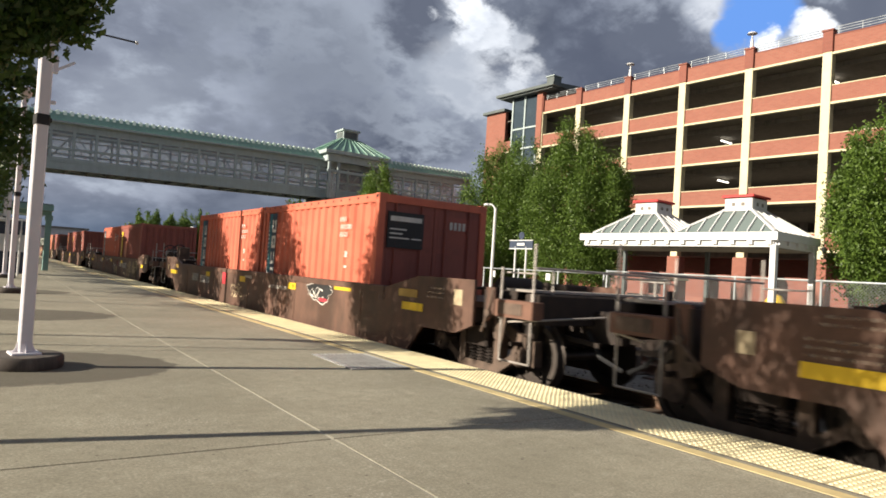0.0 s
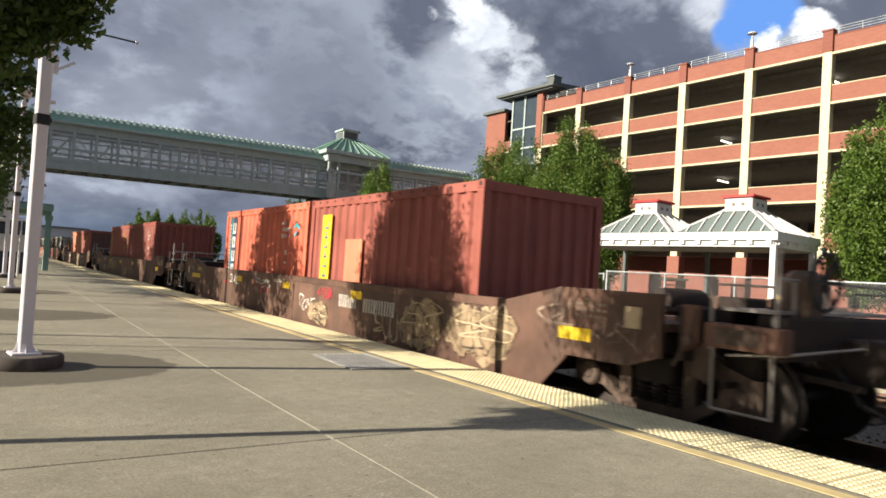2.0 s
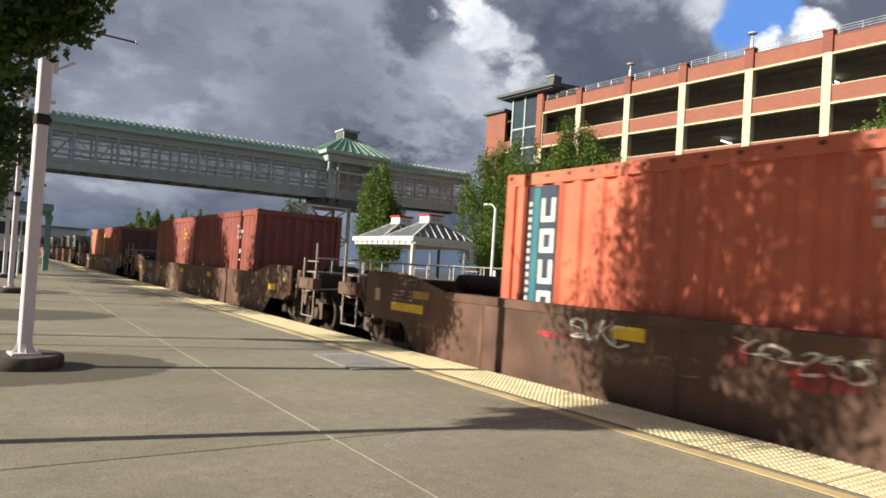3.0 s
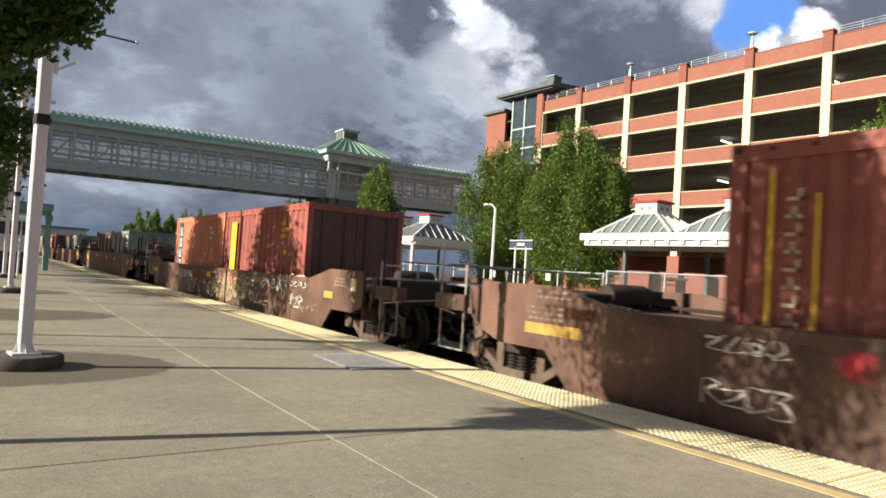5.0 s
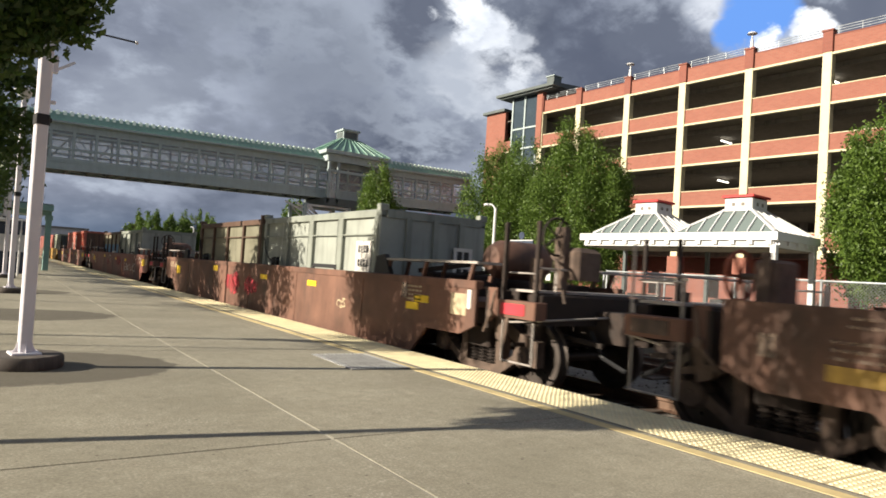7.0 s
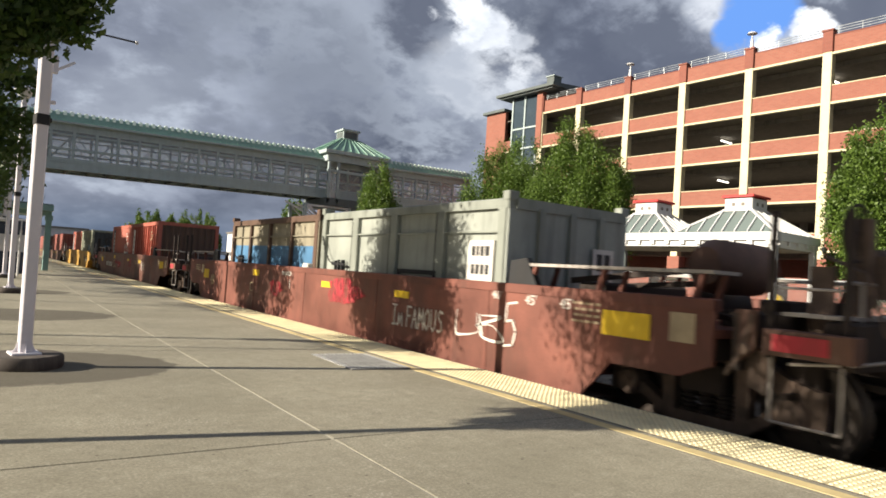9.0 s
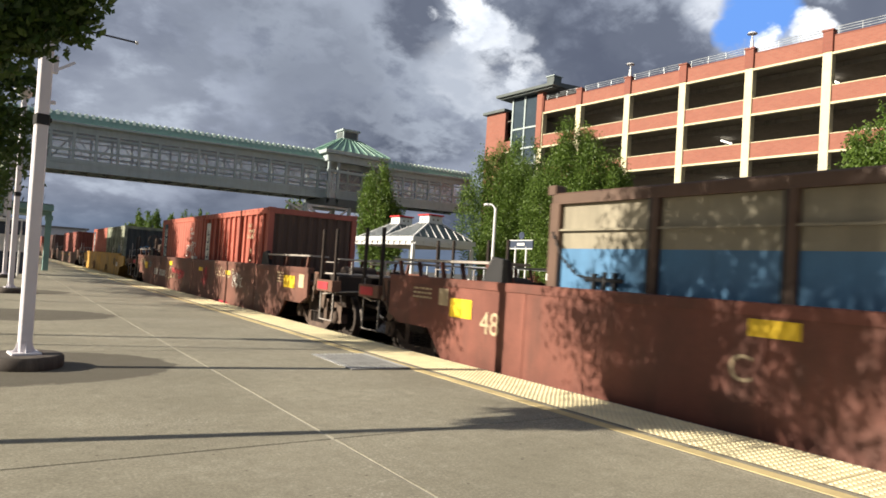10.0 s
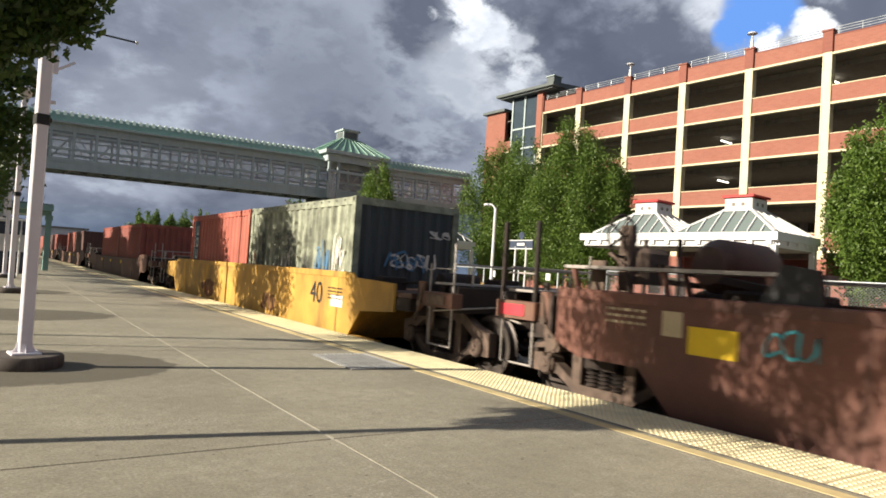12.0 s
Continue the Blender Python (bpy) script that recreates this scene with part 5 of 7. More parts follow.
            part("label_square", M().box(X - 0.003, X, y - 0.14, y + 0.14, 0.42, 0.72), BLUE, t, "blue square")
        elif kind == "number":
            c = MARK if len(mk) < 2 else mk[1]
            nb = M()
            for r, n in ((0, 4), (1, 7), (2, 5))[:3 if len(mk) < 3 else 2]:
                q = shift(letter_blocks(1.62 - n * 0.085, 1.62, 2.10 - r * 0.15, 2.19 - r * 0.15, n), X, 0, 0)
                nb.add(q.v, q.f)
            nb.box(X, X + 0.003, 1.15, 1.19, 1.40, 1.52).box(X, X + 0.003, 1.21, 1.25, 1.40, 1.52).box(X, X + 0.003, 1.15, 1.25, 1.20, 1.24)
            part("number_text_mark", nb, c, t, "row of painted number bars")
            if len(mk) > 2:
                lettering(mk[2], 0.15, c, t, X, 1.62, 1.80, "painted size code")
        elif kind == "logo":
            lg = M().prism([(0.42, 2.02), (0.62, 2.14), (0.80, 2.04), (0.74, 2.02), (0.62, 2.06), (0.50, 1.98)], X, X + 0.003, "x").prism([(0.62, 1.96), (0.74, 1.88), (0.72, 1.8), (0.6, 1.9)], X, X + 0.003, "x")
            part("logo_shape", lg, MARK_TEAL, t, "teal emblem shape")
        elif kind == "scrawl":
            _, col, y, z, w, h, n, seed = mk
            part("graffiti", shift(strokes(seed, w, h, n, 0.045), X - 0.004, y, z), col, t, "spray-painted scrawl")
        elif kind == "end_scrawl":
            _, col, x, z, w, h, n, seed = mk
            q = strokes(seed, w, h, n, 0.05)
            q.v = [(x + p[1], -0.012, z + p[2]) for p in q.v]
            part("graffiti", q, col, t, "spray-painted scrawl on the end")
        elif kind == "slim_label":
            y = LN - 0.60
            part("label_stripe", M().box(X - .003, X, y + .16, y + .20, 0.35, 2.3), YELLOW, t, "thin yellow upright stripe")
            part("label_stripe", M().box(X - .003, X, y - .24, y - .21, 0.9, 2.1), YELLOW, t, "thin yellow upright stripe")
            part("label_mark", upright_bars(X, y - 0.02, 0.35, 2.2, 12, 0.07), MARK_TAN, t, "slim pale upright marks")
        elif kind == "blob":
            _, col, y, z, w, h, seed = mk
            part("paint_patch", shift(spray_blob(seed, w, h), X - 0.002, y, z), col, t, "flaking paint patch")
        elif kind == "patch":
            _, col, y0, y1, z0, z1 = mk
            part("repair_patch", M().box(X, X + 0.012, y0, y1, z0, z1), col, t, "rectangular patch of another colour")
    MOVING.append((t, at_y))
    return t


def upright_bars(X, y, z0, z1, n, hw=0.11):
    m = M()
    p = (z1 - z0) / n
    for k in range(n):
        z = z0 + k * p
        m.box(X - 0.003, X, y - hw, y + hw, z, z + p * 0.22)
        if k % 2:
            m.box(X - 0.003, X, y - hw, y - hw * 0.5, z, z + p * 0.7)
        else:
            m.box(X - 0.003, X, y - hw * 0.27, y + hw * 0.27, z, z + p * 0.7)
    return m


def waste_bin_container(at_y, paint, label, lower=None, posts=None, plate=False, hatch=False, post_w=0.09):
    """An open steel waste box with upright posts on flat sides and a chain across one end."""
    t = thing("waste_container", label, "container", pose(TRACK, at_y, 0.16), "containers")
    W, LN, H = 1.20, 6.05, 2.10
    pp = posts or paint
    for sx in (-1, 1):
        x = sx * (W - 0.06)
        x0, x1 = min(x, x + sx * 0.02), max(x, x + sx * 0.02)
        part("side_panel", M().box(x0 - (sx * 0.03), x1 - (sx * 0.03), 0.1, LN - 0.1, 0.15 if not lower else 1.42, H - 0.12), paint, t)
        if lower:
            part("lower_panel", M().box(x0 - (sx * 0.03), x1 - (sx * 0.03), 0.1, LN - 0.1, 0.1, 1.42), lower, t, "blue painted lower band")
        part("top_rim", M().bevel_box(min(sx * W, sx * (W - 0.14)), max(sx * W, sx * (W - 0.14)), 0.02, LN - 0.02, H - 0.14, H, 0.02), pp, t)
        part("sill", M().box(min(sx * W, sx * (W - 0.12)), max(sx * W, sx * (W - 0.12)), 0.02, LN - 0.02, 0, 0.16), pp, t)
        n = 5
        for i in range(n):
            y = 0.06 + i * (LN - 0.24) / (n - 1)
            part("side_post", M().bevel_box(min(sx * (W + .005), sx * (W - .10)), max(sx * (W + .005), sx * (W - .10)), y, y + (0.17 if i in (0, n - 1) else post_w), 0.12, H - 0.12, 0.01), pp, t)
            # thin dark strips stand in for the shade beside the inner posts
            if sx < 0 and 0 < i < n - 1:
                part("shadow_gap", M().box(-W + 0.005, -W + 0.06, y + post_w, y + post_w + 0.035, 0.16, H - 0.14), DARK, t, "dark strip standing in for shade beside the post")
    part("mid_rail", M().box(-W + 0.012, -W + 0.04, 0.1, LN - 0.1, 1.63, 1.655), pp if not lower else paint, t)
    for y in (0.02, LN - 0.08):
        part("end_wall", M().box(-W + 0.02, W - 0.02, y, y + 0.06, 0.1, H - 0.1), paint, t)
        for x in (-0.6, 0.0, 0.6):
            part("end_post", M().box(x - 0.06, x + 0.06, y - 0.05 if y < 1 else y + 0.06, y if y < 1 else y + 0.11, 0.1, H - 0.1), pp, t)
        part("end_rim", M().box(-W + 0.14, W - 0.14, y - 0.03, y + 0.09, H - 0.14, H + 0.01), pp, t)
        for x in (-W + 0.08, W - 0.08):
            part("corner_casting", M().bevel_box(x - .09, x + .09, y - .02, y + .12, H - 0.02, H + 0.10, 0.008), pp, t)
    part("load_cover", M().box(-W + 0.1, W - 0.1, 0.08, LN - 0.08, H - 0.5, H - 0.45), DARK, t)
    part("floor", M().box(-W + 0.1, W - 0.1, 0.08, LN - 0.08, 0.0, 0.1), DARK, t)
    X = -W - 0.006
    if plate:
        part("number_plate_panel", M().box(X, X + 0.05, 0.28, 0.86, 0.95, 1.52), MARK, t, "white panel")
        part("panel_text_mark", M().box(X - .003, X, 0.36, 0.46, 1.30, 1.44).box(X - .003, X, 0.49, 0.57, 1.30, 1.44).box(X - .003, X, 0.60, 0.66, 1.30, 1.44).box(X - .003, X, 0.69, 0.77, 1.30, 1.44)
             .box(X - .003, X, 0.36, 0.44, 1.04, 1.18).box(X - .003, X, 0.47, 0.55, 1.04, 1.18).box(X - .003, X, 0.58, 0.66, 1.04, 1.18).box(X - .003, X, 0.69, 0.77, 1.04, 1.18), BLACKPLATE, t)
        part("end_number_panel", M().box(0.42, 0.86, -0.036, -0.03, 0.82, 1.52), MARK, t, "white panel on the end")
        part("end_panel_text_mark", M().box(0.5, 0.62, -0.04, -0.03, 1.2, 1.45).box(0.66, 0.78, -0.04, -0.03, 1.2, 1.45).box(0.5, 0.62, -0.04, -0.03, 0.9, 1.12).box(0.66, 0.78, -0.04, -0.03, 0.9, 1.12), BLACKPLATE, t)
    if hatch:
        hx = -W + 0.03
        part("hatch", M().bevel_box(hx - .03, hx + .02, 1.75, 2.75, 0.35, 1.0, 0.01), paint, t)
        part("hatch_frame", M().box(hx - .05, hx, 1.68, 2.82, 0.98, 1.05).box(hx - .05, hx, 1.68, 1.75, 0.3, 0.98).box(hx - .05, hx, 2.75, 2.82, 0.3, 0.98), DARK, t)
    ch = M()
    pts = [Vector((-W - 0.02, LN - 0.1, 1.62)), Vector((-W - 0.03, LN - 0.3, 1.30)), Vector((-W - 0.03, LN - 0.55, 1.10)), Vector((-W - 0.02, LN - 0.95, 1.06))]
    for a, b in zip(pts, pts[1:]):
        for k in range(7):
            p, q = a.lerp(b, k / 7), a.lerp(b, (k + 0.8) / 7)
            ch.beam(p, q, 0.028 if k % 2 else 0.016)
    part("chain", ch, DARK, t, "hanging dark chain")
    part("latch", M().box(-W - .05, -W + .02, LN - 0.84, LN - 0.80, 0.92, 1.13).box(-W - .05, -W + .02, LN - 1.14, LN - 1.10, 0.92, 1.15).cyl((-W - .04, LN - 1.25, 1.06), (-W - .04, LN - 0.7, 1.06), 0.025, n=6).cyl((-W - .05, LN - 1.0, 0.9), (-W - .05, LN - 1.0, 1.15), 0.03, n=6), DARK, t)
    MOVING.append((t, at_y))
    return t


# ---- parts that all the wagons share ----
def bogie_meshes():
    # cast side frame with window openings
    s = M()
    x0, x1 = -0.07, 0.07
    s.prism([(-1.15, 0.52), (-0.75, 0.60), (-0.45, 0.78), (0.45, 0.78), (0.75, 0.60), (1.15, 0.52), (1.15, 0.66), (0.80, 0.76), (0.5, 0.92), (-0.5, 0.92), (-0.80, 0.76), (-1.15, 0.66)], x0, x1, "x")
    s.prism([(-1.12, 0.36), (-0.72, 0.34), (-0.36, 0.12), (0.36, 0.12), (0.72, 0.34), (1.12, 0.36), (1.12, 0.50), (0.78, 0.50), (0.40, 0.27), (-0.40, 0.27), (-0.78, 0.50), (-1.12, 0.50)], x0, x1, "x")
    for y in (-0.40, 0.40):
        s.prism([(y - .07, 0.25), (y + .07, 0.25), (y + .07, 0.82), (y - .07, 0.82)], x0, x1, "x")
    for k in (-1, 1):
        s.prism([(k * 1.15, 0.34), (k * 1.15, 0.68), (k * 0.98, 0.68), (k * 0.98, 0.34)], x0, x1, "x")
    bol = M().bevel_box(-1.12, 1.12, -0.24, 0.24, 0.50, 0.80, 0.03)
    sp = M()
    for k in range(5):
        z = 0.28 + k * 0.045
        sp.lathe([(0.055, z), (0.085, z + 0.01), (0.085, z + 0.026), (0.055, z + 0.034)], (0, 0, 0), n=10)
    sp.cyl((0, 0, 0.27), (0, 0, 0.51), 0.05, n=8)
    br = M().beam((-0.8, 0, 0.42), (0.8, 0, 0.42), 0.09).beam((-0.8, 0, 0.42), (0, -0.2, 0.38), 0.05).beam((0.8, 0, 0.42), (0, -0.2, 0.38), 0.05)
    box = M().lathe([(0.0, -0.14), (0.05, -0.14), (0.055, -0.125), (0.12, -0.12), (0.145, -0.09), (0.145, 0.10), (0.12, 0.14), (0, 0.14)], (0, 0, 0), "x", 12)
    w = M()
    w.cyl((-0.95, 0, 0), (0.95, 0, 0), 0.075, n=10)
    prof = [(0.0, -0.07), (0.12, -0.07), (0.13, -0.03), (0.37, -0.02), (0.375, -0.065), (0.455, -0.065), (0.458, 0.03), (0.487, 0.045), (0.487, 0.07), (0.38, 0.07), (0.37, 0.04), (0.13, 0.04), (0.0, 0.06)]
    for sx in (-1, 1):
        w.lathe([(r, -sx * h) for r, h in prof], (sx * 0.757, 0, 0), "x", 28)
        for k in range(6):
            a = k * 1.0472
            w.cyl((sx * 0.77, 0.25 * math.cos(a), 0.25 * math.sin(a)), (sx * 0.81, 0.25 * math.cos(a), 0.25 * math.sin(a)), 0.02, n=6)
    return (s.mesh("side_frame", BOGIE_SIDE), bol.mesh("bogie", BOGIE), sp.mesh("spring", BOGIE), br.mesh("brake_beam", BOGIE), box.mesh("axle_box", BOGIE_SIDE), w.mesh("wheelset", TREAD, True))


BOGIE_PARTS = None


def add_bogie(parent, y, spin):
    global BOGIE_PARTS
    if BOGIE_PARTS is None:
        BOGIE_PARTS = bogie_meshes()
    s, bol, sp, br, bx, wh = BOGIE_PARTS
    b = new("bogie", bol)
    b.parent, b.location = parent, (0, y, 0)
    todo = [(br, (0, -0.5, 0), 0), (br, (0, 0.5, 0), 180)]
    for sx in (-1, 1):
        todo.append((s, (sx * 0.98, 0, 0), 0))
        todo += [(sp, (sx * 0.98, yy, 0), 0) for yy in (-0.19, 0.0, 0.19)]
        todo += [(bx, (sx * 1.0, yy, 0.456), 0 if sx < 0 else 180) for yy in (-0.89, 0.89)]
    for me, at, rz in todo:
        o = new(me.name, me)
        o.parent, o.matrix_basis = b, pose(*at, rz=rz)
    for yy in (-0.89, 0.89):
        o = new("wheelset", wh)
        o.parent, o.location = b, (0, yy, 0.457)
        if spin:
            SPINNING.append((o, yy))


def well_wagon(y0, paint, label, kind="deep", decor=(), spin=True, top=1.20, end_fit="plain"):
    """One well unit. Local y 0 is the front container's leading end; z 0 is the rail head."""
    t = thing("well_wagon", label, "freight wagon", pose(TRACK, y0, RAILTOP), "well wagons")
    LN = 12.35
    S = 1.47                      # half width over the side sills
    f, r = -3.30, LN + 3.30       # ends of the side plates
    zt = top                      # top of the side plate over the rail
    ze = 1.42 if kind != "yellow" else 1.36
    for sx in (-1, 1):
        lo = 0.16
        if kind == "straight":
            outline = [(-1.62, lo), (LN + 1.62, lo), (LN + 2.12, 0.66), (LN + 2.95, 0.66), (r, 0.80), (r, zt), (f, zt), (f, 0.80), (-2.95, 0.66), (-2.12, 0.66)]
        elif kind == "yellow":
            outline = [(-0.45, lo), (LN + 0.45, lo), (LN + 0.95, 0.72), (LN + 2.1, 0.80), (LN + 2.1, zt - 0.02), (LN + 0.7, zt + 0.02), (LN + 0.55, zt + 0.1), (-0.55, zt + 0.1), (-0.7, zt + 0.02), (-2.1, zt - 0.02), (-2.1, 0.80), (-0.95, 0.72)]
        else:
            outline = [(-1.55, lo), (LN + 1.55, lo), (LN + 2.05, 0.66), (LN + 2.9, 0.66), (r, 0.80), (r, ze), (LN + 1.9, ze), (LN + 0.9, zt), (-0.9, zt), (-1.9, ze), (f, ze), (f, 0.80), (-2.9, 0.66), (-2.05, 0.66)]
        x = sx * S
        part("side_sill", M().prism(outline, min(x, x - sx * 0.05), max(x, x - sx * 0.05), "x"), paint, t)
        tz = zt
        ya, yb = (-0.85, LN + 0.85) if kind == "deep" else ((f, r) if kind == "straight" else (-0.45, LN + 0.45))
        zz = zt if kind != "yellow" else zt + 0.1
        part("top_chord", M().bevel_box(min(x + sx * .018, x - sx * .13), max(x + sx * .018, x - sx * .13), ya, yb, zz - 0.10, zz + 0.012, 0.012), paint, t)
        part("bottom_chord", M().box(min(x + sx * .012, x - sx * .16), max(x + sx * .012, x - sx * .16), -1.5, LN + 1.5, lo - 0.03, lo + 0.10), paint, t)
        ribs = M()
        for k in range(9):
            y = 0.4 + k * (LN - 0.8) / 8
            ribs.box(min(x - sx * .05, x - sx * .12), max(x - sx * .05, x - sx * .12), y - 0.04, y + 0.04, lo, zz - 0.1)
        part("inner_rib", ribs, paint, t)
        seam = M()
        for k in (0.0, 3.05, 6.17, 9.3, LN):
            seam.box(min(x, x + sx * .008), max(x, x + sx * .008), k - 0.035, k + 0.035, lo + 0.1, zz - 0.1)
        part("weld_strap", seam, paint, t)
    # floor of the well, cross bearers, end bulkheads
    fl = M()
    for k in range(8):
        y = 0.25 + k * (LN - 0.5) / 7
        fl.box(-S + 0.05, S - 0.05, y - 0.15, y + 0.15, 0.13, 0.25)
    part("cross_bearer", fl, paint, t)
    for yb, s in ((-0.35, -1), (LN + 0.35, 1)):
        part("bulkhead", M().prism([(yb, 0.2), (yb + s * 0.08, 0.2), (yb + s * 0.75, 1.05), (yb + s * 0.67, 1.05)], -S + 0.05, S - 0.05, "x"), paint, t)
        if kind == "yellow":
            yb -= s * 0.75
        cen = yb + s * 2.6
        part("draft_sill", M().bevel_box(-0.35, 0.35, min(yb + s * .6, yb + s * 4.55), max(yb + s * .6, yb + s * 4.55), 0.72, 1.12, 0.03), BOGIE, t)
        part("end_deck", M().box(-S + 0.06, S - 0.06, min(yb + s * .6, yb + s * 2.95), max(yb + s * .6, yb + s * 2.95), 1.05, 1.13), paint if kind != "yellow" else CAR_BROWN, t)
        part("body_bolster", M().bevel_box(-S + 0.06, S - 0.06, cen - 0.30, cen + 0.30, 0.84, 1.05, 0.02), BOGIE, t)
        part("end_beam", M().bevel_box(-1.35, 1.35, min(yb + s * 3.85, yb + s * 4.1), max(yb + s * 3.85, yb + s * 4.1), 0.92, 1.30, 0.02), BOGIE, t)
        part("end_plate", M().box(-1.40, 1.40, min(yb + s * 3.1, yb + s * 3.16), max(yb + s * 3.1, yb + s * 3.16), 0.80, 1.30), BOGIE, t)
        gear = M().beam((-1.25, yb + s * 3.2, 0.98), (1.25, yb + s * 3.95, 0.98), 0.07).beam((-1.25, yb + s * 3.5, 0.62), (1.25, yb + s * 3.5, 0.62), 0.05)
        gear.beam((-0.6, yb + s * 3.1, 0.8), (-0.55, yb + s * 4.4, 0.7), 0.06).beam((0.6, yb + s * 3.1, 0.8), (0.5, yb + s * 4.4, 0.7), 0.06).bevel_box(-0.95, -0.4, yb + s * 3.5 - .16, yb + s * 3.5 + .16, 0.62, 0.92, 0.03)
        gear.cyl((-0.9, yb + s * 3.75, 1.13), (-0.9, yb + s * 3.75, 1.45), 0.05, n=8).bevel_box(-1.15, -0.72, yb + s * 3.4 - .1, yb + s * 3.4 + .1, 1.13, 1.33, 0.02)
        part("coupler_gear", gear, BOGIE, t)
        # coupler
        part("coupler", M().bevel_box(-0.13, 0.13, min(yb + s * 4.4, yb + s * 4.72), max(yb + s * 4.4, yb + s * (5.45 if kind == "yellow" else 4.72)), 0.72, 1.0, 0.04).prism([(-0.2, yb + s * 4.55), (0.22, yb + s * 4.55), (0.18, yb + s * 4.72), (-0.1, yb + s * 4.72)], 0.74, 0.98, "z"), BOGIE, t)
        part("air_hose", M().pipe([(-0.45, yb + s * 4.1, 0.85), (-0.48, yb + s * 4.35, 0.55), (-0.40, yb + s * 4.65, 0.42)], 0.028, 6), DARK, t, "black rubber air hose")
        # steps, grab irons and stanchions at the corner
        for sx in (-1, 1):
            xx = sx * 1.38
            y1, y2 = yb + s * 3.45, yb + s * 4.02
            st = M().pipe([(xx, y1, 1.18), (xx, y1, 0.42), (xx, y2, 0.42), (xx, y2, 1.30)], 0.014, 6)
            part("step", st, STEEL_LT, t, "bent steel corner step")
            straight = kind == "straight"
            for yy in (y1 - s * 0.02, y2 + s * 0.02):
                if straight:
                    part("stanchion", M().bevel_box(xx - 0.03, xx + 0.03, yy - 0.025, yy + 0.025, 0.95, 2.20, 0.008), BOGIE, t)
                else:
                    part("stanchion", M().cyl((xx, yy, 0.95), (xx, yy, 1.62 if yy * s < y2 * s else 1.92), 0.017, n=6), STEEL_LT, t)
            part("grab_iron", M().pipe([(xx - sx * .06, y1, 1.55), (xx - sx * .06, y2, 1.55)], 0.012, 6), STEEL_LT, t)
            part("corner_bracket", M().bevel_box(xx - 0.10, xx + 0.10, min(y1, y2) - 0.12, max(y1, y2) + 0.03, 0.98, 1.20, 0.01).prism([(y1 - s * 0.14, 1.0), (y1 - s * 0.14, 1.34), (y1 - s * 0.32, 1.34), (y1 - s * 0.32, 0.86)], xx - 0.02, xx + 0.02, "x"), CAR_TAN, t, "rusty corner bracket")
            part("corner_hanger", M().prism([(y1 - s * 0.05, 0.98), (y1 - s * 0.36, 0.98), (y1 - s * 0.28, 0.66), (y1 - s * 0.12, 0.60)], xx - sx * 0.14 - 0.015, xx - sx * 0.14 + 0.015, "x"), BOGIE_SIDE, t)
            part("reflector", M().box(xx + sx * 0.10, xx + sx * 0.112, min(y1, y2) + .06, max(y1, y2) - .06, 1.02, 1.16), MARK_RED if straight else BOGIE_SIDE, t, "small corner plate")
        part("crossover_platform", M().box(-1.34, 1.34, min(yb + s * 3.50, yb + s * 3.98), max(yb + s * 3.50, yb + s * 3.98), 1.315, 1.345), STEEL_LT, t, "worn steel crossover platform")
        part("uncoupling_lever", M().pipe([(-1.42, yb + s * 3.62, 0.92), (-1.36, yb + s * 4.12, 0.98), (-0.3, yb + s * 4.30, 1.05)], 0.014, 6), STEEL_LT, t, "thin bent uncoupling rod")
        part("pipe_bracket", M().pipe([(-1.40, yb + s * 3.28, 1.30), (-1.42, yb + s * 3.20, 0.96), (-1.36, yb + s * 3.02, 0.74)], 0.022, 6).lathe([(0.0, -0.03), (0.05, -0.03), (0.05, 0.03), (0.0, 0.03)], (-1.42, yb + s * 3.22, 1.0), "x", 10), BOGIE_SIDE, t)
        rail = M().pipe([(-1.3, yb + s * 3.98, 1.62), (1.3, yb + s * 3.98, 1.62)], 0.016, 6).pipe([(-1.0, yb + s * 3.98, 1.15), (-1.0, yb + s * 3.98, 1.62)], 0.016, 6).pipe([(1.0, yb + s * 3.98, 1.15), (1.0, yb + s * 3.98, 1.62)], 0.016, 6)
        part("end_handrail", rail, STEEL_LT, t)
        cyl = M().lathe([(0, -0.42), (0.15, -0.40), (0.17, -0.3), (0.17, 0.3), (0.15, 0.40), (0, 0.42)], (0.2, yb + s * 1.95, 1.32), "x", 14)
        part("air_reservoir", cyl, BOGIE, t, "", True)
        part("brake_pipe", M().pipe([(0.9, yb + s * 0.9, 1.2), (0.9, yb + s * 3.0, 1.22), (0.3, yb + s * 3.9, 1.0)], 0.03, 6).pipe([(-0.9, yb + s * 0.9, 1.2), (-0.7, yb + s * 2.2, 1.3), (-0.9, yb + s * 3.0, 1.2)], 0.025, 6), BOGIE, t)
        for x0, x1, q, hw, zz in ((-1.2, -0.7, 1.5, 0.14, 1.36), (-0.6, -0.1, 2.55, 0.1, 1.30), (0.7, 1.2, 2.3, 0.2, 1.42)):
            part("deck_lug", M().bevel_box(x0, x1, yb + s * q - hw, yb + s * q + hw, 1.13, zz, 0.02), BOGIE, t)
        add_bogie(t, -2.95 if s < 0 else LN + 2.95, spin)
        if kind == "straight":
            zc = zt
            for sx in (-1, 1):
                x = sx * 1.22
                ya, yb2 = yb + s * 0.1, yb + s * 2.9
                wk = M().box(x - 0.22, x + 0.22, min(ya, yb2), max(ya, yb2), zc + 0.24, zc + 0.275)
                part("walkway", wk, STEEL_LT, t, "raised steel walkway")
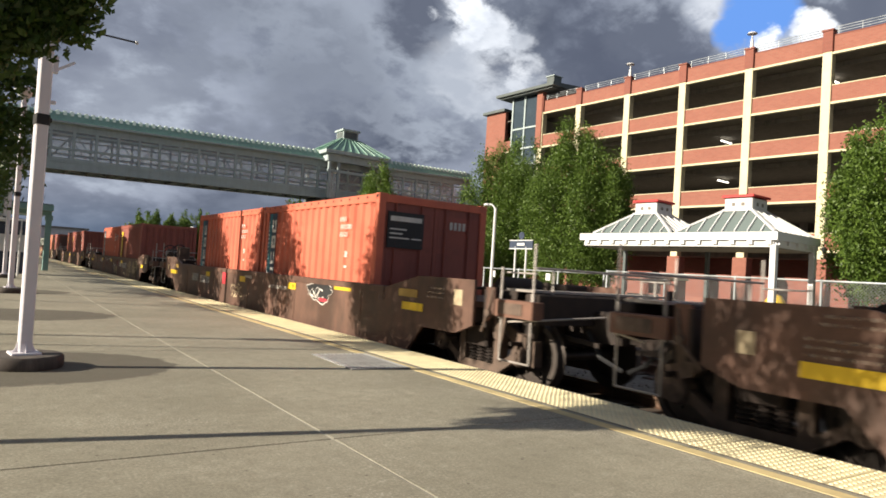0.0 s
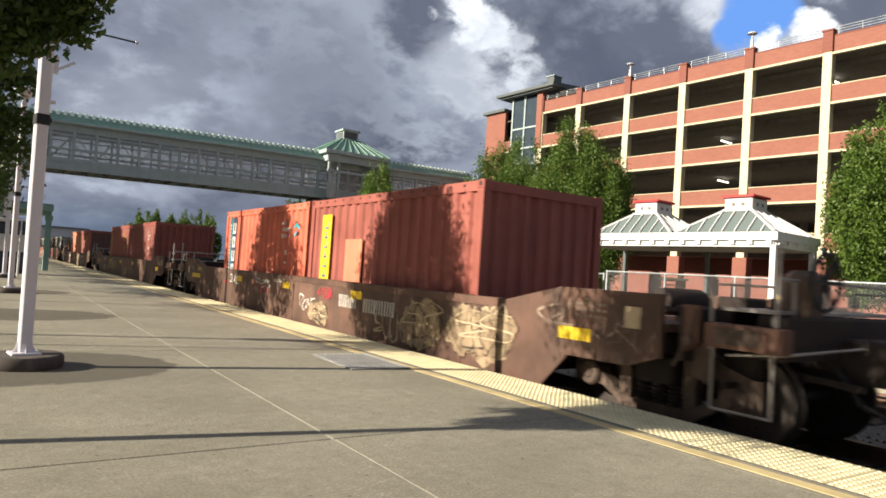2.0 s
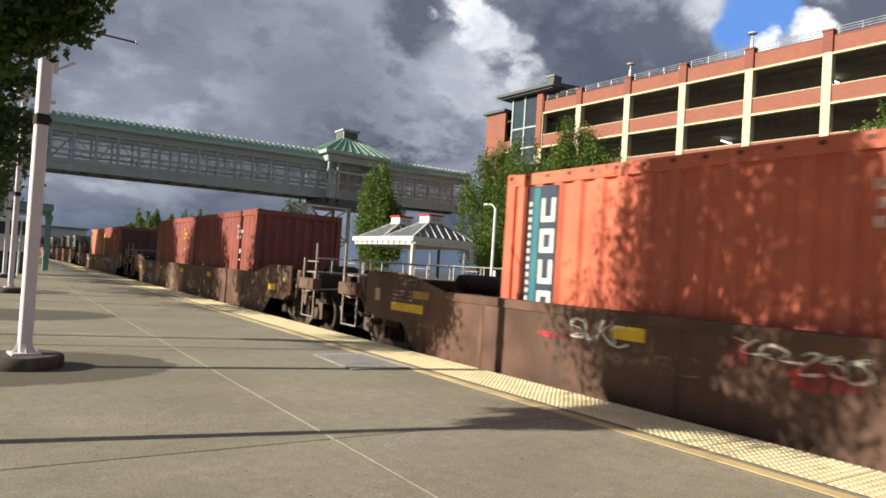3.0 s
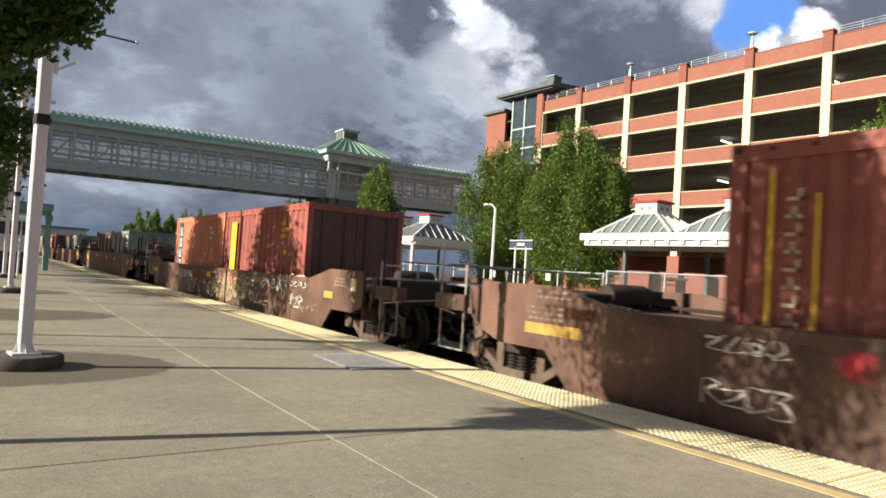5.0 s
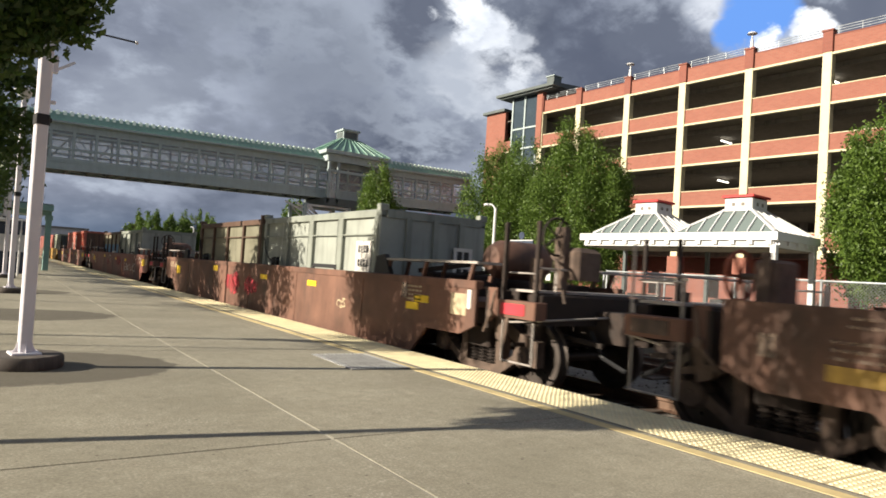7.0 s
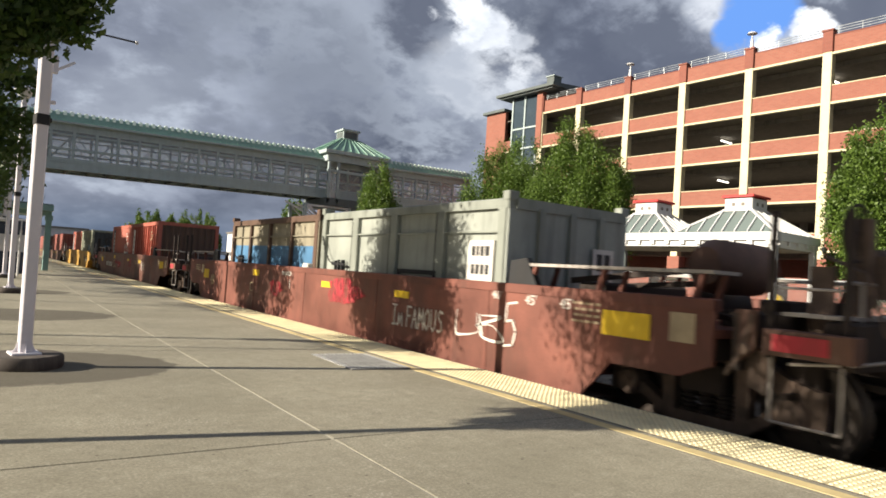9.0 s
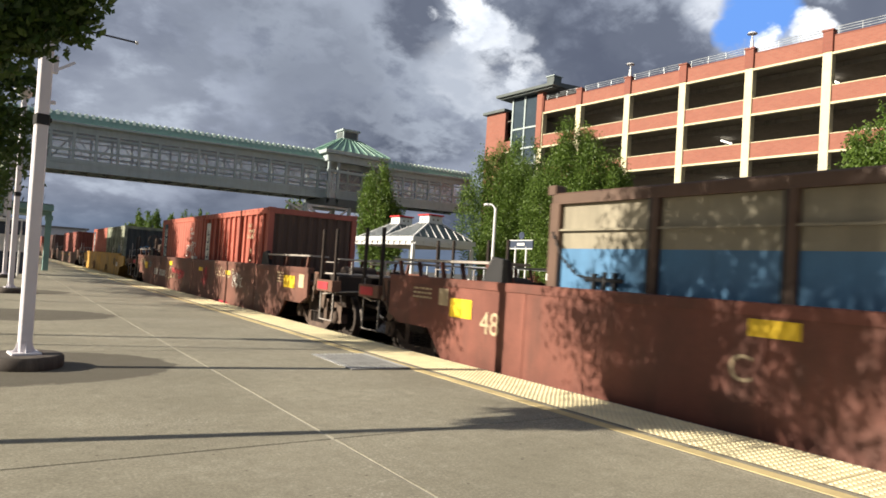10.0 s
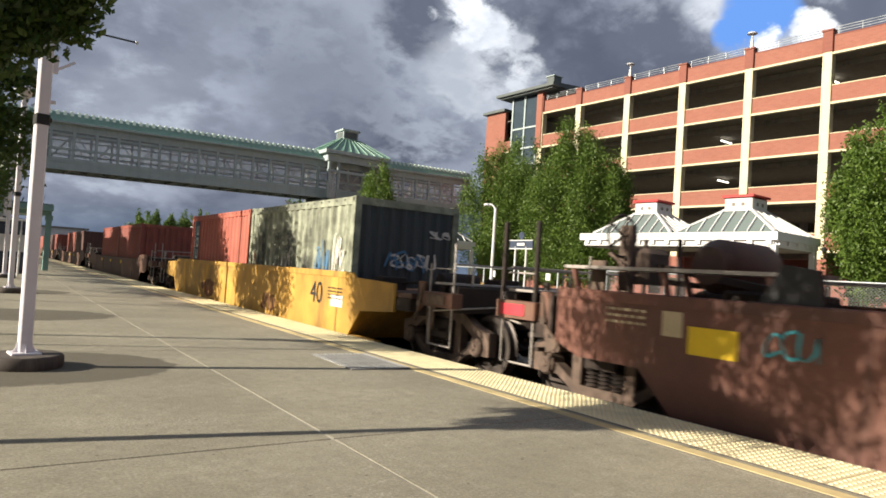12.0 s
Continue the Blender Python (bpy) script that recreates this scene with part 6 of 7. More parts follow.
                for yy in (ya + s * 0.3, (ya + yb2) / 2, yb2 - s * 0.2):
                    for dx in (-0.18, 0.18):
                        part("walkway_leg", M().beam((x + dx, yy, zc), (x + dx, yy + s * 0.08, zc + 0.24), 0.05), paint, t)
            part("corner_guide", M().prism([(yb, zc), (yb + s * 0.55, zc), (yb + s * 0.35, zc + 0.34), (yb + s * 0.05, zc + 0.30)], -S + 0.02, -S + 0.10, "x"), DARK, t)
    if end_fit in ("brake", "reel"):
        s, yb = (1, LN + 0.35) if end_fit == "brake" else (-1, -0.35)
        zc = 1.62
        qw, qc = (2.5, 1.5) if end_fit == "brake" else (3.9, 2.35)
        part("brake_wheel", M().ring((-0.95, yb + s * qw, zc + 0.42), 0.24, 0.016).quarter_turn((-0.95, yb + s * qw)), BOGIE, t, "round hand-brake wheel", True)
        sk = M()
        for k in range(5):
            a = k * 1.2566
            sk.beam((-0.95, yb + s * qw, zc + 0.42), (-0.95 + 0.235 * math.cos(a), yb + s * qw, zc + 0.42 + 0.235 * math.sin(a)), 0.02)
        part("brake_spoke", sk, BOGIE, t)
        part("brake_stand", M().box(-0.9, -0.8, yb + s * qw - .08, yb + s * qw + .08, 1.13, zc + 0.55).bevel_box(-0.80, -0.3, yb + s * qw - .22, yb + s * qw + .15, 1.5, zc + 0.30, 0.06).box(-1.1, -1.06, yb + s * qw + .1, yb + s * qw + .3, 1.13, 1.75).pipe([(-1.05, yb + s * qw - .3, 1.2), (-1.0, yb + s * qw - .1, 1.7), (-0.8, yb + s * qw + .3, 1.85)], 0.02, 6), BOGIE_SIDE, t)
        part("brake_cylinder", M().lathe([(0, -0.6), (0.2, -0.58), (0.29, -0.42), (0.29, 0.36), (0.2, 0.5), (0, 0.6)], (-0.2, yb + s * qc, 1.74), "x", 16), CAR_BROWN, t, "", True)
        part("brake_rigging", M().beam((-0.9, yb + s * 0.6, 1.5), (-0.5, yb + s * 2.5, 1.75), 0.07).beam((-0.2, yb + s * 0.5, 1.45), (-0.6, yb + s * 2.2, 1.55), 0.06).bevel_box(-1.0, 0.6, yb + s * 1.0 - .2, yb + s * 1.0 + .2, 1.13, 1.5, 0.03), BOGIE, t)
    if end_fit == "front_wheel":
        part("hand_wheel", M().ring((-0.9, -4.55, 1.62), 0.25, 0.02).quarter_turn((-0.9, -4.55)), DARK, t, "dark hand-brake wheel", True)
        hub = M()
        for k in range(6):
            a = k * 1.0472
            hub.beam((-0.9, -4.55, 1.62), (-0.9 + 0.245 * math.cos(a), -4.55, 1.62 + 0.245 * math.sin(a)), 0.026)
        part("hand_wheel_spoke", hub, DARK, t)
        part("brake_stand", M().bevel_box(-0.95, -0.6, -4.42, -4.16, 1.2, 1.72, 0.05).box(-0.85, -0.7, -4.38, -4.2, 0.95, 1.2).cyl((-0.9, -4.56, 1.62), (-0.9, -4.4, 1.62), 0.03, n=8), BOGIE_SIDE, t)
    if end_fit in ("wheel", "dark_wheel"):
        yw = LN + 3.44
        hue = HANDRED if end_fit == "wheel" else DARK
        part("hand_wheel", M().ring((-1.0, yw, 1.64), 0.24, 0.02).quarter_turn((-1.0, yw)), hue, t, "spoked hand-brake wheel", True)
        hub = M()
        for k in range(6):
            a = k * 1.0472
            hub.beam((-1.0, yw, 1.64), (-1.0 + 0.235 * math.cos(a), yw, 1.64 + 0.235 * math.sin(a)), 0.026)
        part("hand_wheel_spoke", hub, hue, t)
        part("brake_stand", M().bevel_box(-1.12, -0.72, yw - 0.42, yw - 0.20, 1.13, 1.80, 0.03).cyl((-1.0, yw - 0.22, 1.64), (-1.0, yw + 0.02, 1.64), 0.03, n=8).box(-1.16, -1.12, yw - 0.38, yw - 0.30, 1.13, 1.86), BOGIE_SIDE, t)
    X = -S - 0.010
    for d in decor:
        k = d[0]
        if k == "plate":
            _, y, z, w, h = d[:5]
            part("marking_plate", M().box(X, X + 0.004, y - w / 2, y + w / 2, z, z + h), d[5] if len(d) > 5 else YELLOW, t, "yellow reflective plate" if len(d) < 6 else "painted plate")
        elif k == "blocks":
            _, y0b, y1b, z, h, n, col = d
            part("stencil_marking", shift(letter_blocks(y0b, y1b, z, z + h, n), X, 0, 0), col, t, "row of stencilled bars")
        elif k == "scrawl":
            _, col, y, z, w, h, n, seed = d
            part("graffiti", shift(strokes(seed, w, h, n, 0.034 if h > 0.32 else 0.026), X - 0.002, y, z), col, t, "spray-painted scrawl")
        elif k == "blob":
            _, col, y, z, w, h, seed = d
            part("spray_patch", shift(spray_blob(seed, w, h), X - (0.0012 if col is BLACKPLATE else 0.0024 if col is SPRAY_RED else 0), y, z), col, t, "spray-painted patch")
        elif k == "mural":
            _, y, z, w, h, seed = d
            z = max(z, 0.28)
            part("mural_fill", shift(spray_blob(seed, w, h), X + 0.001, y, z), SPRAY_TAN, t, "tan sprayed mural ground")
            rim, body, rnd = M(), M(), random.Random(seed)
            for q in range(3):
                bw, bh = w * rnd.uniform(0.36, 0.5), h * rnd.uniform(0.62, 0.95)
                by, bz = y + w * 0.27 * q + rnd.uniform(-0.04, 0.04), z + rnd.uniform(0, h - bh)
                for m, grow, dx in ((rim, 0.03, -0.0008 - 0.0016 * q), (body, 0.0, -0.0016 - 0.0016 * q)):
                    o = shift(spray_blob(seed * 3 + q, bw + 2 * grow, bh + 2 * grow), X + dx, by - grow, bz - grow)
                    m.add(o.v, o.f)
            part("mural_outline", rim, SPRAY_INK, t, "dark sprayed outline")
            part("mural_shape", body, SPRAY_TAN, t, "tan sprayed bubble shapes")
            part("mural_stroke", shift(strokes(seed, w * 0.8, h * 0.6, 2, 0.03), X - 0.007, y + 0.1 * w, z + 0.2 * h), SPRAY_INK, t, "dark sprayed strokes")
            part("mural_highlight", shift(strokes(seed + 5, w * 0.8, h * 0.5, 2, 0.022), X - 0.008, y + 0.1 * w, z + 0.4 * h), MARK_TAN, t, "pale sprayed highlight")
        elif k == "cap":
            part("guide_cap", M().bevel_box(-S - 0.03, -S + 0.10, d[1], d[1] + 0.26, zt + 0.014, zt + 0.10, 0.02), MARK, t, "white guide cap on the top chord")
        elif k == "text":
            _, txt, size, y, z, col = d
            lettering(txt, size, col, t, X, y, z, "painted lettering")
        elif k == "hand":
            _, txt, size, y, z, col = d
            part("graffiti", shift(hand_lettering(txt, size, 0.027), X - 0.002, y, z), col, t, "sprayed hand lettering")
        elif k == "small":
            _, y, z, rows, w, col = d
            sb = M()
            rnd = random.Random(int(y * 100))
            for i in range(rows):
                a = y
                while a < y + w:
                    q = rnd.uniform(0.03, 0.10)
                    sb.box(X, X + 0.003, a, min(a + q, y + w), z - i * 0.065, z - i * 0.065 + 0.028)
                    a += q + 0.03
            part("small_stencil", sb, col, t, "lines of small stencilled bars")
    MOVING.append((t, y0))
    return t


# ======== assembling the place ========
ground_and_tracks()
near_platform()
drain_grate()
parking_garage()
footbridge()
far_platform()
shelter(pose(17.0, 9.47, 0.0, rz=2.4), 6.80, 2.45)
shelter(pose(16.6, 27.0, 0.0, rz=3.04), 5.8, 3.9, 0.10)
shelter_furniture()
chain_fence(18.55, -6.0, 16.6, 1.63, True, "galvanised chain-link fence behind the far platform")
chain_fence(18.62, 16.8, 62.0, 1.53, False, "galvanised pipe railing behind the far platform")
station_sign()
far_lamp(pose(15.6, 19.6, 0))
far_lamp(pose(16.0, 47.0, 0))
far_lamp(pose(15.5, 64.0, 0))
far_buildings()
near_canopy()
lamp_post(pose(0.36, 7.72, 0, ry=-0.6, rz=8), 4.8)
for yy in (19.6, 28.2, 37.5, 47.0):
    lamp_post(pose(0.50, yy, 0, ry=-0.6, rz=8), 4.8, arm=False)
sign_pole(pose(-0.85, 9.72, 0))
NEAR = "leafy green street tree at the platform's edge"
tree(pose(-1.35, 5.12, 0), 6.7, 1.68, 2.85, 0.034, 52000, LEAF_NEAR, 3, NEAR, 0.6, wide=0.22, foot=0.55, shear=0.36, spread=0.10, stem=0.06, clump=120,
     sprays=(((0.9, 0.0, 2.66), (1.55, 0.0, 2.62), 22), ((0.9, 0.1, 2.78), (1.75, 0.1, 2.78), 30), ((0.9, 0.0, 2.92), (1.80, 0.05, 2.95), 30), ((0.9, -0.1, 3.1), (1.7, 0.0, 3.15), 24), ((1.0, 0.1, 2.42), (1.36, 0.1, 2.46), 6), ((-0.15, 0.1, 2.1), (0.35, -0.3, 2.65), 10), ((0.1, 0.25, 2.35), (0.3, 0.5, 2.75), 8),
             # low clumps out of view, added to shape the shadow on platform and wagons
             ((0.0, -0.35, 2.84), (0.0, 1.1, 2.92), 26), ((-0.4, -0.5, 3.02), (-0.4, 1.2, 3.10), 30), ((0.3, -0.3, 2.72), (0.3, 1.0, 2.80), 22), ((0.0, -0.2, 2.68), (0.0, 0.7, 2.62), 18), ((-0.3, -0.3, 2.90), (-0.3, 0.9, 2.92), 22),
             ((0.0, 0.2, 2.02), (0.0, 0.35, 2.5), 12), ((0.0, 0.58, 2.25), (0.0, 0.3, 2.55), 10), ((0.0, 0.08, 2.3), (0.0, 0.2, 2.55), 9)))
tree(pose(-1.45, 10.9, 0), 6.3, 1.68, 2.72, 0.040, 42000, LEAF_NEAR, 5, NEAR, 0.5, wide=0.22, foot=0.55, shear=0.36, spread=0.10, stem=0.06, clump=100,
     sprays=(((0.9, 0.0, 2.6), (1.75, 0.0, 2.5), 8), ((0.9, 0.0, 2.9), (1.85, 0.0, 2.9), 10), ((0.9, 0.0, 3.4), (1.8, 0.0, 3.5), 10), ((-0.1, 0.1, 2.1), (0.3, -0.3, 2.65), 8)))
for k, yy in enumerate((17.4, 23.6, 29.8, 36.0, 42.2, 48.4)):
    big = yy > 20
    tree(pose(-2.2 if big else -1.5, yy, 0), 6.6 if big else 6.3, 2.85 if big else 1.9, 2.5, 0.08 if big else 0.07, 17000 if big else 10000, LEAF_NEAR, 8 + k, NEAR, 0.5, wide=0.22, foot=0.5, shear=0.36, spread=0.10, stem=0.06)
for k, yy in enumerate((54.6, 60.8, 67.0, 73.2, 79.4, 85.6, 91.8)):
    tree(pose(-2.4, yy, 0), 6.8, 2.6, 2.2, 0.14, 7000, LEAF_NEAR, 18 + k, NEAR, 0.5, wide=0.3, foot=0.4, shear=0.36)
STREET = "full green street tree with upright boughs in front of the garage"
tree(pose(24.2, 29.1, -0.3), 9.9, 3.3, 1.2, 0.054, 100000, LEAF, 21, STREET, 1.0, spread=0.046, clump=60, tall=1.7, flames=44)
tree(pose(24.0, 23.9, -0.3), 9.7, 3.1, 1.2, 0.054, 110000, LEAF, 22, STREET, 1.0, spread=0.046, clump=60, tall=1.7, flames=46)
tree(pose(20.9, 8.15, -0.3), 7.2, 2.15, 1.4, 0.048, 110000, LEAF, 23, "dense green upright street tree beside the shelter", 1.2, spread=0.05, clump=60, tall=1.7, flames=44)
tree(pose(22.0, 41.0, -0.3), 9.4, 2.45, 1.5, 0.075, 42000, LEAF, 24, "green pointed street tree near the footbridge", 2.5, spread=0.06, clump=60, tall=2.0, flames=30)
tree(pose(26.0, 66.0, -0.3), 9.2, 1.9, 1.5, 0.14, 8000, LEAF, 25, "green pointed street tree beyond the footbridge", 2.0, spread=0.07, clump=24, flames=16)
for k in range(10):
    tree(pose(22.6 + 1.75 * k, 138 + (k * 7) % 11, -0.3), 9.6 + (k * 37 % 5) * 0.45 + (1.6 if k > 5 else 0), 2.9, 0.6, 0.16, 9000, LEAF, 30 + k, "green street tree far down the line", 2.0, spread=0.06, clump=24, flames=14)

# ======== the train's units, from its head to its tail ========
C1 = [-22.0, 10.5, 32.95, 55.4, 77.75, 100.35, 122.8, 145.15, 166.65, 188.4, 210.8, 233.2, 255.6]
U0 = 10.5 - 22.45
YP = [("plate", 3.2, 0.92, 0.42, 0.14), ("plate", 6.6, 0.92, 0.42, 0.14), ("plate", 9.9, 0.92, 0.42, 0.14)]
END_INFO = [("plate", -2.15, 0.84, 0.48, 0.14), ("small", -2.6, 1.24, 3, 0.45, FADED), ("plate", -2.95, 1.05, 0.20, 0.22, MARK_TAN)]
TAIL_INFO = [("plate", 14.27, 0.84, 0.95, 0.13), ("plate", 13.87, 1.06, 0.45, 0.12, MARK_OCHRE), ("small", 14.0, 1.33, 2, 0.6, FADED), ("small", 14.12, 1.14, 3, 0.6, FADED), ("plate", 15.22, 0.96, 0.16, 0.20, MARK_TAN)]
DULL_TAIL = TAIL_INFO[2:4] + [("plate", 14.27, 0.84, 0.95, 0.13, MARK_OCHRE), ("plate", 13.87, 1.06, 0.45, 0.12, SPRAY_RUST), ("plate", 15.22, 0.96, 0.16, 0.20, FADED)]

well_wagon(U0, CAR_BROWN, "rust-brown intermodal well wagon with stencilled data", decor=YP + END_INFO + TAIL_INFO)
well_wagon(C1[1], CAR_BROWN, "rust-brown well wagon with a black and red painted oval", decor=YP + END_INFO[1:] + TAIL_INFO + [
    ("blob", MARK, 1.06, 0.71, 1.34, 0.49, 1), ("blob", BLACKPLATE, 1.08, 0.73, 1.30, 0.45, 1), ("blob", SPRAY_RED, 1.30, 0.76, 0.55, 0.09, 2), ("scrawl", MARK, 1.6, 0.8, 0.6, 0.26, 3, 202), ("blocks", 5.9, 6.6, 1.03, 0.075, 9, MARK), ("plate", -1.6, 1.08, 0.55, 0.12, MARK_OCHRE), ("plate", -1.75, 0.88, 0.6, 0.12), ("plate", 0.72, 1.04, 0.7, 0.11), ("blocks", -0.14, 0.12, 0.95, 0.13, 2, FADED), ("blocks", -0.85, -0.62, 0.98, 0.13, 2, FADED),
    ("plate", 8.2, 0.78, 0.34, 0.32, MARK_RED), ("text", "LD LMT 165200 PER UNIT", 0.105, 4.62, 0.885, MARK), ("blocks", 11.0, 11.75, 0.74, 0.22, 4, MARK), ("blocks", 9.7, 10.75, 0.72, 0.22, 6, MARK), ("scrawl", MARK_TAN, 6.6, 0.5, 0.9, 0.35, 5, 31)], end_fit="dark_wheel")
well_wagon(C1[2], CAR_BROWN, "brown well wagon covered in pale graffiti", decor=YP + END_INFO + TAIL_INFO + [
    ("blocks", 3.2, 3.95, 0.74, 0.23, 4, MARK), ("blocks", 1.85, 2.95, 0.71, 0.24, 6, MARK), ("mural", -1.2, 0.28, 1.5, 0.85, 80), ("scrawl", FADED, -2.35, 0.98, 0.8, 0.34, 2, 81), ("scrawl", FADED, -3.2, 0.84, 0.75, 0.28, 3, 82), ("scrawl", MARK_TAN, -0.9, 0.9, 1.0, 0.24, 3, 83), ("scrawl", MARK_TAN, 0.9, 0.35, 1.6, 0.55, 6, 4),
    ("blob", SPRAY_RED, 4.1, 0.82, 0.8, 0.26, 3), ("scrawl", MARK, 5.0, 0.55, 0.8, 0.3, 4, 5), ("scrawl", MARK, 9.94, 0.86, 0.78, 0.26, 4, 6), ("scrawl", MARK, 8.27, 0.93, 0.46, 0.2, 2, 66), ("scrawl", MARK, 7.6, 0.84, 0.6, 0.26, 3, 67), ("blob", SPRAY_RED, 8.58, 0.8, 0.24, 0.32, 68), ("blob", SPRAY_RED, 7.62, 0.72, 0.68, 0.26, 69), ("blob", SPRAY_RED, 10.7, 0.82, 0.62, 0.07, 70),
    ("scrawl", FADED, 9.14, 0.62, 0.4, 0.28, 2, 71), ("scrawl", FADED, 9.6, 0.68, 0.55, 0.1, 2, 72), ("blocks", 6.7, 7.5, 1.03, 0.09, 9, MARK), ("mural", 4.3, 0.22, 1.0, 0.5, 12), ("mural", 0.45, 0.2, 1.2, 0.85, 73)], end_fit="front_wheel")
well_wagon(C1[3], CAR_BROWN, "brown well wagon with stencilled data and scrawls", decor=YP + END_INFO + DULL_TAIL + [
    ("blob", SPRAY_RED, 10.8, 0.84, 0.36, 0.3, 7), ("scrawl", MARK, 11.58, 0.95, 0.7, 0.22, 4, 8), ("scrawl", MARK, 11.46, 0.47, 0.9, 0.28, 4, 9), ("mural", 9.9, 0.3, 0.8, 0.7, 13), ("mural", 9.1, 0.3, 0.9, 0.75, 84), ("mural", 8.3, 0.3, 0.95, 0.8, 85), ("mural", 7.6, 0.3, 0.8, 0.75, 86), ("scrawl", MARK, 8.6, 0.85, 0.9, 0.24, 3, 87), ("mural", 4.4, 0.3, 1.3, 0.5, 88)])
well_wagon(C1[4], CAR_BROWN, "brown well wagon covered in white and tan graffiti", decor=YP[1:2] + END_INFO[1:] + DULL_TAIL + [
    ("plate", 2.3, 0.96, 0.45, 0.12, MARK_OCHRE), ("plate", -1.9, 0.86, 0.4, 0.13, MARK_OCHRE), ("scrawl", MARK, -0.75, 0.98, 0.9, 0.3, 4, 90), ("scrawl", MARK, -0.6, 0.5, 0.7, 0.32, 3, 91), ("scrawl", FADED, -1.4, 0.55, 0.8, 0.18, 3, 92),
    ("mural", 2.9, 0.20, 1.35, 0.90, 14), ("mural", 4.0, 0.18, 1.15, 0.92, 15), ("mural", 5.0, 0.20, 0.95, 0.72, 33), ("mural", 5.75, 0.24, 0.95, 0.74, 34),
    ("blob", SPRAY_RED, 3.95, 0.84, 1.2, 0.24, 8), ("blocks", 5.7, 6.45, 1.05, 0.08, 10, MARK), ("scrawl", MARK, 4.3, 0.85, 0.7, 0.26, 3, 61),
    ("scrawl", MARK, 2.45, 0.87, 0.65, 0.28, 4, 10), ("scrawl", MARK, 2.0, 0.48, 0.8, 0.28, 4, 11), ("scrawl", MARK_TAN, 1.4, 0.44, 0.55, 0.16, 2, 62), ("scrawl", MARK, 0.62, 0.87, 1.40, 0.33, 7, 12), ("scrawl", MARK_TAN, 0.25, 0.75, 0.28, 0.44, 2, 63), ("blob", SPRAY_RED, 1.2, 0.84, 0.5, 0.08, 64),
    ("scrawl", MARK_TAN, 8.2, 0.5, 1.2, 0.45, 4, 14), ("blocks", 9.9, 10.7, 0.82, 0.23, 4, MARK), ("blocks", 8.65, 9.75, 0.80, 0.23, 6, MARK), ("blob", SPRAY_RED, 7.6, 0.72, 1.0, 0.26, 16), ("mural", 7.9, 0.2, 1.6, 0.7, 17)], end_fit="wheel")
SQ = dict(kind="straight", top=1.40)
YQ = [("cap", 6.0), ("plate", 2.2, 1.05, 0.45, 0.11), ("plate", 5.05, 1.06, 0.45, 0.11), ("plate", 9.2, 1.12, 0.45, 0.15), ("plate", -2.3, 0.95, 0.62, 0.26), ("plate", -2.98, 0.98, 0.28, 0.28, MARK_TAN), ("small", -1.95, 1.24, 4, 0.4, MARK_TAN), ("plate", 13.65, 0.88, 0.5, 0.26), ("plate", 14.08, 1.02, 0.23, 0.24, MARK_TAN), ("small", 14.4, 1.22, 3, 0.5, MARK_TAN)]
well_wagon(C1[5], CAR_TAN, "dull brown well wagon with yellow plates and red paint", decor=YQ[1:4] + YQ[6:] + [("blob", SPRAY_RED, 6.7, 0.55, 1.5, 0.62, 18), ("blob", SPRAY_RED, 5.4, 0.6, 1.2, 0.5, 118), ("scrawl", MARK_TAN, 0.6, 0.72, 0.4, 0.2, 2, 16), ("plate", -1.95, 1.02, 0.40, 0.11), ("plate", -1.70, 0.90, 0.36, 0.11), ("plate", -1.45, 1.06, 0.18, 0.26, FADED), ("plate", -2.92, 0.92, 0.36, 0.30, MARK_TAN), ("plate", -3.16, 1.02, 0.08, 0.26, MARK)], end_fit="reel", **SQ)
well_wagon(C1[6], CAR_RUST, "reddish-brown well wagon with white graffiti lettering", decor=YQ + [
    ("hand", "Im FAMOUS", 0.31, 2.42, 0.62, MARK), ("scrawl", MARK, -0.35, 0.62, 1.15, 0.42, 2, 17), ("hand", "5", 0.56, -0.38, 0.62, MARK), ("blob", SPRAY_RED, 3.45, 0.75, 1.65, 0.55, 19), ("text", "45'", 0.17, -0.75, 1.17, MARK), ("text", "45'", 0.17, -1.35, 1.17, MARK),
    ("blocks", 6.9, 7.5, 1.2, 0.09, 8, MARK), ("plate", 6.95, 0.92, 0.03, 0.2, MARK), ("text", "C", 0.34, 9.6, 0.72, MARK_TAN), ("text", "48", 0.42, 13.2, 0.72, MARK_TAN), ("blob", SPRAY_RED, 7.3, 0.7, 0.9, 0.4, 20), ("text", "40'", 0.17, -0.1, 1.2, MARK)], end_fit="reel", **SQ)
well_wagon(C1[7], CAR_DULLRED, "brown well wagon with red patches and white number bars", decor=YQ + [
    ("blob", SPRAY_RED, 4.15, 0.52, 0.75, 0.72, 21), ("blob", SPRAY_RED, 7.0, 0.68, 1.2, 0.36, 22), ("text", "LD LMT", 0.10, 8.05, 0.77, MARK), ("blob", SPRAY_RED, 1.6, 0.17, 2.2, 0.16, 122), ("scrawl", MARK_TAN, 2.55, 0.98, 0.85, 0.26, 4, 123), ("scrawl", MARK_TAN, 1.75, 0.98, 0.45, 0.24, 2, 124), ("blocks", 10.0, 11.1, 0.68, 0.24, 6, MARK), ("blocks", 11.3, 12.0, 0.70, 0.24, 4, MARK), ("scrawl", MARK_TAN, 8.55, 0.62, 1.35, 0.62, 5, 23), ("blob", SPRAY_RED, 7.9, 0.85, 1.2, 0.22, 24),
    ("scrawl", MARK, 0.9, 0.75, 0.9, 0.4, 4, 25), ("scrawl", MARK_TEAL, 12.75, 0.95, 0.42, 0.26, 3, 26)], end_fit="brake", **SQ)
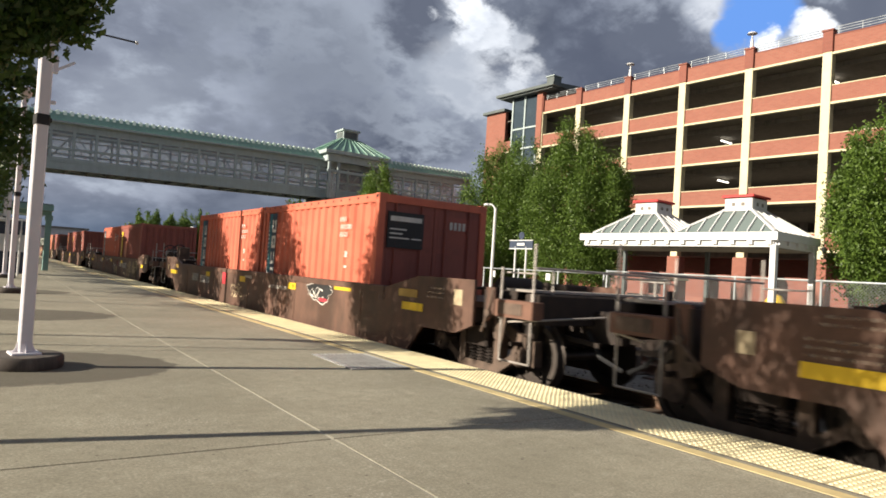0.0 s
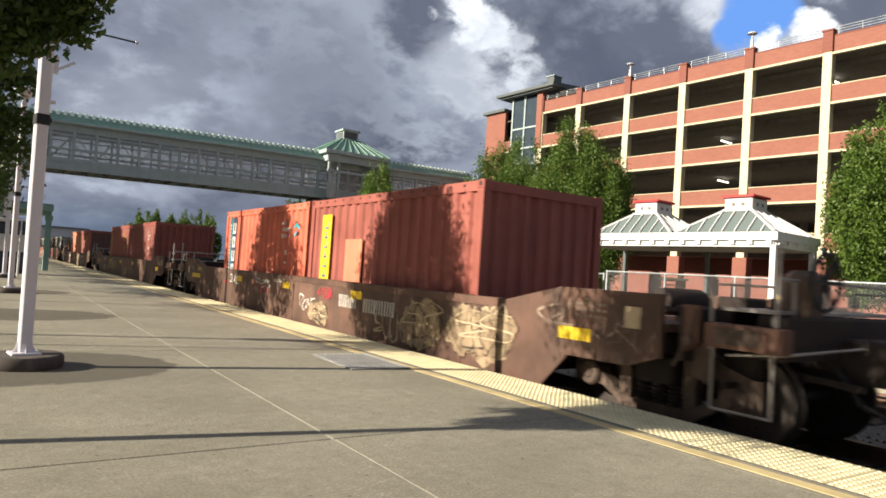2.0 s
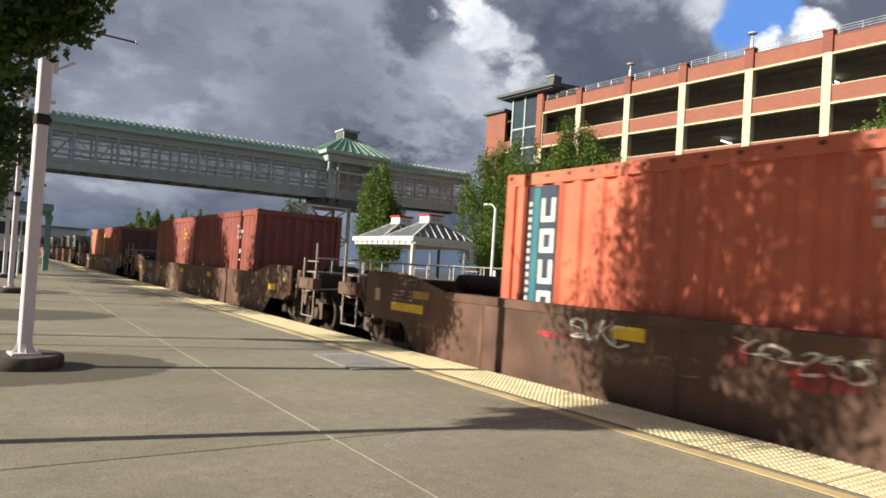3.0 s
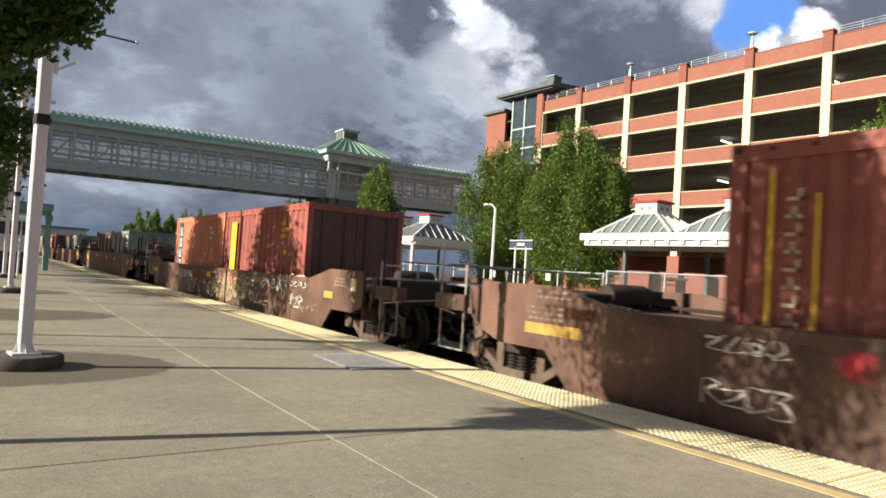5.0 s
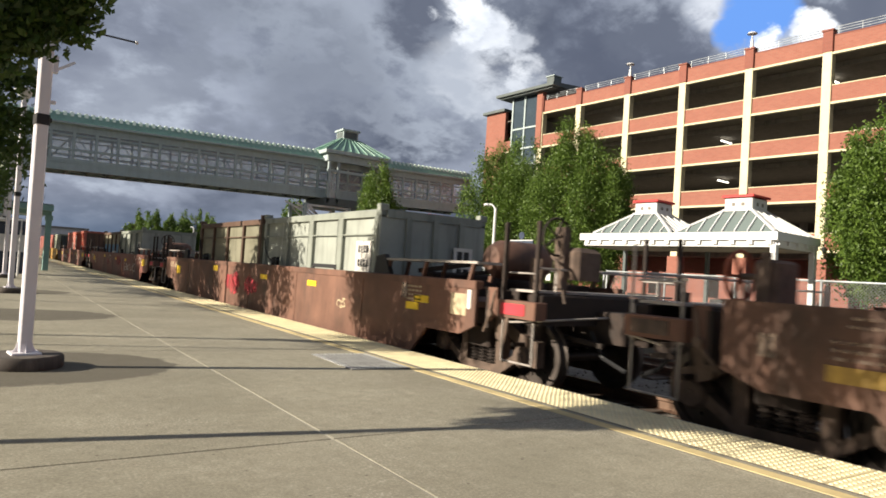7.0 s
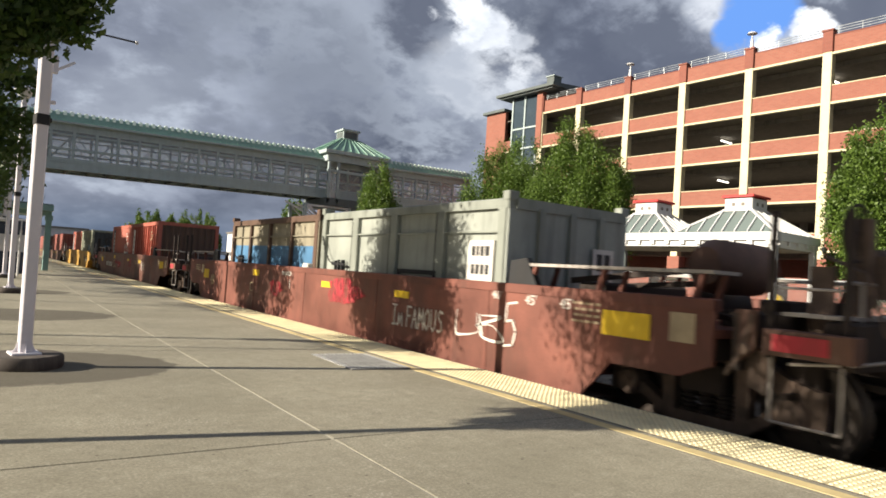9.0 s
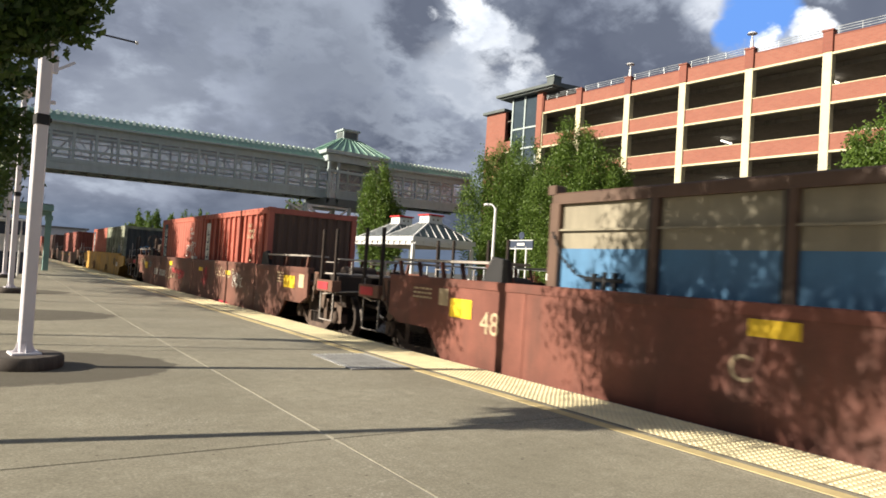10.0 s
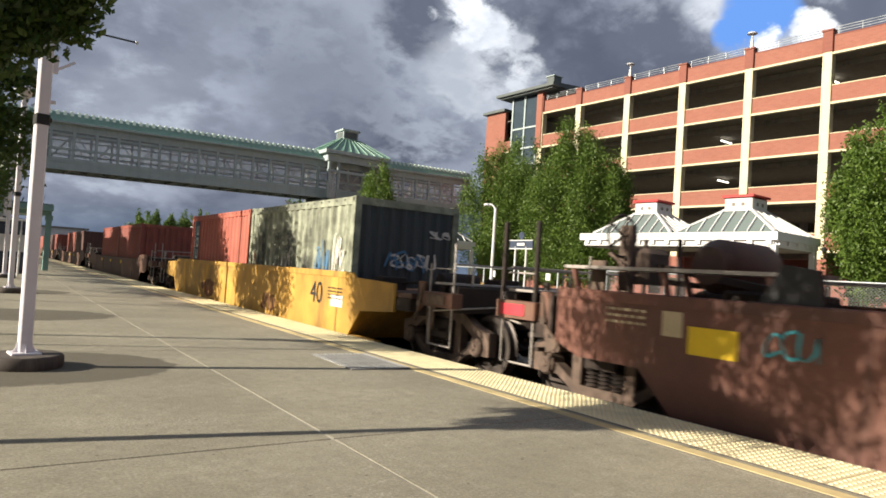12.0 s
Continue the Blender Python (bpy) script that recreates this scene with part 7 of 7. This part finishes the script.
well_wagon(C1[8], CAR_YELLOW, "dirty yellow well wagon with black numerals", kind="yellow", top=1.28, decor=[("text", "40", 0.60, 1.25, 0.74, BLACKPLATE), ("small", -0.2, 1.05, 4, 0.6, DARK), ("plate", 0.0, 0.72, 0.5, 0.22, MARK), ("blob", SPRAY_RUST, 3.0, 0.3, 1.2, 0.5, 27), ("blob", SPRAY_RUST, 8.0, 0.3, 1.6, 0.6, 28)])
for y in C1[9:]:
    well_wagon(y, CAR_BROWN, "rust-brown intermodal well wagon far down the train", decor=YP, spin=False)

L2 = 6.058 + 0.17
# ends on A, D, G_ and H_ are coloured darker for their shaded side
A = C1[1]
container(U0 + L2, ORANGE, "orange corrugated steel freight container", marks=(("big_label",),))
container(A, ORANGE, "bright orange container with a black end plate", doors=True, end_shade_paint=MAROON, end_plate=True, marks=(("big_label",), ("number",)))
container(A + L2, ORANGE, "bright orange container with a dark upright label", marks=(("big_label",), ("number",)))
B = C1[2]
container(B, BROWNBOX, "plain brick-red container with a yellow upright label", marks=(("yellow_label",), ("patch", ORANGE2, 3.6, 4.3, 0.45, 1.75)))
container(B + L2, ORANGE, "bright orange container with teal emblem and label", marks=(("big_label",), ("number",), ("logo",)))
C = C1[3]
container(C, MAROON, "dull maroon steel freight container", marks=(("number",),))
container(C + L2, BROWNBOX, "brick-red container with slim yellow and teal marks", marks=(("slim_label",), ("number", YELLOW)))
D = C1[4]
container(D, BROWNBOX, "brown-red container with closed end doors", doors=True, end_shade_paint=DARKBOX, marks=(("yellow_label",), ("number", YELLOW)))
container(D + L2, ORANGE2, "orange container with a dark upright label", marks=(("big_label",), ("number",)))
E_ = C1[5]
waste_bin_container(E_, GREYGREEN, "grey-green open steel waste container", plate=True, hatch=True, posts=POSTGREY, post_w=0.22)
waste_bin_container(E_ + L2, OLIVE, "weathered olive open steel waste container", posts=RUSTBROWN)
F_ = C1[6]
waste_bin_container(F_, GREYGREEN, "pale grey-green open waste container with white panel", plate=True, hatch=True, posts=POSTGREY, post_w=0.22)
waste_bin_container(F_ + L2, BEIGE, "beige and blue waste container with rusty frame", lower=BLUE, posts=RUSTBROWN)
G_ = C1[7]
container(G_, REDBOX, "ribbed red container with white label panel", ribs=True, end_shade_paint=RUSTBROWN, marks=(("pale_label",), ("number", MARK_TAN, "USA 2251")))
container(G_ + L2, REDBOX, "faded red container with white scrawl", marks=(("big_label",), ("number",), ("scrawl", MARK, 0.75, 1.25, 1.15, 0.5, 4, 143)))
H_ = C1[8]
container(H_, GREYBOX, "patchy grey-green container with scrawled dark end", end_shade_paint=DARKEND, marks=(("end_scrawl", MARK, -0.35, 1.25, 1.05, 0.34, 5, 50), ("end_scrawl", BLUE, -0.45, 1.2, 0.9, 0.36, 4, 51), ("end_scrawl", MARK, 0.55, 1.9, 0.45, 0.18, 3, 52),
          ("scrawl", MARK, 0.35, 1.0, 0.5, 0.9, 4, 41), ("scrawl", BLUE, 1.0, 0.5, 0.7, 1.4, 4, 42), ("scrawl", MARK, 2.9, 0.5, 0.8, 1.0, 3, 43), ("blob", SPRAY_DARK, 1.9, 0.4, 0.6, 1.8, 44), ("blob", SPRAY_DARK, 2.8, 0.8, 0.75, 1.4, 45), ("blob", SPRAY_DARK, 3.7, 0.3, 0.6, 1.9, 46), ("blob", SPRAY_DARK, 4.6, 0.6, 0.8, 1.5, 47), ("blob", SPRAY_RUST, 5.3, 0.3, 0.5, 1.2, 48)))
container(H_ + L2, REDBOX, "faded red steel freight container", marks=(("big_label",),))
for k, y in enumerate(C1[9:]):
    container(y, (MAROON, DARKBOX, MAROON, BROWNBOX)[k], "dark maroon container far down the train")
    container(y + L2, (BROWNBOX, MAROON, DARKBOX, MAROON)[k], "brick-red container far down the train")


# ======== what moves ========
def motions():
    stops = [0.0, 2.0, 4.0, 6.0, 8.0, 10.0, 12.0]
    for ob, y0 in MOVING:
        base = ob.matrix_basis.copy()
        rows = []
        for t in stops:
            m = base.copy()
            m.translation.y = y0 - run(t)
            rows.append((t, m))
        walk(ob, rows)
    for ob, yy in SPINNING:
        rows = []
        for k in range(0, 361):
            t = k / 30
            rows.append((t, pose(0, yy, 0.457, rx=math.degrees(run(t) / 0.457))))
        walk(ob, rows)


motions()
